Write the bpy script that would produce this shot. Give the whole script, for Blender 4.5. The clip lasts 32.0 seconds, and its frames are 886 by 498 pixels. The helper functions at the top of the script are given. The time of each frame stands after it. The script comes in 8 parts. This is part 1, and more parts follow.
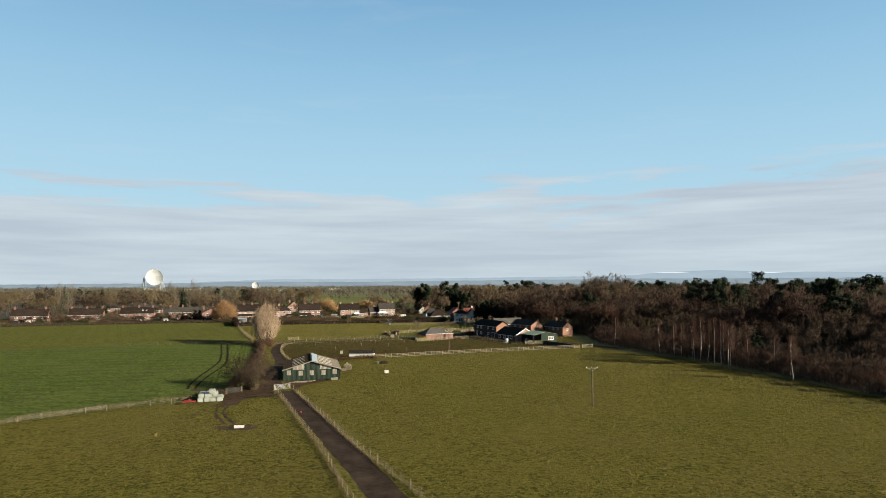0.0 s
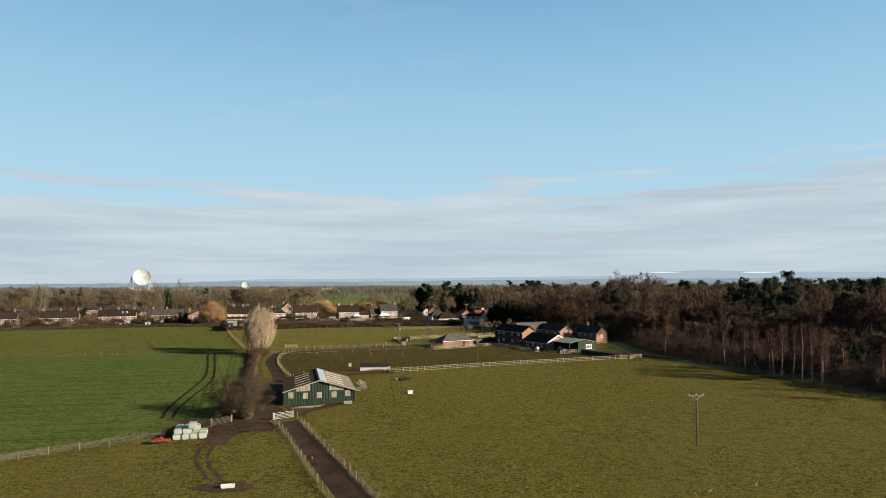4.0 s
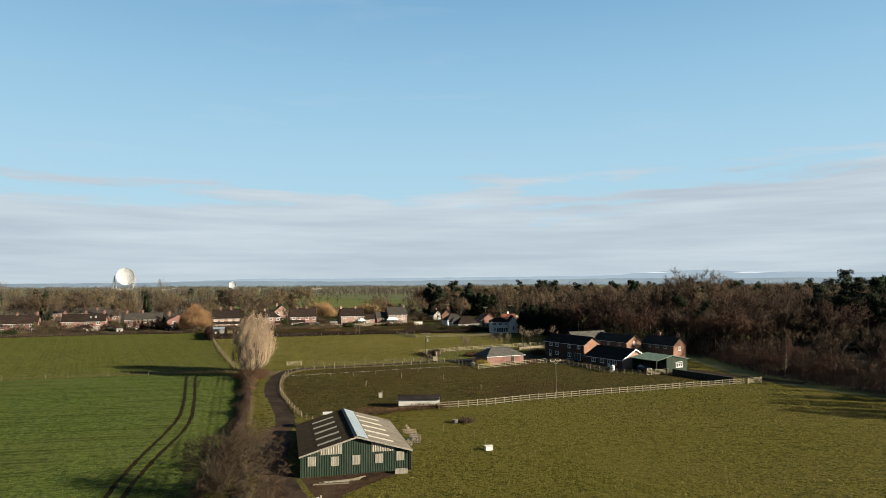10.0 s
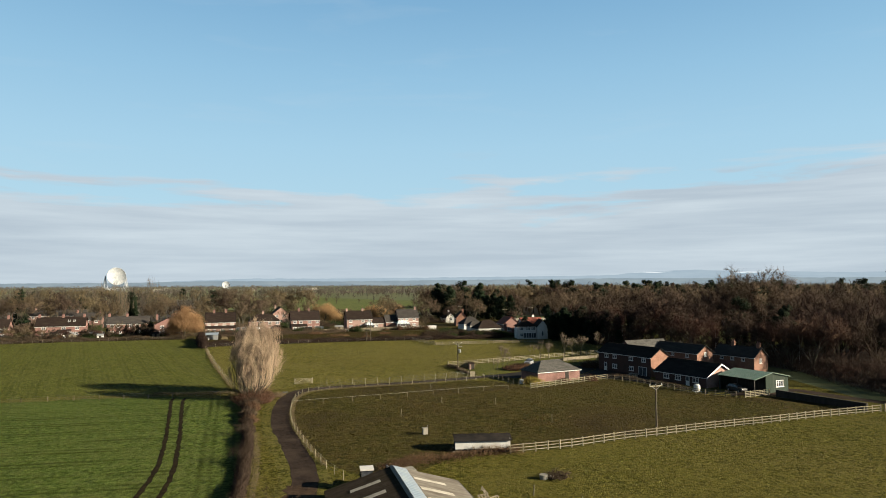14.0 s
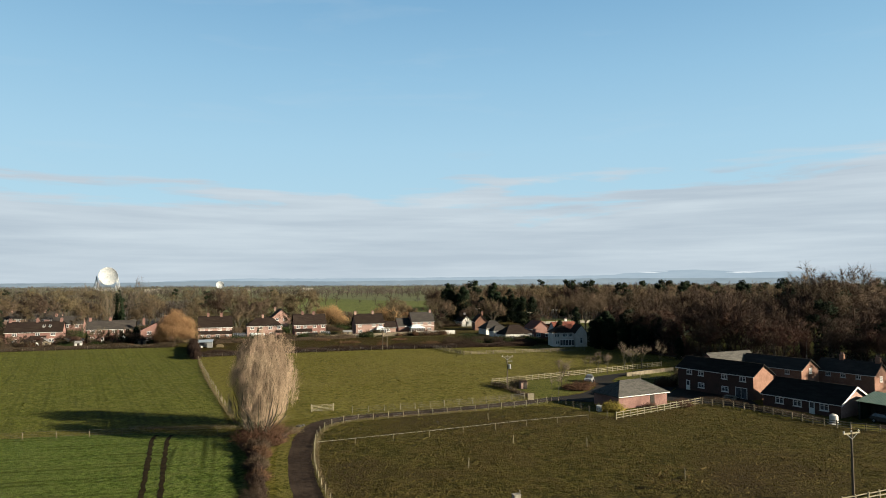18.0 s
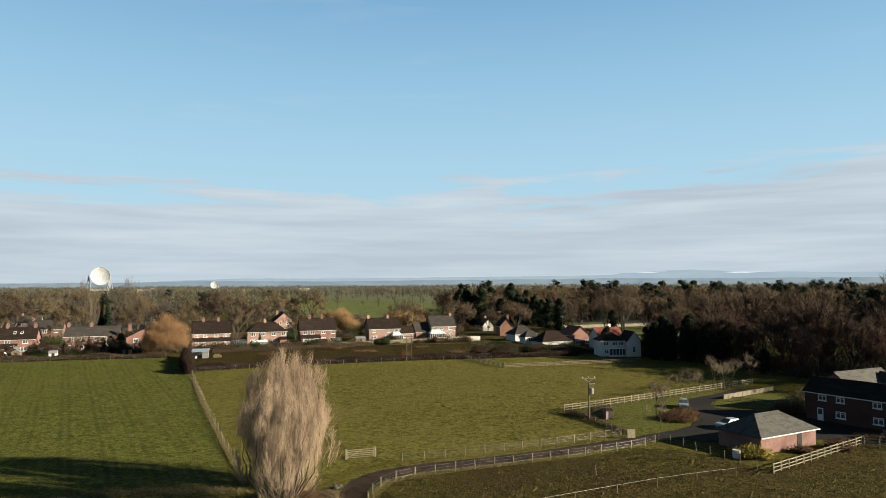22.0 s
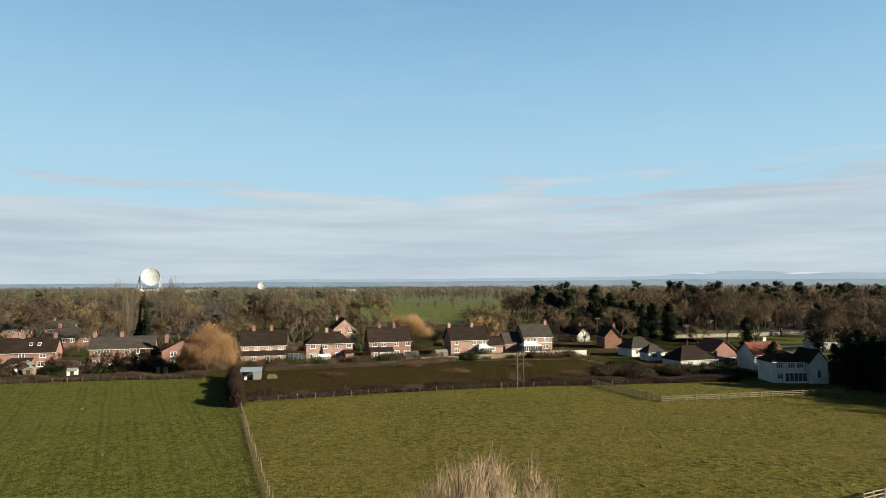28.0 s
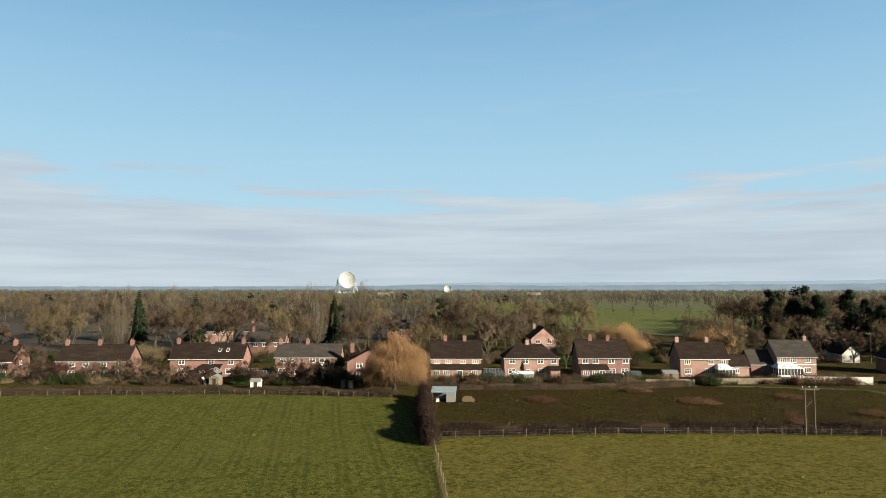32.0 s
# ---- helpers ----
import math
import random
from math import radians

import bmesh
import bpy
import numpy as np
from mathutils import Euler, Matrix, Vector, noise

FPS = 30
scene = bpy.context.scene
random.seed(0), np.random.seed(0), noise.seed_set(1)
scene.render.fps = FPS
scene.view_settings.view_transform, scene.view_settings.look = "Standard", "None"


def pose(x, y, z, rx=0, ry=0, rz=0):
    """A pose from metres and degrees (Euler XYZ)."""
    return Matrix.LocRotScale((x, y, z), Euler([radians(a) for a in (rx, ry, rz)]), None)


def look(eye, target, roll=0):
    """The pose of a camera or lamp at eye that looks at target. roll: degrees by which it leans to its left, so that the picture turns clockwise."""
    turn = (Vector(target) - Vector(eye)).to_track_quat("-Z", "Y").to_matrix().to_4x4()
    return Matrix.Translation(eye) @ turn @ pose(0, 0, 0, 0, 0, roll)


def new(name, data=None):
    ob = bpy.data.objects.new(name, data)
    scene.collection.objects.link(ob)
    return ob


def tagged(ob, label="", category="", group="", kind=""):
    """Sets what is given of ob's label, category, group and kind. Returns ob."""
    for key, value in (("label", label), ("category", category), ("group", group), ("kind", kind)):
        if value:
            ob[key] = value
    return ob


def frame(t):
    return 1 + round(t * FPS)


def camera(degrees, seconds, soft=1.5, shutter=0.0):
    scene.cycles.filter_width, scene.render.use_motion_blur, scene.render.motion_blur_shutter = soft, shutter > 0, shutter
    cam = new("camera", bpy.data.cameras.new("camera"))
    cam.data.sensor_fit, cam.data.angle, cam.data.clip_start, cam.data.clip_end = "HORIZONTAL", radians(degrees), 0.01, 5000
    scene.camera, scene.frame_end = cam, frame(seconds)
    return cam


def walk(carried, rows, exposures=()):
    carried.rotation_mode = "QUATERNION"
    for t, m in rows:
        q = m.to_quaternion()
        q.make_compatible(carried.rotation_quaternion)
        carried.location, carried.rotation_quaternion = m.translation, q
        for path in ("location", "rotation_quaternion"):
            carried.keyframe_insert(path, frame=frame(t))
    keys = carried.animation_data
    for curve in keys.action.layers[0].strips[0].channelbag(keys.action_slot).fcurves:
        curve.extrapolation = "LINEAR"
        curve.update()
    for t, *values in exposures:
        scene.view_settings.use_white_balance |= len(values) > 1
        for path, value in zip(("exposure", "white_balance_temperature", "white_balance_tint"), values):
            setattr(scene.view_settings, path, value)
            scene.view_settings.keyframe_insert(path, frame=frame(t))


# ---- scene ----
cam = camera(67.72, 32.0, 0.9)
PATH = [
    (0, pose(17.07, -36.24, 23.00, 92.939, 0.300, 1.726)),
    (1, pose(14.38, -28.32, 23.01, 92.935, 0.295, 1.510)),
    (2, pose(11.70, -20.41, 23.02, 92.932, 0.290, 1.285)),
    (3, pose(9.04, -12.52, 23.04, 92.928, 0.285, 1.102)),
    (3.5, pose(7.71, -8.58, 23.05, 92.927, 0.283, 1.014)),
    (5.5, pose(2.42, 7.13, 23.08, 92.922, 0.274, 0.645)),
    (6, pose(1.11, 11.05, 23.09, 92.919, 0.273, 0.557)),
    (7, pose(-1.52, 18.87, 23.11, 92.915, 0.271, 0.386)),
    (8, pose(-4.13, 26.67, 23.14, 92.910, 0.270, 0.210)),
    (9, pose(-6.75, 34.46, 23.16, 92.906, 0.267, 0.047)),
    (10, pose(-9.35, 42.22, 23.19, 92.904, 0.265, -0.118)),
    (11, pose(-11.95, 49.98, 23.21, 92.899, 0.264, -0.263)),
    (12, pose(-14.55, 57.71, 23.24, 92.897, 0.262, -0.370)),
    (13, pose(-17.15, 65.43, 23.27, 92.893, 0.262, -0.496)),
    (14, pose(-19.75, 73.13, 23.30, 92.892, 0.260, -0.640)),
    (14.5, pose(-21.04, 76.98, 23.31, 92.890, 0.260, -0.720)),
    (16.5, pose(-26.24, 92.32, 23.37, 92.889, 0.257, -0.969)),
    (17, pose(-27.54, 96.14, 23.39, 92.888, 0.257, -1.039)),
    (18, pose(-30.15, 103.78, 23.42, 92.888, 0.255, -1.131)),
    (19, pose(-32.76, 111.40, 23.46, 92.888, 0.254, -1.253)),
    (20, pose(-35.38, 119.01, 23.49, 92.889, 0.253, -1.359)),
    (21, pose(-38.00, 126.60, 23.52, 92.890, 0.252, -1.485)),
    (22, pose(-40.63, 134.18, 23.56, 92.891, 0.251, -1.573)),
    (23, pose(-43.27, 141.74, 23.59, 92.891, 0.252, -1.741)),
    (24, pose(-45.92, 149.29, 23.63, 92.893, 0.252, -1.889)),
    (24.5, pose(-47.25, 153.06, 23.65, 92.905, 0.243, -1.413)),
    (25, pose(-48.59, 156.83, 23.66, 92.919, 0.232, -0.761)),
    (25.5, pose(-49.92, 160.59, 23.68, 92.923, 0.230, -0.525)),
    (27.5, pose(-55.30, 175.60, 23.75, 92.968, 0.198, 1.291)),
    (28, pose(-56.66, 179.34, 23.77, 92.986, 0.185, 2.098)),
    (28.5, pose(-58.02, 183.08, 23.79, 93.009, 0.168, 3.245)),
    (29, pose(-59.38, 186.82, 23.81, 93.035, 0.149, 4.467)),
    (29.5, pose(-60.75, 190.56, 23.82, 93.058, 0.133, 5.604)),
    (30, pose(-62.12, 194.29, 23.84, 93.096, 0.104, 7.559)),
    (30.5, pose(-63.49, 198.01, 23.86, 93.138, 0.072, 9.736)),
    (31, pose(-64.87, 201.74, 23.88, 93.187, 0.035, 12.254)),
    (31.5, pose(-66.26, 205.46, 23.89, 93.233, 0.000, 14.715)),
    (32, pose(-67.65, 209.18, 23.91, 93.291, -0.044, 17.799)),
]
SKY_STRENGTH = 0.05
SKY_TINT = (0.30, 0.37, 0.35)
CLOUD_LO = (2.02, 2.34, 2.66)
CLOUD_HI = (2.62, 2.95, 3.2)
# hills and snow glow, with the blue haze of the air mixed into their colour
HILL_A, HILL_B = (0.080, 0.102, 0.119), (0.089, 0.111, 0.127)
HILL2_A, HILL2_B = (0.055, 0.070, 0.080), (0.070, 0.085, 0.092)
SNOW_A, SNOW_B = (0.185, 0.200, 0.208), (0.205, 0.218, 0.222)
TONE = 0.31
EXPOSURE = 2.25
walk(cam, PATH, exposures=[(0, EXPOSURE), (32, EXPOSURE)])

# ---- light: low winter sun from the right, thin cloud banks over the horizon ----
SUN_DIR = Vector((0.93, -0.27, 0.325)).normalized()
SUN_ELEV = math.asin(SUN_DIR.z)
SUN_AZ = math.atan2(SUN_DIR.x, SUN_DIR.y)
sun = new("sun", bpy.data.lights.new("sun", "SUN"))
sun.data.energy, sun.data.angle, sun.data.color = 5.0, radians(0.55), (1.0, 0.875, 0.66)
sun.matrix_world = look(SUN_DIR * 100, (0, 0, 0))

world = bpy.data.worlds.new("winter_sky")
scene.world = world
world.use_nodes = True


class Nodes:
    """Short hand for building a node tree."""

    def __init__(self, tree):
        self.t = tree
        tree.nodes.clear()

    def n(self, kind, **kw):
        node = self.t.nodes.new("ShaderNode" + kind)
        ins = kw.pop("ins", {})
        if "operation" in kw:
            node.operation = kw["operation"]
        if "use_clamp" in kw:
            node.use_clamp = kw["use_clamp"]
        if "blend_type" in kw:
            node.blend_type = kw["blend_type"]
        if "feature" in kw:
            node.feature, node.distance = kw["feature"], kw["distance"]
        for k, v in ins.items():
            if isinstance(v, bpy.types.NodeSocket):
                self.t.links.new(v, node.inputs[k])
            else:
                node.inputs[k].default_value = v
        return node

    def math(self, op, a, b=0.0, c=None, clamp=False):
        ins = {0: a, 1: b}
        if c is not None:
            ins[2] = c
        return self.n("Math", operation=op, use_clamp=clamp, ins=ins).outputs[0]

    def mix(self, f, a, b, blend="MIX"):
        m = self.n("MixRGB", blend_type=blend, ins={0: f, 1: a, 2: b})
        return m.outputs[0]

    def noise(self, vec, scale, detail=3.0, rough=0.55, dist=0.0):
        return self.n("TexNoise", ins={"Vector": vec, "Scale": scale, "Detail": detail, "Roughness": rough, "Distortion": dist}).outputs[0]

    def ramp(self, f, lo, hi):
        return self.n("MapRange", ins={0: f, 1: lo, 2: hi, 3: 0.0, 4: 1.0}).outputs[0]


def rgb(r, g, b):
    return (r, g, b, 1.0)


def tone(c):
    return (c[0] * TONE, c[1] * TONE, c[2] * TONE)


w = Nodes(world.node_tree)
sky = w.n("TexSky")
sky.sky_type, sky.sun_disc, sky.sun_elevation, sky.sun_rotation = "NISHITA", False, SUN_ELEV, SUN_AZ
sky.altitude, sky.air_density, sky.dust_density, sky.ozone_density = 100, 1.0, 0.6, 1.3
pos = w.n("TexCoord").outputs["Generated"]
sep = w.n("SeparateXYZ", ins={0: pos})
up = sep.outputs[2]
blue = w.mix(1.0, sky.outputs[0], rgb(*SKY_TINT), "MULTIPLY")
# thin haze evens the colour out, paler towards the horizon
ramp = w.n("ValToRGB", ins={0: w.ramp(up, 0.0, 0.5)})
cr = ramp.color_ramp
stops = ((0.0, (0.272, 0.378, 0.436)), (0.2, (0.238, 0.358, 0.430)), (0.4, (0.204, 0.332, 0.425)), (0.6, (0.158, 0.286, 0.396)), (0.8, (0.112, 0.228, 0.348)), (1.0, (0.06, 0.16, 0.28)))
cr.elements[0].color = (*stops[0][1], 1.0)
cr.elements[-1].color = (*stops[-1][1], 1.0)
for at, c in stops[1:-1]:
    cr.elements.new(at).color = (*c, 1.0)
haze = w.n("VectorMath", operation="SCALE", ins={0: ramp.outputs[0], "Scale": 8.4}).outputs[0]
base = w.mix(w.math("MULTIPLY", w.ramp(up, 0.55, 0.40), 0.92), blue, haze)
# flat cloud deck over the horizon: long thin streaks, ragged on top, nearly closed below
flat = w.n("VectorMath", operation="MULTIPLY", ins={0: pos, 1: (1.0, 1.0, 9.0)}).outputs[0]
bank = w.noise(flat, 3.0, 7.0, 0.55, 0.25)
rise = w.math("ADD", w.math("MULTIPLY", w.ramp(up, 0.20, 0.125), 0.16), w.math("MULTIPLY", w.ramp(up, 0.13, 0.08), 0.20))
low = w.math("MULTIPLY", w.ramp(up, 0.20, 0.15), w.ramp(up, -0.05, 0.0))
mask = w.ramp(w.math("ADD", bank, rise), 0.615, 0.70)
mask = w.math("MULTIPLY", w.math("MULTIPLY", mask, low), 0.9)
streak = w.n("VectorMath", operation="MULTIPLY", ins={0: pos, 1: (1.0, 1.0, 15.0)}).outputs[0]
shade = w.ramp(w.noise(w.n("VectorMath", operation="ADD", ins={0: streak, 1: (3.1, 0.4, 0.0)}).outputs[0], 3.4, 6.0, 0.55, 0.2), 0.34, 0.68)
cloud = w.mix(shade, rgb(*CLOUD_LO), rgb(*CLOUD_HI))
base = w.mix(mask, base, cloud)
wisp = w.math("MULTIPLY", w.ramp(w.noise(w.n("VectorMath", operation="MULTIPLY", ins={0: pos, 1: (1.0, 1.0, 6.0)}).outputs[0], 3.6, 6.0, 0.6, 0.4), 0.56, 0.8), w.ramp(up, 0.08, 0.2))
base = w.mix(w.math("MULTIPLY", wisp, 0.14), base, rgb(*CLOUD_HI))
bg = w.n("Background", ins={0: base, 1: SKY_STRENGTH})
w.t.links.new(bg.outputs[0], w.n("OutputWorld").inputs[0])

# ---- materials ----
def material(name, a, b, scale=2.0, c=None, cscale=0.15, rough=0.9, bump=0.0, bscale=None, metal=0.0, coords="Object", spread=0.0, stretch=(1, 1, 1), spec=0.2):
    """Two tones in fine grain, a third in broad stains, some relief, and a spread of lightness from object to object."""
    a, b, c = tone(a), tone(b), tone(c) if c else None
    m = bpy.data.materials.new(name)
    m.use_nodes = True
    k = Nodes(m.node_tree)
    vec = k.n("NewGeometry").outputs["Position"] if coords == "World" else k.n("TexCoord").outputs["Object"]
    if stretch != (1, 1, 1):
        vec = k.n("VectorMath", operation="MULTIPLY", ins={0: vec, 1: stretch}).outputs[0]
    f = k.ramp(k.noise(vec, scale, 4.0, 0.6), 0.35, 0.65)
    col = k.mix(f, rgb(*a), rgb(*b))
    if c:
        col = k.mix(k.ramp(k.noise(vec, cscale, 3.0, 0.6), 0.45, 0.7), col, rgb(*c))
    if spread:
        r = k.n("ObjectInfo").outputs["Random"]
        v = k.math("ADD", k.math("MULTIPLY", r, 2 * spread), 1 - spread)
        col = k.n("HueSaturation", ins={"Value": v, "Color": col}).outputs[0]
    p = k.n("BsdfPrincipled", ins={"Base Color": col, "Roughness": rough, "Metallic": metal, "Specular IOR Level": spec})
    if bump:
        bp = k.n("Bump", ins={"Strength": 1.0, "Distance": bump, "Height": k.noise(vec, bscale or scale, 4.0, 0.6)})
        k.t.links.new(bp.outputs[0], p.inputs["Normal"])
    k.t.links.new(p.outputs[0], k.n("OutputMaterial").inputs[0])
    return m


def island_material(name, a, b, rough=0.9, far=None):
    """For twigs and leaves: each loose piece has its own tone between a and b."""
    a, b, far = tone(a), tone(b), tone(far) if far else None
    m = bpy.data.materials.new(name)
    m.use_nodes = True
    k = Nodes(m.node_tree)
    r = k.n("NewGeometry").outputs["Random Per Island"]
    col = k.mix(r, rgb(*a), rgb(*b))
    o = k.n("ObjectInfo").outputs["Random"]
    col = k.n("HueSaturation", ins={"Hue": k.math("ADD", k.math("MULTIPLY", o, 0.02), 0.49), "Value": k.math("ADD", k.math("MULTIPLY", o, 0.4), 0.8), "Color": col}).outputs[0]
    if far:
        big = k.ramp(k.noise(k.n("NewGeometry").outputs["Position"], 0.035, 2.0), 0.4, 0.62)
        col = k.mix(big, col, rgb(*far))
    p = k.n("BsdfPrincipled", ins={"Base Color": col, "Roughness": rough, "Specular IOR Level": 0.05})
    k.t.links.new(p.outputs[0], k.n("OutputMaterial").inputs[0])
    return m


def grass_material(name, a, b, dry, bare, bare_at=0.72, tuft=1.6, rows=None, bump=0.09):
    """Winter pasture: tufts, dry patches, bare earth; rows: direction and spacing of drill lines."""
    m = bpy.data.materials.new(name)
    m.use_nodes = True
    k = Nodes(m.node_tree)
    a, b, dry, bare = tone(a), tone(b), tone(dry), tone(bare)
    vec = k.n("NewGeometry").outputs["Position"]
    fine = k.noise(vec, tuft * 0.95, 4.0, 0.7)
    mid = k.noise(vec, tuft * 0.38, 4.0, 0.65)
    dots = k.noise(vec, tuft * 3.3, 2.0, 0.6)
    big = k.noise(vec, 0.045, 4.0, 0.6, 0.6)
    huge = k.noise(vec, 0.012, 3.0, 0.5)
    col = k.mix(k.ramp(fine, 0.42, 0.58), rgb(a[0] * 0.5, a[1] * 0.5, a[2] * 0.5), rgb(b[0] * 1.3, b[1] * 1.3, b[2] * 1.25))
    col = k.mix(k.math("MULTIPLY", k.ramp(mid, 0.45, 0.66), 0.6), col, rgb(*dry))
    col = k.mix(k.math("MULTIPLY", k.ramp(mid, 0.49, 0.39), 0.45), col, rgb(a[0] * 0.4, a[1] * 0.46, a[2] * 0.4))
    col = k.mix(k.math("MULTIPLY", k.ramp(big, 0.45, 0.68), 0.45), col, rgb(*dry))
    col = k.mix(k.math("MULTIPLY", k.ramp(huge, 0.4, 0.65), 0.3), col, rgb(*b))
    col = k.mix(k.math("MULTIPLY", k.ramp(k.math("ADD", big, k.math("MULTIPLY", fine, 0.2)), bare_at, bare_at + 0.1), 0.7), col, rgb(*bare))
    col = k.mix(k.math("MULTIPLY", k.ramp(dots, 0.49, 0.39), 0.45), col, rgb(a[0] * 0.4, a[1] * 0.38, a[2] * 0.38))
    col = k.mix(k.math("MULTIPLY", k.ramp(dots, 0.54, 0.64), 0.4), col, rgb(b[0] * 1.7, b[1] * 1.6, b[2] * 1.6))
    height = k.math("ADD", k.math("MULTIPLY", dots, 0.8), mid)
    if rows:
        ang, gap, amount, tint = rows
        tint = tone(tint)
        line = k.n("VectorMath", operation="DOT_PRODUCT", ins={0: vec, 1: (-math.sin(ang), math.cos(ang), 0)}).outputs["Value"]
        wob = k.math("ADD", line, k.math("MULTIPLY", k.noise(vec, 0.03), 1.2))
        wave = k.math("SINE", k.math("MULTIPLY", wob, 2 * math.pi / gap))
        wave2 = k.math("SINE", k.math("MULTIPLY", wob, 2 * math.pi / (gap * 3.7)))
        wv = k.math("MULTIPLY", k.ramp(k.math("ADD", wave, k.math("MULTIPLY", wave2, 0.8)), -0.2, 1.6), k.ramp(k.noise(vec, 0.08), 0.3, 0.6))
        col = k.mix(k.math("MULTIPLY", wv, amount), col, rgb(*tint))
    p = k.n("BsdfPrincipled", ins={"Base Color": col, "Roughness": 0.95, "Specular IOR Level": 0.02})
    bp = k.n("Bump", ins={"Strength": 1.0, "Distance": bump, "Height": height})
    k.t.links.new(bp.outputs[0], p.inputs["Normal"])
    k.t.links.new(p.outputs[0], k.n("OutputMaterial").inputs[0])
    return m


def patchwork_material(name):
    """Distant farmland: fields of different greens and browns."""
    m = bpy.data.materials.new(name)
    m.use_nodes = True
    k = Nodes(m.node_tree)
    vec = k.n("NewGeometry").outputs["Position"]
    v2 = k.n("VectorMath", operation="MULTIPLY", ins={0: vec, 1: (0.0062, 0.0046, 0.0)}).outputs[0]
    cell = k.n("TexVoronoi", feature="F1", distance="CHEBYCHEV", ins={"Vector": v2, "Scale": 1.0, "Randomness": 0.85}).outputs["Color"]
    s = k.n("SeparateColor", ins={0: cell})
    col = k.mix(k.ramp(s.outputs[0], 0.1, 0.9), rgb(*tone((0.12, 0.155, 0.055))), rgb(*tone((0.18, 0.185, 0.08))))
    col = k.mix(k.ramp(s.outputs[1], 0.7, 0.75), col, rgb(*tone((0.20, 0.155, 0.10))))
    col = k.mix(k.math("MULTIPLY", k.ramp(k.noise(vec, 0.03, 4.0), 0.4, 0.7), 0.4), col, rgb(*tone((0.17, 0.18, 0.08))))
    col = k.mix(k.math("MULTIPLY", k.ramp(k.noise(vec, 1.5, 3.0), 0.35, 0.65), 0.3), col, rgb(*tone((0.05, 0.06, 0.02))))
    p = k.n("BsdfPrincipled", ins={"Base Color": col, "Roughness": 0.95, "Specular IOR Level": 0.1})
    k.t.links.new(p.outputs[0], k.n("OutputMaterial").inputs[0])
    return m


def glass_material(name, tint):
    m = bpy.data.materials.new(name)
    m.use_nodes = True
    k = Nodes(m.node_tree)
    vec = k.n("TexCoord").outputs["Object"]
    col = k.mix(k.ramp(k.noise(vec, 1.2), 0.4, 0.6), rgb(*tint), rgb(tint[0] * 2.2, tint[1] * 2.2, tint[2] * 2.2))
    p = k.n("BsdfPrincipled", ins={"Base Color": col, "Roughness": 0.12, "Specular IOR Level": 0.35})
    k.t.links.new(p.outputs[0], k.n("OutputMaterial").inputs[0])
    return m


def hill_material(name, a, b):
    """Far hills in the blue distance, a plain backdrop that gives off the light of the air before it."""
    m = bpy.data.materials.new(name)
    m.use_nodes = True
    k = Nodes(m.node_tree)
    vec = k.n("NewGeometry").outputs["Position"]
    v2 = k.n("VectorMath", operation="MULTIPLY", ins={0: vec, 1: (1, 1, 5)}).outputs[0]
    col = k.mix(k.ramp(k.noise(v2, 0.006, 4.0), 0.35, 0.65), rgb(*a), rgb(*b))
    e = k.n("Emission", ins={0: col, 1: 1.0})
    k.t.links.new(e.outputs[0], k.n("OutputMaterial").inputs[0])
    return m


M = {}
M["pasture"] = grass_material("pasture", (0.080, 0.076, 0.015), (0.164, 0.152, 0.031), (0.187, 0.154, 0.048), (0.098, 0.070, 0.054), 0.80, 1.9, None, 0.3)
CROP = ((0.074, 0.116, 0.022), (0.139, 0.192, 0.042), (0.160, 0.169, 0.054), (0.096, 0.071, 0.048))
M["crop"] = grass_material("winter_crop", *CROP, 0.78, 1.8, (radians(9), 1.5, 0.7, (0.040, 0.050, 0.009)), 0.18)
M["meadow"] = grass_material("mid_meadow", (0.110, 0.108, 0.025), (0.202, 0.190, 0.043), (0.224, 0.186, 0.061), (0.110, 0.080, 0.047), 0.84, 1.6, None, 0.3)
M["headland"] = grass_material("crop_headland", *CROP, 0.78, 1.8, (radians(107), 1.3, 0.85, (0.036, 0.048, 0.009)), 0.18)
M["ley"] = grass_material("grass_ley", (0.086, 0.104, 0.018), (0.164, 0.180, 0.039), (0.179, 0.169, 0.051), (0.086, 0.068, 0.033), 0.84, 1.5, (radians(118), 1.25, 0.6, (0.068, 0.077, 0.018)), 0.28)
M["rough"] = grass_material("rough_paddock", (0.054, 0.048, 0.013), (0.104, 0.092, 0.027), (0.116, 0.080, 0.034), (0.056, 0.038, 0.024), 0.66, 1.4, None, 0.4)
M["weedy"] = grass_material("weedy_plot", (0.037, 0.031, 0.007), (0.073, 0.060, 0.014), (0.080, 0.049, 0.017), (0.051, 0.029, 0.012), 0.58, 0.9, None, 0.5)
M["rushy"] = grass_material("rushy_ground", (0.028, 0.022, 0.006), (0.060, 0.046, 0.012), (0.066, 0.042, 0.016), (0.042, 0.026, 0.012), 0.62, 1.4, None, 0.4)
M["far_grass"] = grass_material("far_grass", (0.137, 0.176, 0.051), (0.202, 0.240, 0.078), (0.195, 0.202, 0.087), (0.130, 0.117, 0.058), 0.85, 0.3, None, 0.1)
M["lawn"] = grass_material("lawn", (0.096, 0.112, 0.022), (0.158, 0.170, 0.042), (0.172, 0.158, 0.050), (0.120, 0.100, 0.050), 0.9, 2.5, None, 0.03)
M["verge"] = grass_material("rank_verge", (0.084, 0.086, 0.017), (0.174, 0.163, 0.041), (0.204, 0.174, 0.060), (0.096, 0.072, 0.036), 0.8, 2.0, None, 0.15)
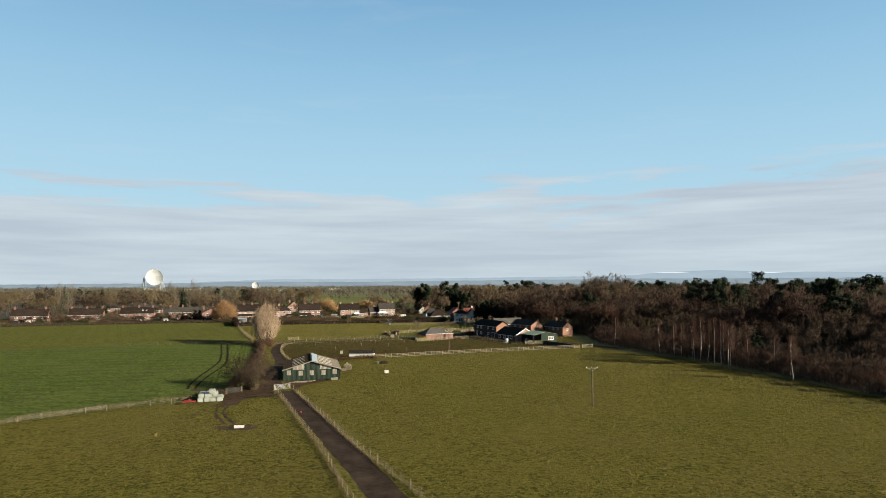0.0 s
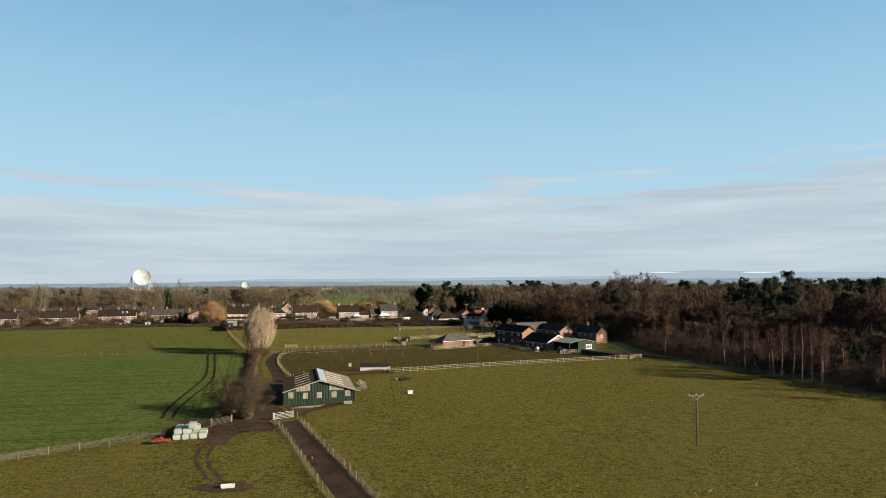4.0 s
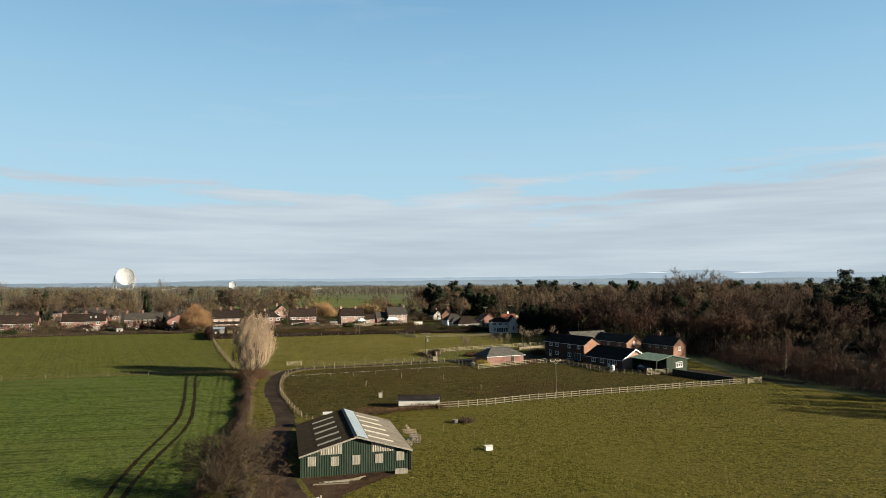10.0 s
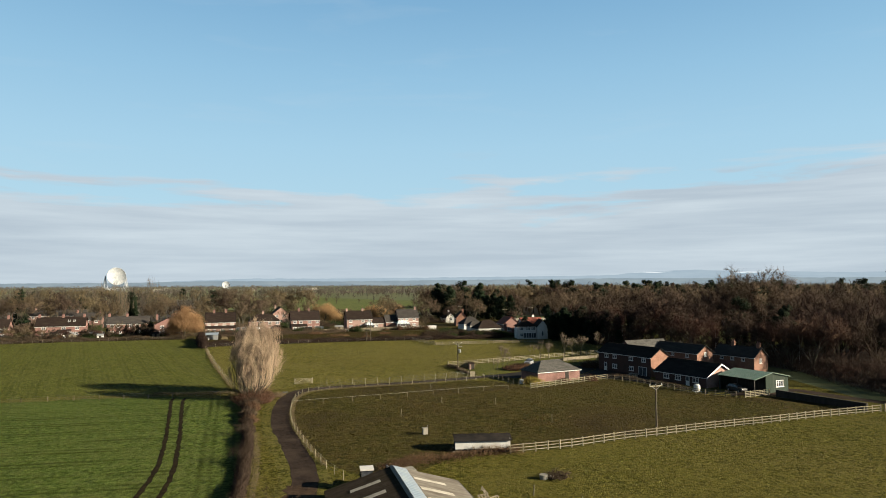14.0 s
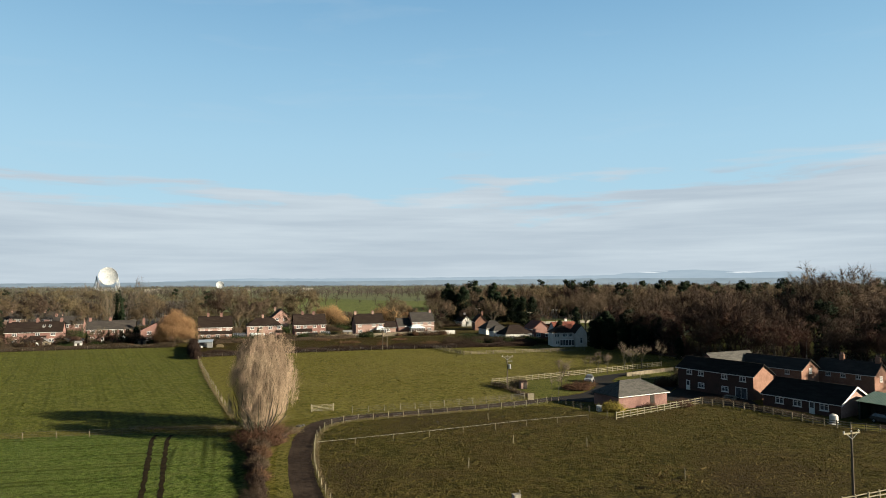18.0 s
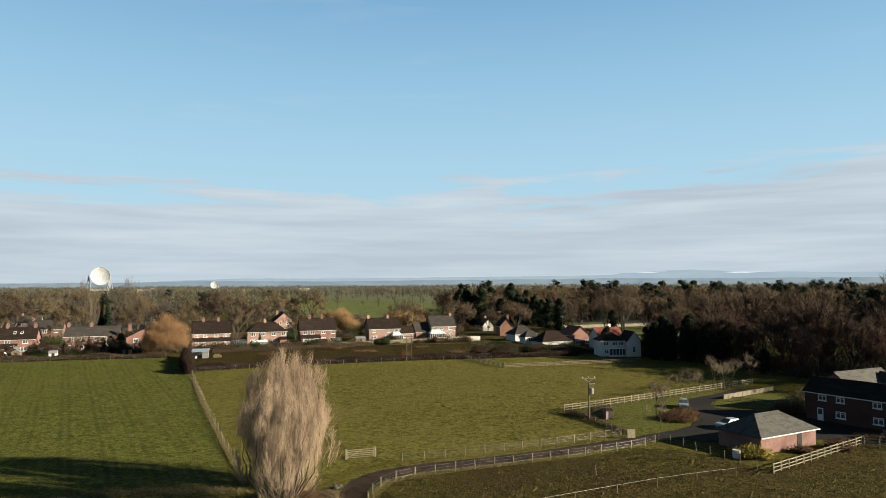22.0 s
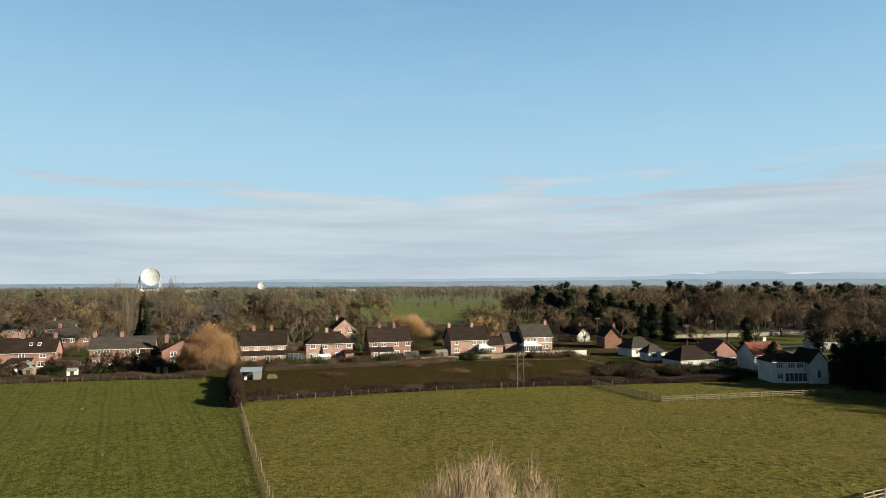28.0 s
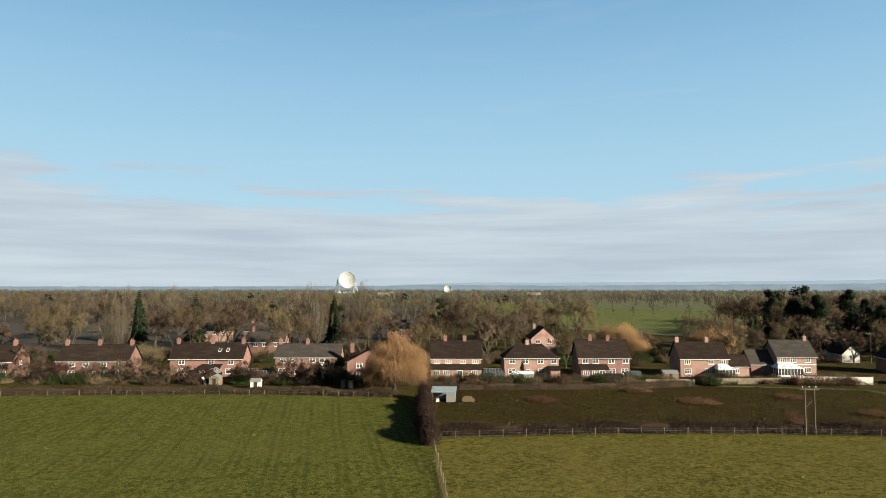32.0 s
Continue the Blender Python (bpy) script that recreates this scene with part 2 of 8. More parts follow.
M["farmland"] = patchwork_material("farmland")
M["track"] = material("track", (0.034, 0.024, 0.019), (0.066, 0.047, 0.037), 1.3, (0.09, 0.066, 0.05), 0.25, 0.95, 0.05, 2.0, coords="World", spec=0.03)
M["mud"] = material("mud", (0.034, 0.020, 0.012), (0.088, 0.055, 0.033), 0.9, (0.10, 0.066, 0.042), 0.2, 0.9, 0.12, 1.5, coords="World", spec=0.05)
M["rut"] = material("rut", (0.020, 0.015, 0.008), (0.042, 0.032, 0.016), 1.5, None, 0.2, 0.95, 0.05, 2.0, coords="World", spec=0.02)
M["puddle"] = material("puddle", (0.03, 0.025, 0.02), (0.04, 0.032, 0.025), 1.0, None, 0.2, 0.04, coords="World", spec=0.6)
# dark tarmac, lowered further to put the farmyard's shade into its colour
M["tarmac"] = material("tarmac_drive", (0.021, 0.019, 0.019), (0.036, 0.034, 0.033), 2.0, (0.044, 0.039, 0.035), 0.12, 0.95, 0.01, 6.0, coords="World", spec=0.05)
M["brick"] = material("red_brick", (0.30, 0.160, 0.138), (0.42, 0.245, 0.215), 4.0, (0.24, 0.125, 0.105), 0.35, 0.9, 0.01, 8.0, spread=0.15)
# brick for the farm walls turned from the sun, their shade put into the colour
M["brick_shaded"] = material("shaded_brick", (0.095, 0.046, 0.037), (0.14, 0.07, 0.056), 4.0, (0.075, 0.042, 0.035), 0.35, 0.9, 0.01, 8.0)
# farm slate taken near black, the roofs' shade included in its colour
M["slate_shaded"] = material("shaded_slate", (0.020, 0.018, 0.018), (0.040, 0.036, 0.035), 3.0, (0.05, 0.046, 0.042), 0.4, 0.95, 0.02, 5.0, stretch=(1, 3, 3), spec=0.04)
M["brick_pale"] = material("pale_brick", (0.468, 0.297, 0.252), (0.594, 0.405, 0.351), 4.0, (0.378, 0.207, 0.171), 0.4, 0.9, 0.01, 8.0, spread=0.1)
M["brick_orange"] = material("orange_brick", (0.36, 0.185, 0.13), (0.47, 0.26, 0.19), 3.0, (0.30, 0.15, 0.10), 0.5, 0.9, 0.01, 8.0)
M["render"] = material("white_render", (0.95, 0.93, 0.88), (1.1, 1.08, 1.04), 1.5, (0.82, 0.79, 0.74), 0.3, 0.9)
M["slate"] = material("grey_slate", (0.042, 0.038, 0.037), (0.082, 0.074, 0.070), 3.0, (0.10, 0.09, 0.08), 0.4, 0.9, 0.02, 5.0, spread=0.1, stretch=(1, 3, 3), spec=0.08)
M["slate_light"] = material("weathered_slate", (0.070, 0.067, 0.062), (0.165, 0.156, 0.142), 2.4, (0.045, 0.045, 0.038), 0.55, 0.8, 0.03, 4.0, stretch=(1, 3, 3))
M["tile"] = material("brown_tile", (0.024, 0.017, 0.015), (0.046, 0.033, 0.029), 3.0, (0.06, 0.046, 0.036), 0.4, 0.95, 0.03, 5.0, spread=0.12, stretch=(1, 3, 3), spec=0.04)
M["tile_red"] = material("red_tile", (0.27, 0.070, 0.045), (0.36, 0.11, 0.070), 3.0, (0.17, 0.06, 0.045), 0.4, 0.85, 0.03, 5.0, stretch=(1, 3, 3))
M["glass"] = glass_material("window_glass", (0.02, 0.022, 0.026))
M["conservatory"] = glass_material("conservatory_glass", (0.22, 0.25, 0.26))
M["upvc"] = material("white_plastic", (1.0, 1.0, 0.99), (1.1, 1.1, 1.09), 3.0, rough=0.5)
M["clad"] = material("green_cladding", (0.017, 0.037, 0.024), (0.030, 0.056, 0.038), 1.2, (0.05, 0.07, 0.052), 0.5, 0.75, stretch=(3, 3, 0.4), spec=0.1)
M["fibre_dark"] = material("dark_fibre_cement", (0.055, 0.043, 0.033), (0.095, 0.076, 0.058), 1.6, (0.045, 0.04, 0.024), 0.4, 0.95, stretch=(1, 4, 1), spec=0.04)
M["clad_pale"] = material("pale_sheet", (0.36, 0.34, 0.29), (0.50, 0.47, 0.40), 1.8, (0.28, 0.25, 0.2), 0.7, 0.85, stretch=(4, 4, 0.5))
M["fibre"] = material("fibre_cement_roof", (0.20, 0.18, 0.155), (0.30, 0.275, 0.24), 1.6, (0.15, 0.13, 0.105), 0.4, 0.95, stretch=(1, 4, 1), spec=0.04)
M["rooflight"] = material("roof_light", (0.50, 0.47, 0.41), (0.60, 0.57, 0.50), 1.5, (0.40, 0.37, 0.31), 0.8, 0.6)
M["blue_sheet"] = material("blue_sheet", (0.34, 0.43, 0.53), (0.42, 0.50, 0.58), 1.2, (0.46, 0.52, 0.56), 0.6, 0.5)
M["green_roof"] = material("green_sheet_roof", (0.13, 0.22, 0.17), (0.20, 0.30, 0.24), 0.8, (0.25, 0.32, 0.27), 0.5, 0.5, stretch=(1, 4, 1))
M["wood"] = material("weathered_wood", (0.20, 0.165, 0.115), (0.34, 0.29, 0.21), 3.0, None, 0.5, 0.9, spread=0.2, stretch=(1, 1, 0.3))
M["wood_pale"] = material("pale_rail_wood", (0.27, 0.235, 0.155), (0.42, 0.375, 0.26), 3.0, None, 0.5, 0.9, spread=0.2)
M["pole"] = material("creosoted_pole", (0.12, 0.095, 0.07), (0.19, 0.155, 0.115), 2.0, None, 0.5, 0.9, stretch=(4, 4, 0.4))
M["wire"] = material("fence_wire", (0.3, 0.3, 0.29), (0.36, 0.36, 0.35), 2.0, rough=0.5, metal=0.6)
M["tape"] = material("electric_tape", (0.5, 0.48, 0.4), (0.6, 0.58, 0.5), 2.0)
M["steel"] = material("galvanised_steel", (0.42, 0.43, 0.43), (0.55, 0.56, 0.56), 3.0, None, 0.5, 0.45, metal=0.4)
M["paint_white"] = material("white_paint", (0.92, 0.91, 0.88), (1.05, 1.04, 1.0), 2.0, (0.78, 0.75, 0.69), 0.6, 0.6)
M["wrap"] = material("pale_bale_wrap", (0.46, 0.50, 0.44), (0.60, 0.64, 0.57), 1.5, (0.34, 0.38, 0.33), 0.8, 0.4, 0.03, 4.0, spread=0.08)
M["red_paint"] = material("red_paint", (0.5, 0.035, 0.03), (0.6, 0.07, 0.05), 3.0, (0.25, 0.04, 0.03), 0.9, 0.5)
M["dark_metal"] = material("dark_metal", (0.02, 0.02, 0.02), (0.05, 0.048, 0.045), 3.0, rough=0.6)
M["rubber"] = material("black_rubber", (0.015, 0.015, 0.015), (0.03, 0.03, 0.03), 3.0, rough=0.8)
M["felt"] = material("black_felt", (0.022, 0.020, 0.020), (0.04, 0.036, 0.034), 2.0, (0.06, 0.05, 0.045), 0.6, 0.95, spec=0.04)
M["silver"] = material("silver_car_paint", (0.55, 0.57, 0.6), (0.6, 0.62, 0.65), 2.0, rough=0.25, metal=0.3)
M["dark_board"] = material("dark_boards", (0.03, 0.025, 0.02), (0.06, 0.05, 0.04), 2.0, None, 0.5, 0.9, stretch=(1, 1, 0.3))
M["bark"] = material("bark", (0.075, 0.06, 0.045), (0.15, 0.125, 0.095), 3.0, (0.09, 0.10, 0.05), 0.8, 0.95, coords="World")
M["birch"] = material("birch_bark", (0.46, 0.43, 0.39), (0.66, 0.63, 0.58), 3.0, (0.12, 0.10, 0.09), 1.2, 0.9, coords="World")
M["pine_bark"] = material("pine_bark", (0.13, 0.075, 0.045), (0.22, 0.13, 0.08), 2.0, None, 0.5, 0.95, coords="World")
M["twig"] = island_material("bare_twigs", (0.085, 0.060, 0.042), (0.19, 0.14, 0.098))
# lowered so that the wood's own shade is in the twig colour
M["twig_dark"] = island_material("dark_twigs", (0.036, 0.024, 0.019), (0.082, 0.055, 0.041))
M["twig_grey"] = island_material("olive_brown_twigs", (0.105, 0.080, 0.048), (0.215, 0.165, 0.098))
M["twig_red"] = island_material("red_brown_twigs", (0.06, 0.032, 0.025), (0.115, 0.063, 0.046))
# canopy twigs, likewise darkened for the shade within the wood
M["twig_wood"] = island_material("wood_twigs", (0.036, 0.023, 0.019), (0.105, 0.066, 0.050), 0.9, (0.082, 0.060, 0.042))
M["poplar"] = island_material("poplar_twigs", (0.35, 0.255, 0.178), (0.74, 0.56, 0.40))
M["willow"] = island_material("willow_twigs", (0.36, 0.22, 0.11), (0.74, 0.47, 0.24))
M["needle"] = island_material("dark_needles", (0.010, 0.020, 0.011), (0.030, 0.046, 0.022))
M["ivy"] = island_material("ivy_leaves", (0.022, 0.036, 0.012), (0.06, 0.08, 0.026))
M["gold"] = island_material("golden_leaves", (0.2, 0.15, 0.03), (0.36, 0.28, 0.07))
M["hedge"] = island_material("hedge_twigs", (0.065, 0.046, 0.032), (0.135, 0.098, 0.066))
M["hedge_dry"] = island_material("dry_stems", (0.15, 0.115, 0.065), (0.30, 0.24, 0.145))
M["bramble"] = island_material("bramble", (0.09, 0.05, 0.032), (0.19, 0.11, 0.065))
M["far_tree"] = island_material("far_trees", (0.070, 0.058, 0.046), (0.14, 0.115, 0.085), 0.95, (0.11, 0.098, 0.078))
# farthest trees: lighter and greyer, the haze of distance put into their colour
M["haze_wood"] = island_material("hazed_far_trees", (0.10, 0.09, 0.078), (0.19, 0.17, 0.145), 0.95, (0.15, 0.14, 0.12))
M["twig_pale"] = island_material("pale_twigs", (0.17, 0.135, 0.10), (0.32, 0.255, 0.19))
M["dish"] = material("white_painted_steel", (0.40, 0.44, 0.48), (0.86, 0.89, 0.91), 0.30, (0.42, 0.46, 0.50), 0.16, 0.7, spec=0.05)
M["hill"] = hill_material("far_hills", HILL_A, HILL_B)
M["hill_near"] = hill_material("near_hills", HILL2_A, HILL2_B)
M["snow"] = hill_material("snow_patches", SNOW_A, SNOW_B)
M["litter"] = material("leaf_litter", (0.036, 0.025, 0.016), (0.07, 0.05, 0.031), 0.8, (0.07, 0.062, 0.03), 0.06, 0.95, 0.2, 1.2, coords="World")
M["tuft"] = island_material("grass_tufts", (0.142, 0.139, 0.033), (0.241, 0.225, 0.056), 0.95, (0.224, 0.195, 0.066))
M["tuft_dry"] = island_material("dry_tufts", (0.066, 0.062, 0.017), (0.112, 0.098, 0.028), 0.95, (0.108, 0.078, 0.031))
M["tuft_green"] = island_material("green_tufts", (0.107, 0.123, 0.025), (0.178, 0.191, 0.046), 0.95, (0.166, 0.170, 0.048))
M["tuft_weed"] = island_material("dead_weeds", (0.039, 0.031, 0.011), (0.075, 0.058, 0.021), 0.95, (0.060, 0.049, 0.017))
M["tuft_meadow"] = island_material("meadow_tufts", (0.167, 0.158, 0.033), (0.277, 0.254, 0.061), 0.95, (0.254, 0.218, 0.067))

# ---- ground height and mesh tools ----
def smooth(s):
    s = min(max(s, 0.0), 1.0)
    return s * s * (3 - 2 * s)


def gz(x, y):
    """Height of the ground: a gentle rise to the north, falling away under the wood."""
    return -1.0 + 2.1 * smooth((y - 95) / 100)


class Build:
    """Collects vertices and faces of one mesh."""

    def __init__(self):
        self.v, self.f = [], []

    def add(self, verts, faces):
        n = len(self.v)
        self.v += [tuple(p) for p in verts]
        self.f += [tuple(i + n for i in q) for q in faces]
        return self

    def box(self, x0, x1, y0, y1, z0, z1, m=None):
        vs = [Vector(p) for p in ((x0, y0, z0), (x1, y0, z0), (x1, y1, z0), (x0, y1, z0), (x0, y0, z1), (x1, y0, z1), (x1, y1, z1), (x0, y1, z1))]
        if m:
            vs = [m @ p for p in vs]
        return self.add(vs, ((3, 2, 1, 0), (4, 5, 6, 7), (0, 1, 5, 4), (1, 2, 6, 5), (2, 3, 7, 6), (3, 0, 4, 7)))

    def beam(self, a, b, wide, high=None):
        """A bar from a to b."""
        a, b = Vector(a), Vector(b)
        d = b - a
        m = Matrix.Translation(a) @ d.to_track_quat("X", "Z").to_matrix().to_4x4()
        high = high or wide
        return self.box(0, d.length, -wide / 2, wide / 2, -high / 2, high / 2, m)

    def tube(self, a, b, ra, rb, sides=8, caps=True):
        a, b = Vector(a), Vector(b)
        m = (b - a).to_track_quat("Z", "Y").to_matrix()
        ring = [Vector((math.cos(2 * math.pi * i / sides), math.sin(2 * math.pi * i / sides), 0)) for i in range(sides)]
        vs = [a + m @ (p * ra) for p in ring] + [b + m @ (p * rb) for p in ring]
        fs = [(i, (i + 1) % sides, sides + (i + 1) % sides, sides + i) for i in range(sides)]
        if caps:
            fs += [tuple(range(sides - 1, -1, -1)), tuple(range(sides, 2 * sides))]
        return self.add(vs, fs)

    def slab(self, quad, thick):
        """A sheet of that thickness under four or three corners, given anticlockwise from above."""
        n = len(quad)
        top = [Vector(p) for p in quad]
        low = [p - Vector((0, 0, thick)) for p in top]
        fs = [tuple(range(n)), tuple(range(2 * n - 1, n - 1, -1))] + [(i, n + i, n + (i + 1) % n, (i + 1) % n) for i in range(n)]
        return self.add(top + low, fs)

    def mesh(self, name, mat, smooth_shade=False):
        me = bpy.data.meshes.new(name)
        me.from_pydata(self.v, [], self.f)
        me.materials.append(mat)
        if smooth_shade:
            me.polygons.foreach_set("use_smooth", [True] * len(me.polygons))
        me.update()
        return me


def part(name, b, mat, parent, label="", m=None):
    """Links a Build (or a ready mesh) as one mesh object under a thing or a part."""
    me = b.mesh(name, mat) if isinstance(b, Build) else b
    ob = new(name, me)
    ob.parent = parent
    if m:
        ob.matrix_basis = m
    return tagged(ob, label) if label else ob


def thing(name, label, category, m=None, group="", kind=""):
    ob = new(name)
    ob.empty_display_size = 0.3
    if m:
        ob.matrix_basis = m
    return tagged(ob, label, category, group, kind)


def solo(name, b, mat, label, category, m=None, group="", kind=""):
    me = b.mesh(name, mat) if isinstance(b, Build) else b
    ob = new(name, me)
    if m:
        ob.matrix_basis = m
    return tagged(ob, label, category, group, kind)


def stand(x, y, ang=0.0, lift=0.0):
    """The pose of a thing that stands on the ground, turned by ang degrees."""
    return pose(x, y, gz(x, y) + lift, 0, 0, ang)


def patch(name, outline, mat, lift, label, category="ground", step=6.0):
    """A sheet laid on the ground inside an outline, cut fine enough to follow it."""
    bm = bmesh.new()
    bm.faces.new([bm.verts.new((x, y, 0)) for x, y in outline])
    ys = [p[1] for p in outline]
    y = 95.0
    while y <= 200.0:
        if min(ys) < y < max(ys):
            bmesh.ops.bisect_plane(bm, geom=bm.verts[:] + bm.edges[:] + bm.faces[:], plane_co=(0, y, 0), plane_no=(0, 1, 0))
        y += step
    bmesh.ops.triangulate(bm, faces=bm.faces[:])
    for v in bm.verts:
        v.co.z = gz(v.co.x, v.co.y) + lift
    for f in bm.faces:
        if f.normal.z < 0:
            f.normal_flip()
    me = bpy.data.meshes.new(name)
    bm.to_mesh(me)
    bm.free()
    me.materials.append(mat)
    return solo(name, me, mat, label, category, kind="structure")


def spline(points, step):
    """Points at even steps along a smooth line through the given ones."""
    ps = [Vector((x, y, 0)) for x, y in points]
    ps = [ps[0] * 2 - ps[1]] + ps + [ps[-1] * 2 - ps[-2]]
    fine = []
    for i in range(1, len(ps) - 2):
        for j in range(20):
            t = j / 20
            a, b, c, d = ps[i - 1 : i + 3]
            fine.append(0.5 * ((2 * b) + (c - a) * t + (2 * a - 5 * b + 4 * c - d) * t * t + (3 * b - a - 3 * c + d) * t ** 3))
    fine.append(ps[-2])
    out, left = [fine[0]], step
    for p, q in zip(fine, fine[1:]):
        d = (q - p).length
        while d >= left and d > 0:
            p = p + (q - p) * (left / d)
            out.append(p.copy())
            d, left = (q - p).length, step
        left -= d
    return [(p.x, p.y) for p in out]


def ribbon(name, points, width, mat, lift, label, category="track", jitter=0.0, step=2.0):
    """A strip along a line, with slightly uneven edges."""
    line = spline(points, step)
    rng = random.Random(len(points) * 7 + int(width * 10))
    b = Build()
    for i, (x, y) in enumerate(line):
        x0, y0 = line[max(i - 1, 0)]
        x1, y1 = line[min(i + 1, len(line) - 1)]
        d = Vector((x1 - x0, y1 - y0, 0)).normalized()
        for s in (-1, 1):
            o = s * (width / 2 + rng.uniform(-jitter, jitter))
            px, py = x - d.y * o, y + d.x * o
            b.v.append((px, py, gz(px, py) + lift))
        if i:
            k = 2 * i
            b.f.append((k - 1, k - 2, k, k + 1))
    me = b.mesh(name, mat)
    if me.polygons[0].normal.z < 0:
        me.flip_normals()
    return solo(name, me, mat, label, category, kind="structure")


# ---- trees ----
def cones(base, tip, r, rng):
    """Thin three-sided spikes from base to tip points: arrays of vertices and triangles."""
    d = tip - base
    ln = np.linalg.norm(d, axis=1, keepdims=True) + 1e-9
    d = d / ln
    a = np.cross(d, rng.normal(size=d.shape))
    a /= np.linalg.norm(a, axis=1, keepdims=True) + 1e-9
    c = np.cross(d, a)
    r = np.asarray(r).reshape(-1, 1) * np.ones((len(base), 1))
    p0 = base + a * r
    p1 = base + (-0.5 * a + 0.87 * c) * r
    p2 = base + (-0.5 * a - 0.87 * c) * r
    v = np.stack([p0, p1, p2, tip], 1).reshape(-1, 3)
    n = len(base)
    k = np.arange(n)[:, None] * 4
    t = np.concatenate([k + [0, 1, 3], k + [1, 2, 3], k + [2, 0, 3]], 0)
    return v, t


def prisms(a, b, ra, rb, rng, sides=4):
    """Tapered limbs from points a to b."""
    d = b - a
    d = d / (np.linalg.norm(d, axis=1, keepdims=True) + 1e-9)
    u = np.cross(d, rng.normal(size=d.shape))
    u /= np.linalg.norm(u, axis=1, keepdims=True) + 1e-9
    w_ = np.cross(d, u)
    ang = np.arange(sides) * 2 * np.pi / sides
    ring = np.cos(ang)[None, :, None] * u[:, None] + np.sin(ang)[None, :, None] * w_[:, None]
    v = np.concatenate([a[:, None] + ring * ra[:, None, None], b[:, None] + ring * rb[:, None, None]], 1).reshape(-1, 3)
    k = (np.arange(len(a)) * 2 * sides)[:, None]
    t = []
    for i in range(sides):
        j = (i + 1) % sides
        t += [k + [i, j, sides + j], k + [i, sides + j, sides + i]]
    return v, np.concatenate(t, 0)


def joined(parts):
    v, t, n = [], [], 0
    for a, b in parts:
        v.append(a)
        t.append(b + n)
        n += len(a)
    return np.concatenate(v), np.concatenate(t)


def unit(v):
    return v / (np.linalg.norm(v, axis=1, keepdims=True) + 1e-9)


def bare_tree(seed, h, levels=5, split=(4, 3, 3, 3, 3), open_=0.75, lift=0.12, twigs=6, twig_len=1.0, twig_r=0.022, droop=0.0, bole=0.24, trunk_r=None, shrink=0.72):
    """A leafless tree: limbs that fork again and again, ending in sprays of twigs. Returns (trunk arrays, crown arrays)."""
    rng = np.random.default_rng(seed)
    tr = trunk_r or h * 0.022
    a = np.array([[0.0, 0, -0.3]])
    d = unit(np.array([[rng.normal() * 0.04, rng.normal() * 0.04, 1.0]]))
    ln = np.array([h * bole])
    r = np.array([tr])
    wood, tw = [], []
    b = a + d * ln[:, None]
    wood.append(prisms(a, b, r * 1.15, r * 0.85, rng, 6))
    ends, dirs, r = b, d, r * 0.8
    ln = np.array([h * (1 - bole) * 0.36])
    for lev in range(levels):
        k = split[lev]
        n = len(ends)
        p = np.repeat(ends, k, 0)
        dd = np.repeat(dirs, k, 0)
        az = (np.tile(np.arange(k) * 2 * np.pi / k, n) + rng.uniform(0, 6.28, n).repeat(k) + rng.normal(0, 0.4, n * k))
        side = np.cross(dd, rng.normal(size=dd.shape))
        side = unit(side)
        oth = np.cross(dd, side)
        out = np.cos(az)[:, None] * side + np.sin(az)[:, None] * oth
        spread = open_ * rng.uniform(0.45, 1.15, n * k)[:, None]
        nd = unit(dd + out * spread + np.array([0, 0, lift]))
        if lev >= 2:
            nd = unit(nd - np.array([0, 0, droop * (lev - 1)]))
        nl = np.repeat(ln, k) * rng.uniform(0.7, 1.2, n * k)
        nr = np.repeat(r, k) * 0.62
        q = p + nd * nl[:, None]
        wood.append(prisms(p, q, nr, nr * 0.7, rng, 4 if lev < 2 else 3))
        # side shoots along the limb
        if lev >= 1:
            s = rng.uniform(0.25, 1.0, (n * k, 1))
            m = p + (q - p) * s
            sd = unit(nd + rng.normal(0, 0.7, nd.shape) + np.array([0, 0, 0.2 - droop]))
            tw.append(cones(m, m + sd * twig_len * rng.uniform(0.7, 1.6, (n * k, 1)), twig_r * 1.2, rng))
        ends, dirs, r, ln = q, nd, nr * 0.85, nl * shrink
    for _ in range(twigs):
        sd = unit(dirs * 0.8 + rng.normal(0, 0.55, dirs.shape) + np.array([0, 0, 0.12 - droop * 1.5]))
        st = ends - dirs * (ln * rng.uniform(0, 0.9, len(ln)))[:, None]
        tw.append(cones(st, st + sd * twig_len * rng.uniform(0.6, 1.5, (len(ends), 1)), twig_r, rng))
    trunk = joined(wood[:3])
    crown = joined(wood[3:] + tw)
    top = max(crown[0][:, 2].max(), 0.1)
    s = h / top
    for arr in (trunk[0], crown[0]):
        arr *= s
    return trunk, crown


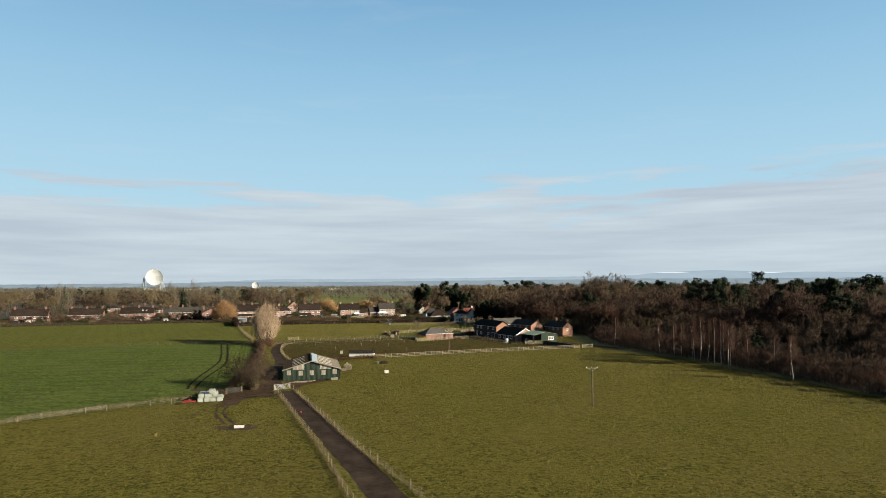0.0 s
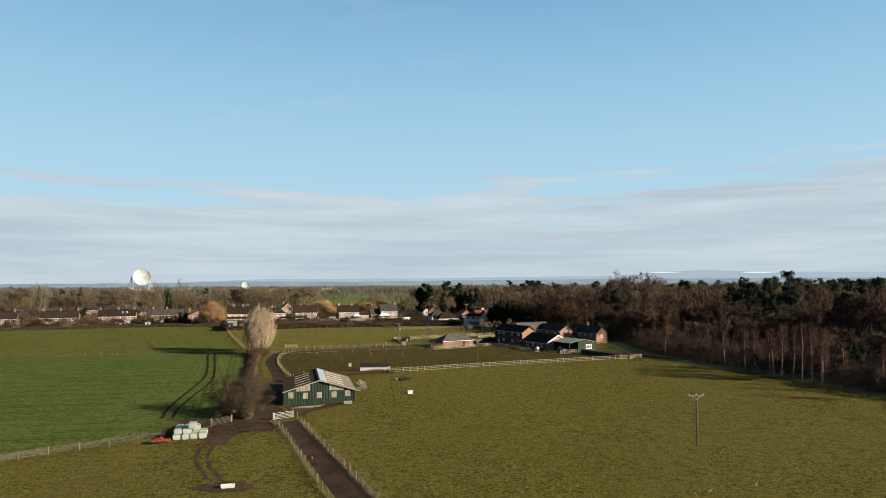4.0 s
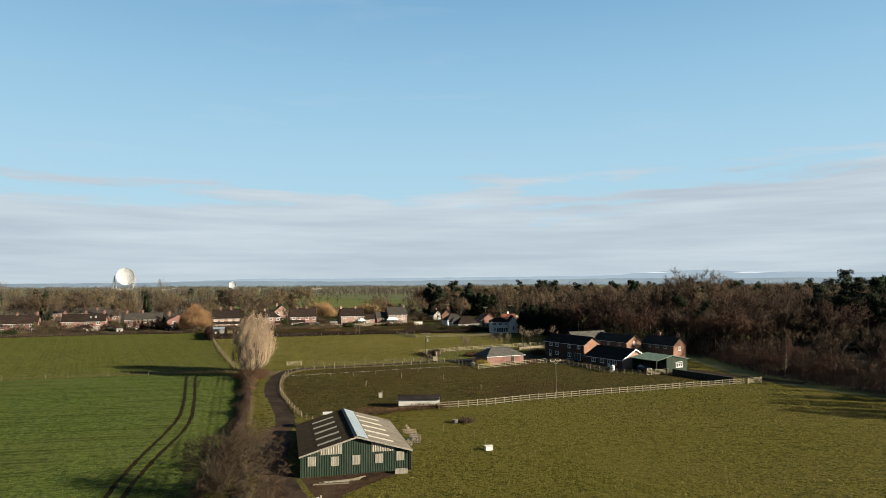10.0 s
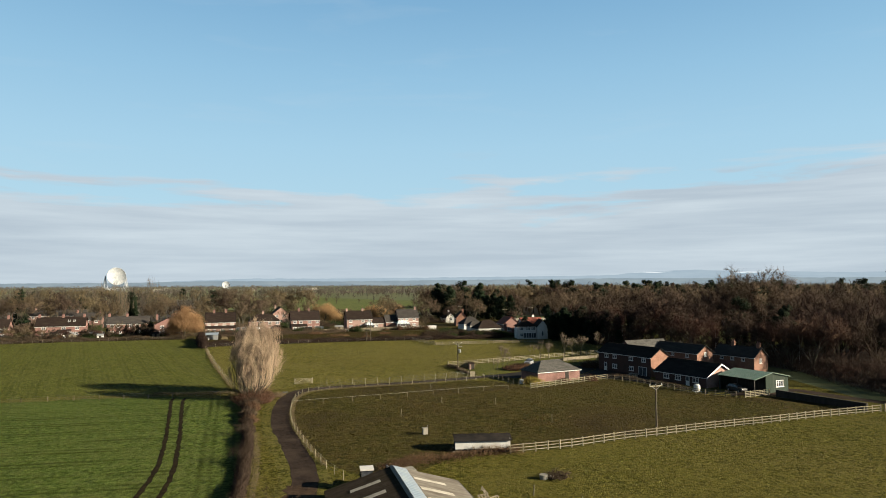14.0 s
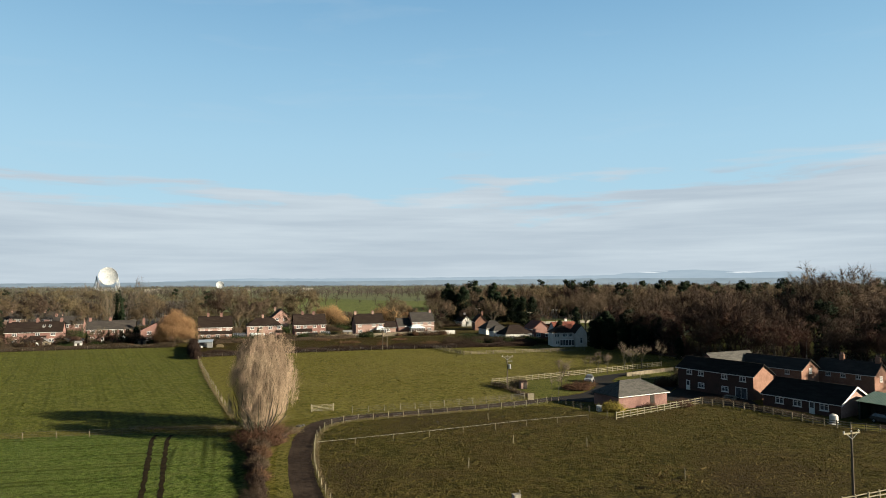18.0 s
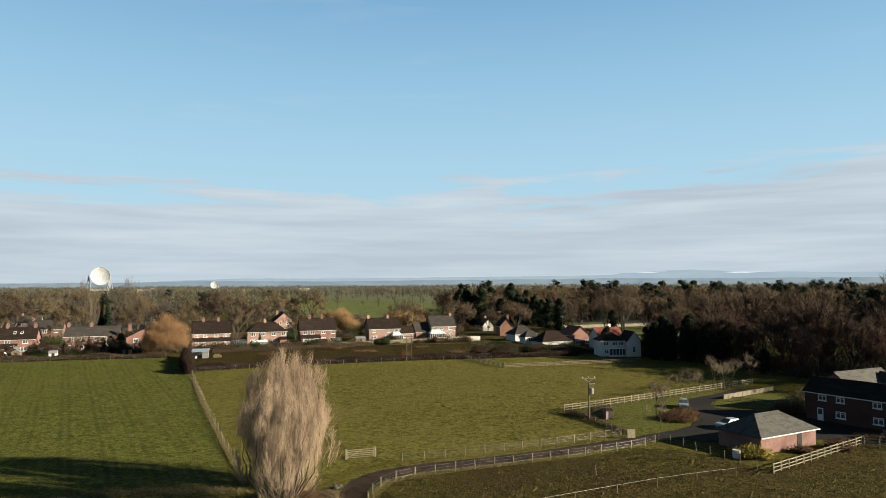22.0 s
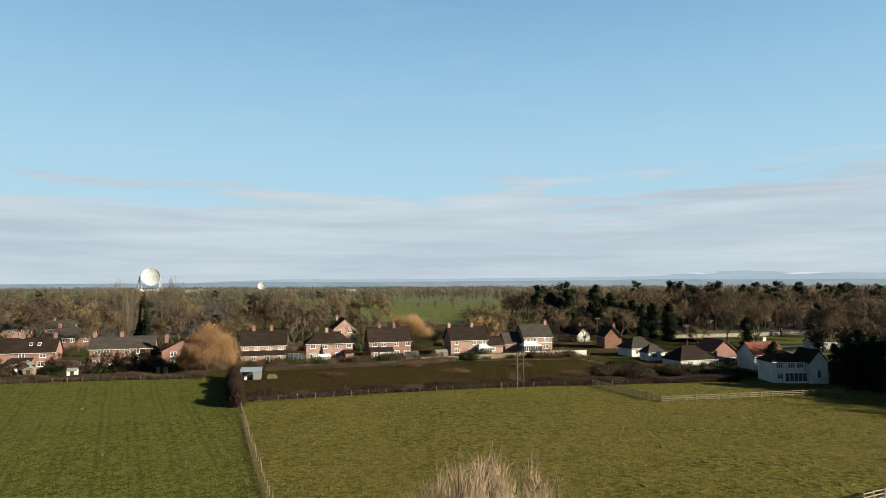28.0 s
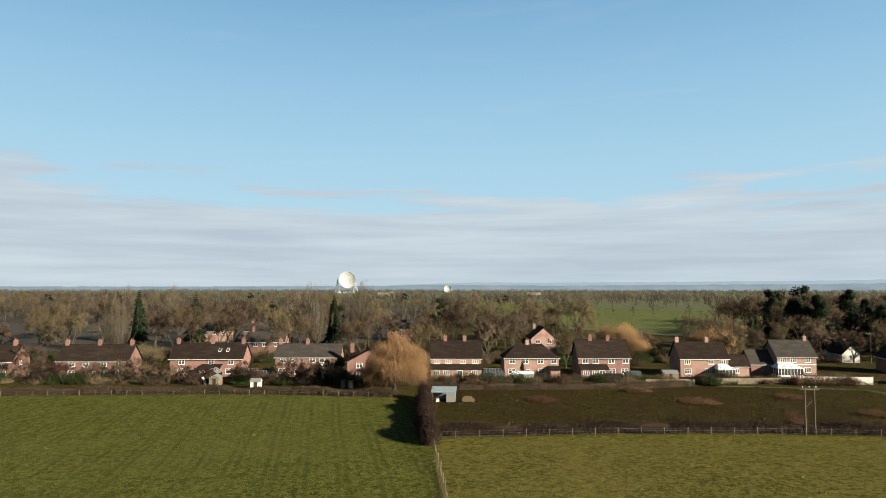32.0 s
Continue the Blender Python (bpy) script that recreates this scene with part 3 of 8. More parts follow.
def poplar_tree(seed, h, width, n=2000, stems=44):
    """A many-stemmed upright poplar: leaders that swell out of one foot and close in again, feathered with fine twigs."""
    rng = np.random.default_rng(seed)
    zs = np.array([0.0, 0.08, 0.16, 0.28, 0.42, 0.58, 0.72, 0.86, 1.0])
    prof = np.array([0.22, 0.42, 0.62, 0.84, 0.96, 1.0, 0.97, 0.88, 0.66])
    u = np.sqrt((np.arange(stems) + 0.5) / stems)
    az = np.arange(stems) * 2.39996 + rng.normal(0, 0.25, stems)
    end = (1.0 - 0.26 * u ** 3) * rng.uniform(0.74, 1.03, stems)
    lump = 1 + 0.16 * np.sin(az * 2 + 0.7) + 0.08 * np.sin(az * 5)
    pts = []
    for k in range(len(zs)):
        z = zs[k] * end
        r = u * lump * width / 2 * np.interp(z, zs, prof) * 0.82
        wob = rng.normal(0, 0.12 + 0.12 * zs[k], (2, stems))
        pts.append(np.stack([np.cos(az) * r + wob[0] * (k > 0), np.sin(az) * r + wob[1] * (k > 0), z * h - 0.3 * (k == 0)], 1))
    ra = rng.uniform(0.05, 0.13, stems)
    wood = [prisms(a, b, ra * (1.05 - zs[k]) + 0.012, ra * (1.05 - zs[k + 1]) + 0.012, rng, 4) for k, (a, b) in enumerate(zip(pts, pts[1:]))]
    # plumes of fine twigs all through the sheaf, each with its own height, so that the outline stays ragged
    m = n // 22
    u = rng.uniform(0.02, 1.0, m) ** 0.55
    az = rng.uniform(0, 6.283, m)
    f0 = rng.uniform(0.08, 0.80, m)
    lump = 1 + 0.14 * np.sin(az * 2 + 0.7) + 0.09 * np.sin(az * 5) + rng.normal(0, 0.06, m)

    def at(f_, k):
        r = u[k] * lump[k] * width / 2 * np.interp(np.minimum(f_, 1.0), zs, prof) * 0.9
        return np.stack([np.cos(az[k]) * r, np.sin(az[k]) * r, f_ * h * (1.0 - 0.15 * u[k] ** 2 + 0.03 * np.sin(az[k] * 3 + 1.0))], 1)

    k = np.repeat(np.arange(m), 44)
    s = rng.uniform(0, 1, len(k))
    f = f0[k] + s * np.repeat(rng.uniform(0.14, 0.30, m), 44)
    f = np.minimum(f, 0.90 + rng.normal(0, 0.055, m)[k])
    side = rng.normal(0, 1, (len(k), 3)) * [0.26, 0.26, 0.3]
    lo = at(f, k) + side * (1.1 - 0.6 * s)[:, None]
    d = unit(unit(at(f + 0.06, k) - at(f, k)) + unit(lo * [1, 1, 0]) * rng.uniform(-0.05, 0.4, (len(k), 1)) + rng.normal(0, 0.17, (len(k), 3)))
    hi = lo + d * rng.uniform(0.6, 2.0, (len(k), 1)) * (1.15 - 0.5 * s)[:, None]
    tw = [cones(lo, hi, 0.017, rng)]
    for _ in range(2):
        p = lo + (hi - lo) * rng.uniform(0.1, 1.0, (len(k), 1))
        dd = unit(d + rng.normal(0, 0.36, d.shape))
        tw.append(cones(p, p + dd * rng.uniform(0.3, 0.9, (len(k), 1)), 0.011, rng))
    return joined(wood), joined(tw)


def birch_tree(seed, h):
    """A slender birch: one pale wavering stem, fine ascending branches and drooping twigs."""
    rng = np.random.default_rng(seed)
    k = 9
    z = np.linspace(-0.3, h * 0.86, k)
    off = np.cumsum(rng.normal(0, 0.09, (k, 2)), 0)
    pts = np.concatenate([off, z[:, None]], 1)
    r = np.linspace(0.17, 0.05, k)
    wood = [prisms(pts[:-1], pts[1:], r[:-1], r[1:], rng, 6)]
    n = 70
    f = rng.uniform(2.6, k - 1.01, n)
    i = f.astype(int)
    p = pts[i] + (pts[i + 1] - pts[i]) * (f - i)[:, None]
    az = rng.uniform(0, 6.283, n)
    ln = h * 0.21 * (1.15 - 0.75 * f / k)
    q = p + np.stack([np.cos(az) * 0.62, np.sin(az) * 0.62, rng.uniform(0.5, 1.0, n)], 1) * ln[:, None]
    tw = [prisms(p, q, np.full(n, 0.035), np.full(n, 0.012), rng, 3)]
    for _ in range(14):
        s = rng.uniform(0.2, 1.0, (n, 1))
        m = p + (q - p) * s
        d = unit((q - p) * 0.4 + rng.normal(0, 0.55, (n, 3)) + [0, 0, -0.05])
        tw.append(cones(m, m + d * rng.uniform(0.5, 1.4, (n, 1)), 0.02, rng))
    return joined(wood), joined(tw)


def willow_tree(seed, h, width, n=2600):
    """A weeping crown: limbs inside, boughs that arch over and long hanging shoots."""
    trunk, _ = bare_tree(seed, h * 0.85, 3, (5, 4, 3), 0.9, 0.1, 2)
    rng = np.random.default_rng(seed + 5)
    k = 46
    az = rng.uniform(0, 6.283, k)
    ph = np.arccos(rng.uniform(0.05, 1.0, k))
    rr = rng.uniform(0.5, 1.0, k)
    c = np.stack([np.cos(az) * np.sin(ph) * width * 0.46 * rr, np.sin(az) * np.sin(ph) * width * 0.46 * rr, h * 0.2 + h * 0.74 * np.cos(ph) * (0.6 + 0.4 * rr)], 1)
    i = rng.integers(0, k, n)
    p = c[i] + rng.normal(0, 1, (n, 3)) * [width * 0.075, width * 0.075, h * 0.05]
    out = unit(p * [1, 1, 0])
    tw = []
    for _ in range(3):
        d = unit(out * rng.uniform(0.0, 0.8, (n, 1)) + rng.normal(0, 0.28, (n, 3)) + [0, 0, -0.8])
        q = p + d * rng.uniform(0.8, 3.4, (n, 1))
        q[:, 2] = np.maximum(q[:, 2], 0.2)
        tw.append(cones(p + rng.normal(0, 0.35, p.shape), q, 0.02, rng))
    m = n // 3
    d = unit(out[:m] * 0.7 + rng.normal(0, 0.4, (m, 3)) + [0, 0, 0.7])
    tw.append(cones(p[:m], p[:m] + d * rng.uniform(0.5, 1.6, (m, 1)), 0.02, rng))
    return trunk, joined(tw)


def cypress(seed, h, width):
    """A dense rounded evergreen column."""
    rng = np.random.default_rng(seed)
    n = 34
    f = np.sort(rng.uniform(0.06, 0.95, n))
    r = width / 2 * np.sin(np.pi * np.clip(f * 0.82 + 0.16, 0, 1)) ** 0.7
    az = rng.uniform(0, 6.283, n)
    c = np.stack([np.cos(az) * r * 0.5, np.sin(az) * r * 0.5, f * h], 1)
    wood = prisms(np.array([[0, 0, -0.3]]), np.array([[0, 0, h * 0.9]]), np.array([h * 0.02]), np.array([0.05]), rng, 6)
    return wood, clumps(c, r * 0.72 + 0.3, rng, 90, 0.6)


def conifer(seed, h, width, tiers=16, per=9, base=0.12):
    """A spruce or cypress: tiers of drooping sprays of needles round one stem."""
    rng = np.random.default_rng(seed)
    wood = prisms(np.array([[0, 0, -0.3]]), np.array([[0, 0, h * 0.97]]), np.array([h * 0.018]), np.array([0.03]), rng, 6)
    tw = []
    for i in range(tiers):
        s = i / (tiers - 1)
        z = h * (base + (1 - base) * s * 0.97)
        r = width / 2 * (1 - s) ** 0.8 * rng.uniform(0.8, 1.1) + 0.15
        k = max(4, int(per * (1 - 0.5 * s)))
        az = np.arange(k) * 6.283 / k + rng.uniform(0, 6.28)
        for j in range(k):
            rl = r * rng.uniform(0.7, 1.15)
            d = np.array([math.cos(az[j]), math.sin(az[j]), 0])
            m = 7
            f = rng.uniform(0.15, 1.0, m)[:, None]
            p = np.array([[0, 0, z]]) + d * rl * f * 0.85 + np.array([[0, 0, -0.28]]) * rl * f
            q = p + d * rl * 0.3 + rng.normal(0, 0.28 * rl * 0.5 + 0.1, (m, 3)) + np.array([[0, 0, -0.1 * rl]])
            tw.append(cones(p, q, 0.12 * rl + 0.06, rng))
    return wood, joined(tw)


def clumps(centres, radii, rng, per=40, size=0.35):
    """Leafy tufts scattered through balls of foliage."""
    tw = []
    for c, r in zip(centres, radii):
        d = unit(rng.normal(size=(per, 3)))
        p = c + d * r * rng.uniform(0.35, 1.0, (per, 1)) * np.array([1, 1, 0.7])
        q = p + unit(d + rng.normal(0, 0.6, d.shape)) * size * rng.uniform(0.7, 1.6, (per, 1))
        tw.append(cones(p, q, size * 0.42, rng))
    return joined(tw)


def scots_pine(seed, h, width):
    rng = np.random.default_rng(seed)
    n = 16
    az = rng.uniform(0, 6.28, n)
    z = h * rng.uniform(0.55, 0.98, n)
    r = width / 2 * rng.uniform(0.3, 1.0, n) * (1.15 - (z / h - 0.55) * 1.2)
    c = np.stack([np.cos(az) * r, np.sin(az) * r, z], 1)
    wood = [prisms(np.array([[0, 0, -0.3]]), np.array([[0, 0, h * 0.93]]), np.array([h * 0.017]), np.array([0.1]), rng, 6)]
    a = np.stack([np.zeros(n), np.zeros(n), z - r * 0.3], 1)
    wood.append(prisms(a, c, np.full(n, 0.12), np.full(n, 0.04), rng, 4))
    return joined(wood), clumps(c, width * rng.uniform(0.14, 0.22, n), rng, 70, 0.55)


def array_mesh(name, arrays, mat):
    v, t = arrays
    me = bpy.data.meshes.new(name)
    me.vertices.add(len(v))
    me.vertices.foreach_set("co", np.asarray(v, np.float32).ravel())
    me.loops.add(len(t) * 3)
    me.loops.foreach_set("vertex_index", np.asarray(t, np.int32).ravel())
    me.polygons.add(len(t))
    me.polygons.foreach_set("loop_start", np.arange(len(t), dtype=np.int32) * 3)
    me.update(calc_edges=True)
    me.materials.append(mat)
    return me


def tree_kind(arrays, bark, leaf):
    return array_mesh("trunk", arrays[0], bark), array_mesh("crown", arrays[1], leaf)


def plant(kind, x, y, label, ang=0.0, size=1.0, name="tree", category="tree", group="", lift=0.0):
    """One tree: a trunk and a crown on the ground."""
    ob = thing(name, label, category, Matrix.LocRotScale((x, y, gz(x, y) + lift), Euler((0, 0, ang)), (size, size, size)), group)
    part("trunk", kind[0], None, ob)
    part("crown", kind[1], None, ob)
    return ob


def scatter(kinds, places, rng):
    """Joins copies of tree arrays at (x, y, size) into one array."""
    out = []
    for x, y, s, k in places:
        a = rng.uniform(0, 6.283)
        c, n = math.cos(a), math.sin(a)
        v, t = kinds[k]
        m = np.array([[c, -n, 0], [n, c, 0], [0, 0, 1]]) * s
        out.append((v @ m.T + np.array([x, y, gz(x, y)]), t))
    return joined(out)


def hedge_arrays(points, width, high, per_m, rng, size=0.5, r=0.03, core=False):
    """Twigs of a hedge along a line."""
    line = np.array(spline(points, 0.5))
    n = int(len(line) * 0.5 * per_m)
    k = rng.integers(0, len(line), n)
    lump = 0.75 + 0.35 * np.sin(k * 0.21) * np.sin(k * 0.057 + 1) + rng.normal(0, 0.08, n)
    z = rng.uniform(0, 1, n) ** 0.7 * high * np.clip(lump, 0.45, 1.25)
    off = rng.normal(0, width / 2.6, (n, 2)) * (1.05 - 0.4 * z / high)[:, None]
    xy = line[k] + off
    g_ = np.array([gz(x, y) for x, y in xy])
    p = np.stack([xy[:, 0], xy[:, 1], g_ + z * 0.85], 1)
    d = unit(np.stack([rng.normal(0, 0.6, n), rng.normal(0, 0.6, n), rng.uniform(0.1, 1.2, n)], 1))
    out = cones(p, p + d * size * rng.uniform(0.6, 1.6, (n, 1)), r, rng)
    if not core:
        return out
    # the dense heart of a clipped hedge
    t = np.gradient(line, axis=0)
    t = np.stack([-t[:, 1], t[:, 0]], 1) / (np.linalg.norm(t, axis=1, keepdims=True) + 1e-9)
    m = len(line)
    g0 = np.array([gz(x, y) for x, y in line])
    v = []
    for side, zz in ((-0.42, 0.0), (-0.38, 0.64), (0.0, 0.76), (0.38, 0.64), (0.42, 0.0)):
        xy = line + t * side * width * (0.9 + rng.normal(0, 0.1, (m, 1)))
        v.append(np.stack([xy[:, 0], xy[:, 1], g0 + zz * high * (0.92 + 0.1 * np.sin(np.arange(m) * 0.4) + rng.normal(0, 0.05, m))], 1))
    v = np.concatenate(v)
    q = []
    for a in range(4):
        i = np.arange(m - 1)[:, None]
        q += [i + [a * m, a * m + 1, a * m + m + 1], i + [a * m, a * m + m + 1, a * m + m]]
    q += [np.array([[0, m, 2 * m], [0, 2 * m, 3 * m], [0, 3 * m, 4 * m]]), np.array([[0, 2 * m, m], [0, 3 * m, 2 * m], [0, 4 * m, 3 * m]]) + m - 1]
    return joined([out, (v, np.concatenate(q))])

# ---- the land ----
def ground_sheet():
    xs = [-4800, -2400, -1200, -600, -300, -150, 0, 150, 300, 600, 1200, 2400, 4800]
    ys = [-2000, -800, -300, -100, 0, 60, 95] + [95 + 5 * i for i in range(1, 21)] + [200, 260, 340, 500, 800, 1200, 2400, 4800]
    ys = sorted(set(ys))
    b = Build()
    for y in ys:
        for x in xs:
            b.v.append((x, y, gz(x, y)))
    n = len(xs)
    for j in range(len(ys) - 1):
        for i in range(n - 1):
            k = j * n + i
            b.f.append((k, k + 1, k + n + 1, k + n))
    solo("ground", b, M["farmland"], "flat winter farmland reaching to the horizon", "ground", kind="structure")


ground_sheet()
patch("pasture", [(-330, -160), (130, -160), (118, 60), (103, 102), (96, 125), (89, 140), (80, 161), (68, 177), (60, 192), (60, 236), (40, 300), (40, 352), (-20, 345), (-120, 345), (-330, 300)], M["pasture"], 0.02, "grazed olive-green winter pasture", "field")
patch("crop_field", [(-34.5, 106), (-40, 99), (-51, 90), (-63, 76.5), (-100, 38), (-170, -30), (-330, -140), (-330, 120), (-160, 178), (-112, 196), (-90, 202), (-62, 206), (-54, 192), (-47, 172), (-41, 148), (-36, 125)], M["crop"], 0.04, "bright green field of young winter cereal", "field")
patch("crop_headland", [(-66, 203.6), (-63.6, 187), (-57, 172), (-52.6, 160), (-49.4, 146), (-46.6, 132), (-44.4, 118), (-41, 104), (-36, 110), (-37, 125), (-42, 148), (-48, 172), (-55, 192), (-61, 204.6)], M["headland"], 0.05, "green crop headland drilled along the hedge", "field")
patch("ley_field", [(-62, 209), (-68, 225), (-95, 293), (-106, 318), (-118, 338), (-154, 331), (-198, 314), (-330, 268), (-330, 124), (-160, 181), (-112, 199), (-90, 205)], M["ley"], 0.04, "grass field with faint mowing stripes", "field")
patch("paddock", [(-33, 157), (-38, 167), (-42, 178), (-45, 190), (-46.3, 203), (-44, 210), (-36, 214), (-22, 219), (-12, 223.5), (-6, 222), (0, 212.8), (20.6, 225.6), (26, 213), (32, 204), (39, 199), (45, 200), (53.5, 187), (33, 179.6), (13, 172.4), (1, 168.6), (-9, 164), (-17, 161), (-25, 150)], M["rough"], 0.04, "rough tussocky horse paddock", "field")
patch("weedy_plot", [(-101, 309), (-73, 320), (-48, 328), (-20, 333), (4, 337), (-10, 346), (-24, 378), (-58, 374), (-75, 363), (-110, 351), (-112, 335)], M["weedy"], 0.05, "brown weedy plot behind the gardens", "field")
patch("garden_ground", [(-300, 296), (-198, 316), (-154, 333), (-118, 341), (-110, 352), (-75, 364), (-58, 376), (-22, 380), (-9, 347), (8, 338), (40, 352), (40, 430), (-110, 430), (-300, 400)], M["rough"], 0.06, "rough grass and soil of the back gardens", "garden")
patch("wood_floor", [(122, 40), (400, 40), (460, 300), (640, 690), (60, 690), (40, 520), (60, 494), (140, 472), (118, 402), (68, 374), (36, 352), (35, 330), (39, 305), (46, 285), (54, 268), (64, 252), (69, 235), (68, 215), (68, 196), (75, 178), (85, 161), (93, 141), (99, 126), (103, 112), (106, 102), (111, 85), (118, 60)], M["litter"], 0.08, "brown leaf litter under the wood", "ground")
patch("village_ground", [(-420, 330), (-250, 398), (-190, 410), (-180, 470), (-215, 640), (-330, 960), (-900, 1100), (-900, 500)], M["litter"], 0.08, "brown ground under the village trees", "ground")
patch("back_gardens", [(-190, 404), (-110, 428), (42, 428), (20, 490), (-60, 540), (-210, 640), (-182, 470)], M["rough"], 0.05, "rough winter grass behind the houses", "ground")
patch("meadow", [(-60.6, 208.4), (-67.6, 224.4), (-95.8, 293.4), (-99.4, 305), (-73, 316.4), (-48, 324.4), (-20, 329.4), (6, 334), (33, 332), (37, 305), (44, 285), (30, 276), (18, 269), (7, 263.4), (-6.8, 256.4), (-19.6, 250.8), (-14, 240), (-10.6, 230.8), (-22, 226), (-34, 221.2), (-46, 218), (-51, 214)], M["meadow"], 0.045, "sunlit yellow-green meadow", "field")
patch("lawn", [(-16.6, 248.4), (-6, 255), (9, 263.6), (23.6, 271.8), (24.2, 271.6), (15.4, 264.2), (6.6, 257.8), (5.8, 251.4), (5.2, 246), (2.0, 239.6), (-3.0, 234.2), (-8.6, 231.2), (-10.6, 230.5), (-14, 241)], M["lawn"], 0.06, "mown lawn beside the drive", "lawn")
patch("lawn", [(10.8, 250.8), (11.0, 252.6), (13.0, 256.2), (18.2, 262.4), (27.0, 270.6), (35, 262), (27, 253), (18, 249.6)], M["lawn"], 0.06, "mown lawn in the farmyard garden", "lawn")
patch("parkland", [(22, 436), (60, 430), (118, 436), (130, 470), (110, 492), (40, 490), (14, 470)], M["lawn"], 0.05, "sunlit parkland meadow behind the bungalows", "field")
patch("far_meadow", [(-200, 650), (-62, 560), (30, 600), (20, 880), (-70, 900), (-240, 1140), (-330, 1000)], M["far_grass"], 0.05, "bright green meadow beyond the village", "field")

patch("parkland", [(62, 296), (120, 286), (190, 300), (200, 380), (150, 410), (118, 402), (72, 372), (48, 352), (50, 320)], M["lawn"], 0.11, "open parkland grass under scattered oaks", "field")
TRACK_SOUTH = [(62, -90), (34, -20), (20, 12), (8.6, 38.6), (1.4, 56), (-6.4, 74.6), (-16.8, 99), (-23.4, 112)]
TRACK_NORTH = [(-24.5, 113.5), (-29.0, 124), (-33.6, 140), (-35.4, 153), (-39.6, 166), (-44.0, 178), (-46.8, 190), (-48.3, 202), (-47.6, 210), (-43, 214.4), (-34, 217.8), (-22, 222.6), (-12, 227.4), (-6, 231)]
ribbon("verge", TRACK_SOUTH, 7.6, M["verge"], 0.03, "rank pale grass verge along the farm track", "verge", 0.35)
ribbon("track", TRACK_SOUTH, 4.3, M["track"], 0.04, "dark stone farm track between fences", "track", 0.18)
ribbon("verge", TRACK_NORTH, 6.2, M["verge"], 0.034, "rank pale grass verge along the curving track", "verge", 0.35)
ribbon("track", TRACK_NORTH, 3.1, M["track"], 0.048, "dark stone farm track curving past the barn", "track", 0.16)
MUD_WAY = [(-24.4, 113.0), (-26.6, 112.4), (-28.4, 109.6), (-29.4, 105.4), (-30.3, 101.0), (-30.8, 97.4)]
ribbon("yard", MUD_WAY, 3.9, M["mud"], 0.052, "churned wet mud between the gate and the bales", "yard", 0.7, 0.6)
ribbon("yard", [(-27.6, 110.0), (-28.8, 117.3), (-30.4, 126.0), (-33.4, 140.0), (-34.9, 150.0)], 3.6, M["mud"], 0.058, "churned wet mud beside the barn", "yard", 0.55, 0.7)
ribbon("yard", [(-23.4, 105.2), (-26.0, 105.6), (-28.6, 106.4), (-31.4, 108.0)], 2.4, M["mud"], 0.046, "trodden wet mud below the gate", "yard", 0.7, 0.6)
for ox in (-1.0, 0.6):
    ribbon("wheel_rut", [(-30.2 + ox, 100), (-30.0 + ox, 95.5), (-29.2 + ox, 90), (-27.4 + ox, 85), (-24.6 + ox, 80), (-22.0 + ox, 76)], 0.62, M["mud"], 0.042, "muddy wheel rut leading to the trough", "rut", 0.2, 0.6)
ribbon("wheel_rut", [(-31.4, 98), (-32.6, 93), (-33.0, 88), (-32.2, 83)], 0.5, M["mud"], 0.042, "faint muddy wheel rut past the bales", "rut", 0.2, 0.6)
patch("yard_mud", [(-33.6, 114), (-30, 112.2), (-29.6, 117), (-30.6, 125.2), (-26.9, 122.7), (-25, 117), (-24.9, 109.8), (-22.9, 103), (-26.5, 103.9), (-28.5, 101), (-28, 94.5), (-30.8, 94.5), (-31.8, 98.5), (-34.4, 106)], M["mud"], 0.044, "churned wet mud of the farm gateway", "yard")
patch("yard_mud", [(-26.6, 123.8), (-23, 116.1), (-20.4, 113.4), (-20.6, 117.8), (-17.3, 122.6), (-14.9, 125.4), (-16.4, 126.6)], M["mud"], 0.041, "trodden mud before the barn", "yard")
patch("puddle", [(-29.4, 103.2), (-27.6, 104.6), (-26.2, 104.2), (-26.9, 103.2), (-28.2, 102.6)], M["puddle"], 0.064, "shallow puddle in the muddy yard", "puddle")
patch("mud_patch", [(-25.5, 74), (-23.5, 76), (-20, 76.6), (-17.6, 75.4), (-17, 73.8), (-19, 72.6), (-22.5, 72.4)], M["mud"], 0.036, "trodden mud round the water trough", "mud")
ribbon("gateway_mud", [(-33.0, 108.6), (-36.2, 109.6), (-40.0, 110.8), (-44.6, 112.6)], 2.0, M["mud"], 0.07, "muddy field gateway", "mud", 0.5, 0.6)
for line in ([(-70.4, 203), (-69.8, 200), (-65.4, 188), (-60.2, 174), (-56.4, 163), (-54.0, 155), (-52.3, 146.5), (-50.4, 134), (-48.2, 122), (-45.6, 113)], [(-68.2, 203), (-67.6, 200), (-63.4, 188), (-58.2, 174), (-54.4, 163), (-51.8, 155), (-49.8, 146.5), (-48.2, 134), (-46.2, 122), (-43.8, 113)]):
    ribbon("tramline", line, 0.6, M["rut"], 0.058, "dark tractor wheel mark through the crop", "rut", 0.12, 0.8)
ribbon("field_strip", [(-59, 203), (-72, 206.5), (-90, 203.5), (-112, 197.5), (-160, 179.5), (-330, 122)], 4.2, M["verge"], 0.055, "pale grass strip between two fields", "verge", 0.5)
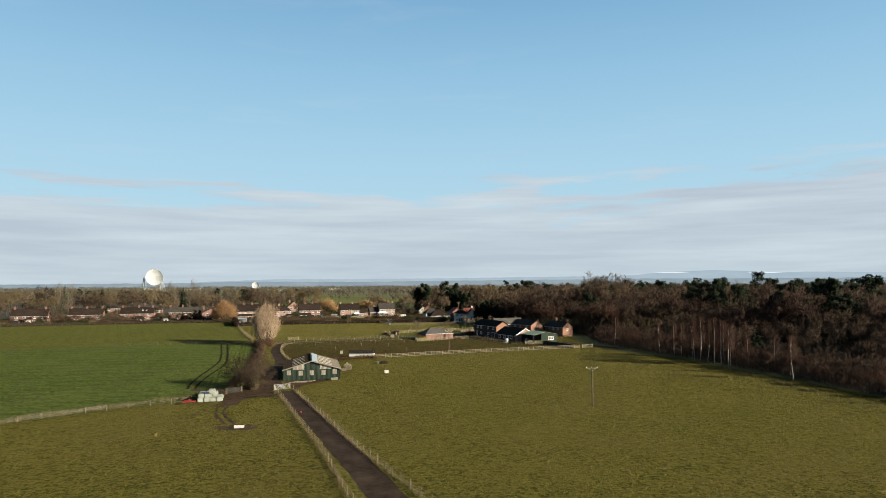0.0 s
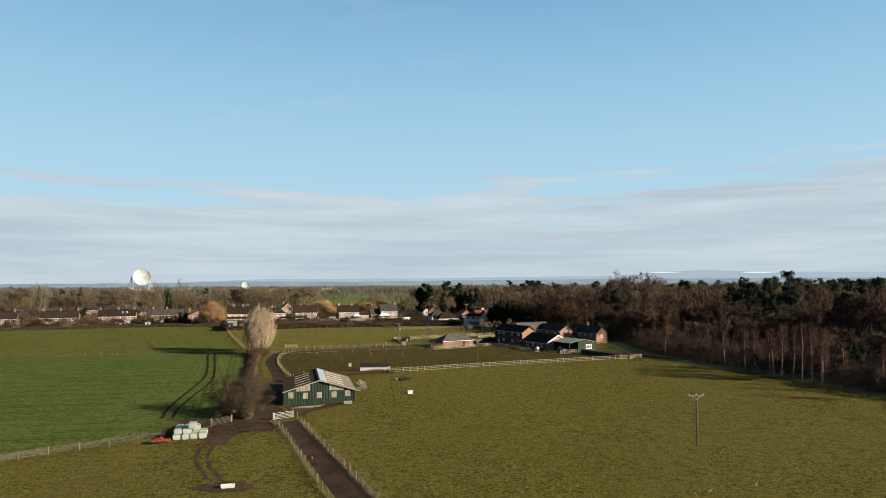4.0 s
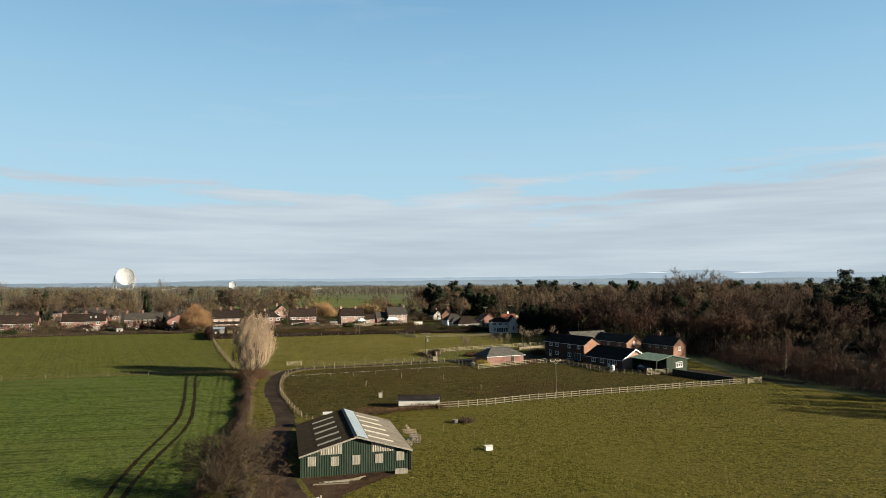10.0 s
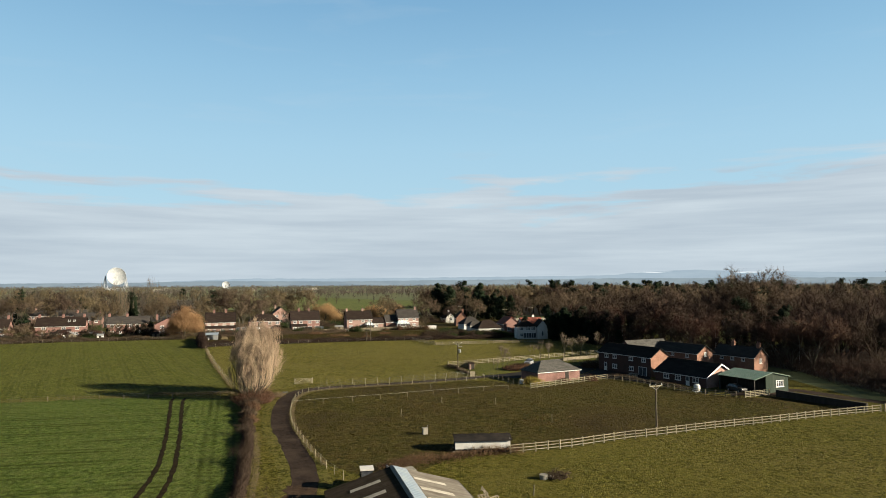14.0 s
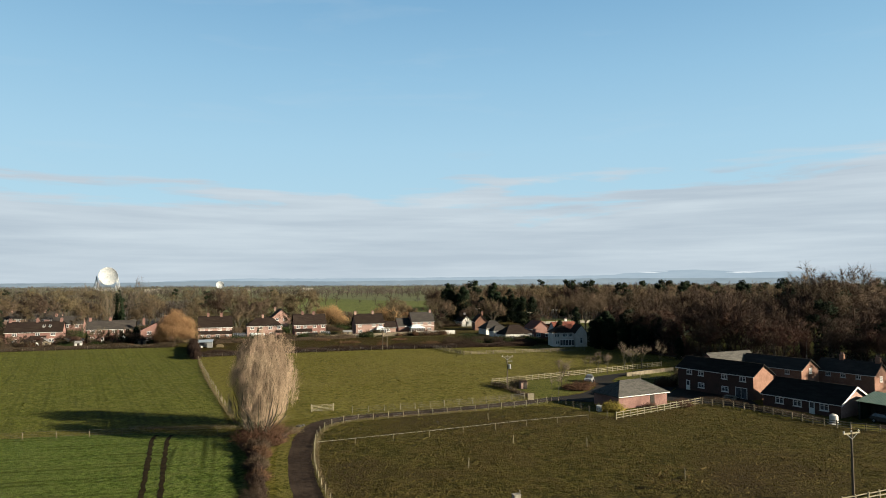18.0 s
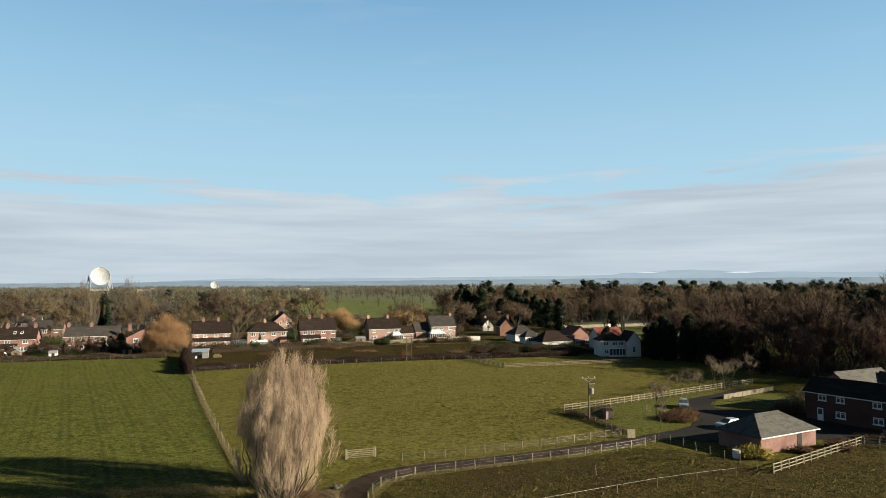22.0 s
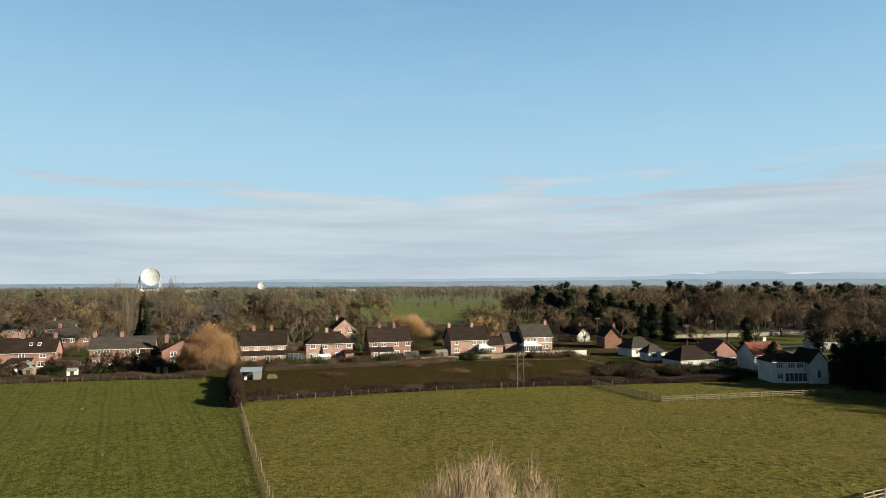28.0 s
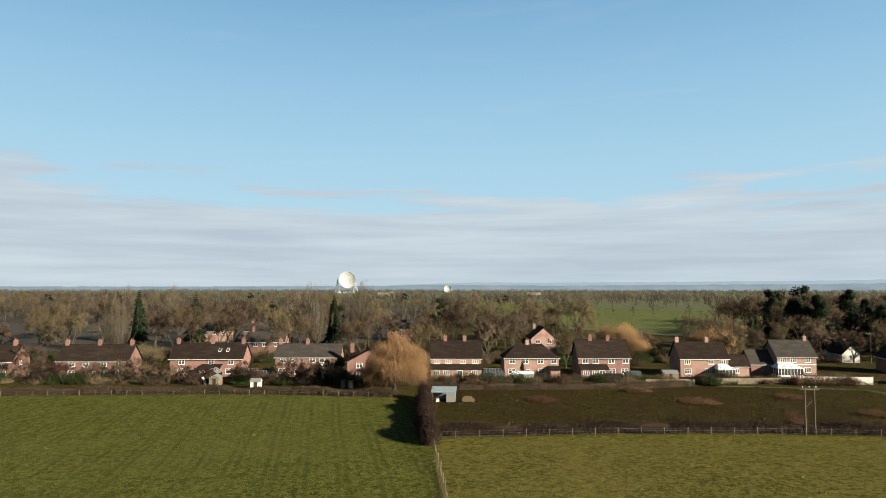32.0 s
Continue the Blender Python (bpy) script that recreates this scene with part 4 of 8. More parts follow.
patch("drive", [(-9.4, 229.6), (-8.8, 230.8), (-2.8, 233.9), (0.4, 236.6), (2.2, 239.3), (4.3, 242.6), (5.4, 245.8), (6.0, 251.2), (6.8, 257.4), (10.4, 260.6), (15.6, 264.0), (24.4, 271.4), (27.0, 271.2), (17.9, 262.7), (12.6, 256.4), (10.6, 252.6), (10.4, 250.4), (13.0, 249.4), (19, 247.5), (21, 242), (13.5, 229.5), (-0.8, 226.6)], M["tarmac"], 0.09, "dark tarmac drive widening into the farmyard", "drive")
# dark sheet for the shaded part of the yard, shade included in its colour
patch("yard_floor", [(13, 228), (21, 241.4), (21.4, 247), (29, 246), (30, 228), (27, 215), (22, 224.5)], M["tarmac"], 0.06, "shaded tarmac yard beside the brick barn house", "yard")
ribbon("lane", [(38, 203.4), (46, 203), (52.5, 207.6), (56.5, 201), (61, 194), (70, 184)], 3.4, M["track"], 0.07, "stony lane leading into the wood", "lane", 0.2)
ribbon("path", [(104, 470), (60, 452), (24, 452), (-20, 420)], 2.0, M["track"], 0.08, "pale path through the parkland", "path", 0.2)


def far_hills(name, profile, dist, mat, label, base=-30.0):
    """A ridge seen against the sky: heights (metres above eye level) by bearing in degrees."""
    b = Build()
    rng = random.Random(3)
    for i, (az, hh) in enumerate(profile):
        a = radians(az)
        x, y = math.sin(a) * dist, math.cos(a) * dist
        b.v += [(x, y, base), (x * 1.01, y * 1.01, 23 + hh)]
        if i:
            b.f.append((2 * i - 2, 2 * i, 2 * i + 1, 2 * i - 1))
    solo(name, b, mat, label, "hills", kind="structure")


def profile(knots, step, rough, seed):
    out = []
    az = knots[0][0]
    while az <= knots[-1][0]:
        for (a0, h0), (a1, h1) in zip(knots, knots[1:]):
            if a0 <= az <= a1:
                s = smooth((az - a0) / (a1 - a0))
                out.append((az, h0 + (h1 - h0) * s + rough * noise.noise((az * 1.3, seed, 0)) + rough * 0.5 * noise.noise((az * 4.1, seed, 2))))
                break
        az += step
    return out


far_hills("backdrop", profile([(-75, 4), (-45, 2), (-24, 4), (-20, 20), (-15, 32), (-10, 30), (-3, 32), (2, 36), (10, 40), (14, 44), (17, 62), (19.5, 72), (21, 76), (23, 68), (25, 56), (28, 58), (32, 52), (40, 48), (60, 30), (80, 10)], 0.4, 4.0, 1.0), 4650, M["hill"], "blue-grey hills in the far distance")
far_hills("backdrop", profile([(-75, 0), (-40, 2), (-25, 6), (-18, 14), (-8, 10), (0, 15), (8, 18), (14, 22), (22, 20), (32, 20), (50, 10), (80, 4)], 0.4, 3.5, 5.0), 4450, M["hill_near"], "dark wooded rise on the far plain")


def snow_streak(az0, az1, h0, thick):
    b = Build()
    n = 10
    for i in range(n + 1):
        s = i / n
        a = radians(az0 + (az1 - az0) * s)
        x, y = math.sin(a) * 4600, math.cos(a) * 4600
        t = thick * math.sin(math.pi * s) + 0.4
        zz = 23 + h0 + 3 * noise.noise((s * 4, az0, 0))
        b.v += [(x, y, zz - t), (x, y, zz)]
        if i:
            b.f.append((2 * i - 2, 2 * i, 2 * i + 1, 2 * i - 1))
    solo("backdrop", b, M["snow"], "pale snow patches along the far hilltop", "hills", kind="structure")


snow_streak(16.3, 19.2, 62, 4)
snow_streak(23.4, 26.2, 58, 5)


# ---- far woods and hedgerow trees ----
RNG = np.random.default_rng(11)
def far_tree(seed, h, limbs, twigs, r):
    """A small leafless tree for the distance: a stem, limbs and a dome of coarse twigs."""
    rng = np.random.default_rng(seed)
    a = np.array([[0.0, 0, -0.3]])
    fork = np.array([[0.0, 0, h * 0.3]])
    az = np.arange(limbs) * 2.4 + rng.normal(0, 0.3, limbs)
    el = rng.uniform(0.25, 1.5, limbs)
    out = np.stack([np.cos(az) * np.cos(el) * 0.62, np.sin(az) * np.cos(el) * 0.62, np.sin(el) * 0.68 + 0.05], 1) * h * rng.uniform(0.65, 0.95, (limbs, 1))
    p, q = np.repeat(fork, limbs, 0), fork + out
    parts = [prisms(a, fork, np.array([h * 0.03]), np.array([h * 0.022]), rng, 4), cones(p, q, h * 0.014, rng)]
    k = rng.integers(0, limbs, twigs)
    st = p[k] + (q - p)[k] * rng.uniform(0.35, 1.0, (twigs, 1))
    d = unit(unit(out[k]) * 0.7 + rng.normal(0, 0.6, (twigs, 3)) + [0, 0, 0.15])
    parts.append(cones(st, st + d * h * rng.uniform(0.12, 0.3, (twigs, 1)), r, rng))
    return joined(parts)


far_kinds = [far_tree(40 + s, 11, 9, 54, 0.16) for s in range(6)] + [far_tree(140 + s, 11, 6, 16, 0.42) for s in range(6)]


def in_far_meadow(x, y):
    return -0.24 * (y - 200) - 110 < x < 30 and 520 < y < 1130


places = []
for _ in range(3000):
    y = 520 + 900 * RNG.uniform() ** 1.2
    x = RNG.uniform(-1.25, 0.85) * y
    if in_far_meadow(x, y) or noise.noise((x * 0.007, y * 0.010, 5.0)) < -0.32:
        continue
    places.append((x, y, RNG.uniform(0.7, 1.3), RNG.integers(0, 6)))
for row in (770, 985, 1100):
    for x in np.arange(-330, 80, 15):
        if RNG.uniform() < 0.75:
            places.append((x + RNG.uniform(-6, 6), row + x * -0.06 + RNG.uniform(-4, 4), RNG.uniform(0.45, 1.15), RNG.integers(0, 6)))
solo("far_trees", array_mesh("far_trees", scatter(far_kinds, places, RNG), M["far_tree"]), None, "leafless hedgerow trees and woods across the plain", "trees", kind="stuff")
places = []
for _ in range(7000):
    y = 1150 + 3300 * RNG.uniform() ** 1.1
    x = RNG.uniform(-1.3, 0.9) * y
    if noise.noise((x * 0.0022, y * 0.008, 3)) < -0.3:
        continue
    places.append((x, y, RNG.uniform(0.8, 1.4), RNG.integers(6, 12)))
solo("far_trees", array_mesh("far_trees", scatter(far_kinds, places, RNG), M["haze_wood"]), None, "leafless woods and tree belts near the horizon, their colour greyed for haze", "trees", kind="stuff")

# ---- the wood along the east side ----
WOOD_EDGE = [(40, 122), (60, 116), (85, 109), (102, 104), (112, 101), (125, 98), (140, 91), (160, 83), (177, 73), (195, 66), (215, 67), (235, 68), (252, 62), (268, 52), (285, 44), (305, 37), (330, 33), (350, 34), (372, 66), (400, 118), (470, 140), (492, 60), (505, -30), (680, -45)]


def edge_x(y):
    for (y0, x0), (y1, x1) in zip(WOOD_EDGE, WOOD_EDGE[1:]):
        if y0 <= y <= y1:
            return x0 + (x1 - x0) * (y - y0) / (y1 - y0)
    return 1e9


wood_kinds = [joined(list(bare_tree(60 + s, 19 + (s % 3), 3, (5, 4, 3), 0.85, 0.12, 5, 2.2, 0.085, 0, 0.16))) for s in range(6)]
pine_kinds = [conifer(80 + s, 18, 6.5, 11, 7)[1] for s in range(2)] + [scots_pine(84 + s, 20, 9)[1] for s in range(2)]
bare_places, pine_places, olive_places = [], [], []
y = 44.0
while y < 680:
    x0 = edge_x(y)
    gap = 7.6 if y < 360 else 10.5
    x = x0 + 13
    while x < 330 + (y - 300) * 0.5:
        px, py = x + RNG.uniform(-3.4, 3.4), y + RNG.uniform(-3.4, 3.4)
        fade = RNG.uniform()
        deep = px - x0
        rise = (0.22 if py < 232 else 0.66) + (0.76 if py < 232 else 0.40) * min(1.0, deep / 60) if py < 285 and not (173 < py < 193 and deep > 40) else 1.05
        ever = noise.noise((px * 0.022, py * 0.022, 8.0)) > (0.10 if px > 115 else 0.26)
        loose = py > 372
        if 288 < py < 372 and px < 190 and fade < 0.66:
            x += gap
            continue
        if loose and noise.noise((px * 0.03, py * 0.03, 2.0)) < -0.16 - 0.002 * max(0.0, px):
            x += gap * 0.8
            continue
        if loose and not ever and fade < 0.55:
            olive_places.append((px, py, rise * RNG.uniform(0.55, 1.12), RNG.integers(0, 6)))
        elif ever and fade < (0.7 if loose else 0.8):
            pine_places.append((px, py, rise * RNG.uniform(0.75, 1.15), RNG.integers(0, 4)))
        else:
            bare_places.append((px, py, rise * RNG.uniform(0.72, 1.1), RNG.integers(0, 6)))
        x += gap * RNG.uniform(0.8, 1.3)
    y += gap
grey_places = []
for _ in range(210):
    y = 520 + 480 * RNG.uniform()
    x = -215 - RNG.uniform() * 560
    if noise.noise((x * 0.008, y * 0.011, 1)) > -0.12:
        grey_places.append((x, y, RNG.uniform(0.4, 0.95), RNG.integers(0, 6)))
        if RNG.uniform() < 0.12:
            pine_places.append((x + 6, y - 4, RNG.uniform(0.5, 0.85), RNG.integers(0, 4)))
solo("woodland", array_mesh("woodland", scatter(wood_kinds, grey_places, RNG), M["twig_grey"]), None, "leafless grey-green trees beyond the village", "wood", kind="stuff")
solo("woodland", array_mesh("woodland", scatter(wood_kinds, olive_places, RNG), M["twig_grey"]), None, "leafless olive-brown woodland behind the bungalows", "wood", kind="stuff")
solo("woodland", array_mesh("woodland", scatter(wood_kinds, bare_places, RNG), M["twig_wood"]), None, "dense leafless brown woodland", "wood", kind="stuff")
solo("woodland", array_mesh("woodland", scatter(pine_kinds, pine_places, RNG), M["needle"]), None, "dark evergreen trees through the woodland", "wood", kind="stuff")
# undergrowth that closes the wood's edge
under = []
for y in np.arange(46, 352, 1.1):
    for _ in range(7):
        under.append((edge_x(y) + 7 + RNG.uniform(-4.5, 16), y + RNG.uniform(-1, 1)))
under = np.array(under)
n = len(under)
p = np.stack([under[:, 0], under[:, 1], np.array([gz(x, y) for x, y in under])], 1)
sticks = []
for _ in range(4):
    q = p + np.stack([RNG.normal(0, 0.9, n), RNG.normal(0, 0.9, n), RNG.uniform(1.0, 6.5, n)], 1)
    sticks.append(cones(p + RNG.normal(0, 0.6, p.shape) * [1, 1, 0.2], q, 0.07, RNG))
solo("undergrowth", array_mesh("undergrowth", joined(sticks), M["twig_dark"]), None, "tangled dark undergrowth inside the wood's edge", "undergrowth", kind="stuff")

edge_line = np.arange(44, 352, 0.012)
n = len(edge_line)
ex = np.array([edge_x(y) for y in np.arange(44, 352, 1.0)])
ex = np.interp(edge_line, np.arange(44, 352, 1.0), ex)
into = RNG.uniform(-1.5, 13.0, n)
clump = 0.55 + 0.45 * np.sin(edge_line * 0.83 + 1.4 * np.sin(edge_line * 0.31)) * np.sin(into * 0.5 + edge_line * 0.17)
tall_ = (2.2 + 0.42 * np.clip(into + 1.5, 0, 13)) * (0.55 + 0.6 * clump)
zz = RNG.uniform(0, 1, n) ** 0.8 * tall_
base_ = np.stack([ex + into, edge_line + RNG.normal(0, 0.5, n), np.interp(edge_line, np.arange(44, 352, 1.0), [gz(0, y) for y in np.arange(44, 352, 1.0)]) + zz * 0.8], 1)
way = unit(np.stack([RNG.normal(-0.15, 0.6, n), RNG.normal(0, 0.6, n), RNG.uniform(0.2, 1.3, n)], 1))
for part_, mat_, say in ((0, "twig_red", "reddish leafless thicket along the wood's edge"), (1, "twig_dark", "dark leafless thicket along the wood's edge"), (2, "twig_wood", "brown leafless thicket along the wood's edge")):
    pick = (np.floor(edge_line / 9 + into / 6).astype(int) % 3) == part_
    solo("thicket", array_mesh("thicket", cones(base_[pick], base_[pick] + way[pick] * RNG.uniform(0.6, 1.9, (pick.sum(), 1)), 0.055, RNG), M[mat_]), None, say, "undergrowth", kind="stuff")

# ---- single trees ----
T_OAK = [tree_kind(bare_tree(10 + s, 20, 5, (5, 3, 3, 3, 2), 0.85, 0.08, 7, 1.5, 0.05, 0, 0.2), M["bark"], M["twig"]) for s in range(3)]
T_WOOD = [tree_kind(bare_tree(20 + s, 17, 5, (4, 3, 3, 3, 2), 0.8, 0.15, 6, 1.5, 0.05, 0, 0.14), M["bark"], M["twig_red" if s == 1 else "twig_dark"]) for s in range(3)]
T_BIRCH = [tree_kind(birch_tree(30 + s, 14), M["birch"], M["twig_red"]) for s in range(4)]
T_GREY = [tree_kind(bare_tree(36 + s, 16, 5, (5, 3, 3, 3, 2), 0.78, 0.1, 7, 1.4, 0.05, 0, 0.16), M["bark"], M["twig_grey"]) for s in range(3)]
T_SMALL = [tree_kind(bare_tree(46 + s, 6, 4, (5, 3, 3, 3), 0.75, 0.15, 7, 0.7, 0.026, 0, 0.16), M["bark"], M["twig"]) for s in range(2)]
T_WHIP = [tree_kind(bare_tree(146 + s, 5.5, 3, (4, 3, 3), 0.6, 0.25, 5, 0.7, 0.016, 0, 0.25, 0.06), M["bark"], M["twig_pale"]) for s in range(3)]
T_SPRUCE = [tree_kind(conifer(50 + s, 18, 6.6, 26, 15), M["bark"], M["needle"]) for s in range(2)]
T_CYP = [tree_kind(cypress(150 + s, 20, 8.0), M["bark"], M["needle"]) for s in range(2)]
T_PINE = [tree_kind(scots_pine(54 + s, 22, 10), M["pine_bark"], M["needle"]) for s in range(2)]

R = random.Random(5)
# wood's edge: birches in front, darker trees behind
y = 48.0
i = 0
while y < 350:
    x = edge_x(y)
    birchy = 118 < y < 172
    for row in range(2):
        px, py = x + 2 + row * 6 + R.uniform(-1.6, 1.6), y + R.uniform(-1.6, 1.6)
        if R.random() < (0.12 if birchy else 0.04):
            plant(T_BIRCH[i % 4], px, py, "slender birch with a white stem at the wood's edge", R.uniform(0, 6.28), R.uniform(0.6, 0.85), group="wood edge trees")
        elif 286 < y < 345 and row == 0 and i % 3:
            plant(T_CYP[i % 2], px - 2, py, "dark evergreen at the wood's edge", R.uniform(0, 6.28), R.uniform(0.3, 0.55), group="wood edge trees")
        else:
            plant(T_WOOD[i % 3], px, py, "leafless brown tree at the wood's edge", R.uniform(0, 6.28), (R.uniform(0.22, 0.38) if y < 228 else R.uniform(0.6, 0.9)), group="wood edge trees")
        i += 1
    y += 3.2 if birchy else 5.4
for x, y, s in ((82.0, 163.9, 0.8), (83.6, 157.6, 0.85), (85.0, 156.4, 0.95), (85.6, 152.3, 0.9), (86.4, 149.6, 1.0), (87.4, 147.6, 0.95), (89.6, 151.2, 0.9), (98.6, 132.5, 0.85), (95.6, 124.8, 0.8), (97.6, 138.3, 0.75), (84.0, 160.0, 0.8), (88.4, 145.4, 0.85), (80.6, 166.4, 0.75)):
    plant(T_BIRCH[int(y) % 4], x, y, "white-stemmed birch standing out from the wood", x, s, group="edge birches")
plant(T_OAK[0], 87, 295.7, "tall leafless oak standing over the wood", 0.4, 1.46)
plant(T_OAK[1], 94, 304, "tall leafless oak standing over the wood", 2.4, 1.4)
plant(T_OAK[2], 80, 291, "tall leafless oak standing over the wood", 1.1, 1.28)
plant(T_PINE[0], 210, 398, "broad dark pine standing over the wood", 0.0, 1.26)
plant(T_PINE[1], 232, 420, "broad dark pine standing over the wood", 1.0, 1.05)
for x, y, s in ((42, 410, 1.0), (60, 402, 0.95), (84, 398, 1.05), (52, 440, 0.9), (98, 440, 1.0), (30, 470, 0.8), (118, 452, 1.05), (76, 465, 0.9), (58, 378, 0.7), (70, 386, 1.0), (64, 420, 0.9), (40, 430, 0.8), (84, 424, 1.0), (104, 412, 0.9)):
    plant(T_OAK[int(x) % 3], x, y, "spreading leafless parkland oak", x, s, group="parkland oaks")
for x, y, s, k in ((-17.5, 446, 1.02, 0), (-9, 446, 1.12, 1), (-24, 456, 0.8, 0), (-32, 440, 0.95, 1), (2, 470, 0.9, 0), (17, 490, 1.0, 1), (28, 452, 0.8, 0), (24, 446, 0.72, 1), (52, 448, 1.05, 0), (60, 470, 0.9, 1), (70, 500, 1.1, 1), (96, 500, 1.2, 0), (44, 500, 1.0, 0), (36, 404, 0.55, 1), (62, 408, 0.8, 0), (48, 344, 0.4, 0), (58, 338, 0.45, 1)):
    if y > 430:
        x, y, s = -65 + (x + 65) * 1.35, 202 + (y - 202) * 1.35, s * 0.98
    plant(T_CYP[k], x, y, "dense dark evergreen behind the village", x, s, group="village conifers")

for x, y, s, k in ((-18.4, 485.2, 0.95, 0), (-14.2, 486.1, 0.8, 1), (-10.8, 482.1, 1.0, 1), (-0.9, 479.7, 0.72, 0), (4.3, 480.8, 0.8, 1), (8.1, 477.3, 0.85, 0), (11.4, 473.8, 0.72, 1), (15.2, 470.5, 0.8, 0), (17.4, 463.2, 0.7, 1), (18.2, 449.3, 0.75, 0), (21.7, 440.5, 0.75, 1)):
    plant(T_CYP[k], x, y, "dense dark evergreen behind the white cottage", x, s, group="cottage evergreens")
for x, y, s, k in ((25.4, 324, 0.5, 0), (28.4, 320, 0.5, 1), (32.4, 317, 0.52, 0), (25.6, 331, 0.62, 1), (27.6, 329, 0.75, 0), (16.2, 341, 0.6, 1), (35, 311, 0.6, 0)):
    plant(T_CYP[k], x, y, "dark evergreen beside the white house", x, s * 0.72, group="house evergreens")


for i, (x, y, s, k) in enumerate(((24.6, 323, 0.5, 0), (28.6, 321, 0.58, 1), (33.2, 318.6, 0.62, 0), (38.2, 317.2, 0.56, 1), (42.4, 315, 0.6, 0), (46.4, 312.6, 0.52, 1), (36.0, 324, 0.66, 0), (30.0, 330, 0.62, 1), (44, 322, 0.6, 0))):
    plant(T_CYP[k], x, y, "broad dark evergreen beside the white house", i * 1.3, s, group="house evergreens")

# ---- grass tufts standing in the pastures ----
def inside(x, y, poly):
    """Which points lie inside an outline."""
    hit = np.zeros(len(x), bool)
    for (x0, y0), (x1, y1) in zip(poly, poly[1:] + poly[:1]):
        cross = ((y0 > y) != (y1 > y)) & (x < (x1 - x0) * (y - y0) / (y1 - y0 + 1e-9) + x0)
        hit ^= cross
    return hit


def tufts(outline, per_m2, high, wide, mat, label, seed, blades=2):
    """Clumps of grass scattered over a field, thicker here and thinner there."""
    rng = np.random.default_rng(seed)
    xs, ys = [p[0] for p in outline], [p[1] for p in outline]
    n = int((max(xs) - min(xs)) * (max(ys) - min(ys)) * per_m2)
    x, y = rng.uniform(min(xs), max(xs), n), rng.uniform(min(ys), max(ys), n)
    keep = inside(x, y, outline)
    patchy = np.sin(x * 0.21 + 1.7 * np.sin(y * 0.13)) * np.sin(y * 0.17 + 1.3 * np.sin(x * 0.11))
    keep &= rng.uniform(-2.2, 1.0, n) < patchy + 0.3
    x, y = x[keep], y[keep]
    s = np.clip((y - 95) / 100, 0, 1)
    p = np.stack([x, y, -1.0 + 2.1 * s * s * (3 - 2 * s)], 1)
    size = rng.lognormal(0, 0.35, (len(x), 1))
    out = []
    for _ in range(blades):
        q = p + np.concatenate([rng.normal(0, wide * 0.9, (len(x), 2)), rng.uniform(0.5, 1.2, (len(x), 1)) * high], 1) * size
        out.append(cones(p + rng.normal(0, wide * 0.4, p.shape) * [1, 1, 0], q, wide * 0.55 * size[:, 0], rng))
    solo("grass", array_mesh("grass", joined(out), M[mat]), None, label, "grass", kind="stuff")


tufts([(14, 40), (60, -10), (112, 40), (101, 100), (90, 132), (78, 155), (66, 172), (54, 183), (13, 170), (-8, 161), (-12, 150), (-12, 128), (-19, 114), (-7, 83), (2, 63)], 13.0, 0.085, 0.085, "tuft", "tufted winter grass of the pasture", 501, 1)
tufts([(-62, 74), (-41, 97), (-34, 92), (-28, 92), (-25, 104), (-22, 104), (-12, 80), (-3, 58), (4, 38), (30, -20), (-110, -20), (-150, -16)], 12.0, 0.085, 0.085, "tuft", "tufted winter grass of the near pasture", 502, 1)
tufts([(-33, 159), (-38, 168), (-42, 179), (-45, 190), (-46, 203), (-43, 210), (-22, 218.6), (-12, 222.5), (0, 213), (20, 225), (26, 213), (38, 199), (53, 187), (33, 178.4), (1, 166.6), (-9, 163), (-18, 163)], 14.0, 0.13, 0.10, "tuft_dry", "rough dry tussocks of the paddock", 503, 1)
tufts([(-62, 214), (-48, 219), (-22, 228), (-14, 243), (-20, 252), (8, 266), (30, 280), (28, 300), (30, 318), (-20, 305), (-31, 328), (-48, 322), (-72, 314), (-97, 303), (-94, 290)], 11.0, 0.09, 0.095, "tuft_meadow", "tufted grass of the far pasture", 504, 1)
tufts([(-63, 211), (-96, 293), (-118, 336), (-198, 312), (-260, 290), (-230, 160), (-112, 201)], 5.0, 0.07, 0.10, "tuft_green", "short tufts of the grass field", 505, 1)
tufts([(-101, 311), (-48, 329), (4, 338), (-20, 382), (-58, 373), (-108, 350)], 7.0, 0.16, 0.13, "tuft_weed", "coarse dead weeds of the plot", 506, 1)

# ---- builders of things ----
MESHES = {}


def kept(key, make):
    if key not in MESHES:
        MESHES[key] = make()
    return MESHES[key]


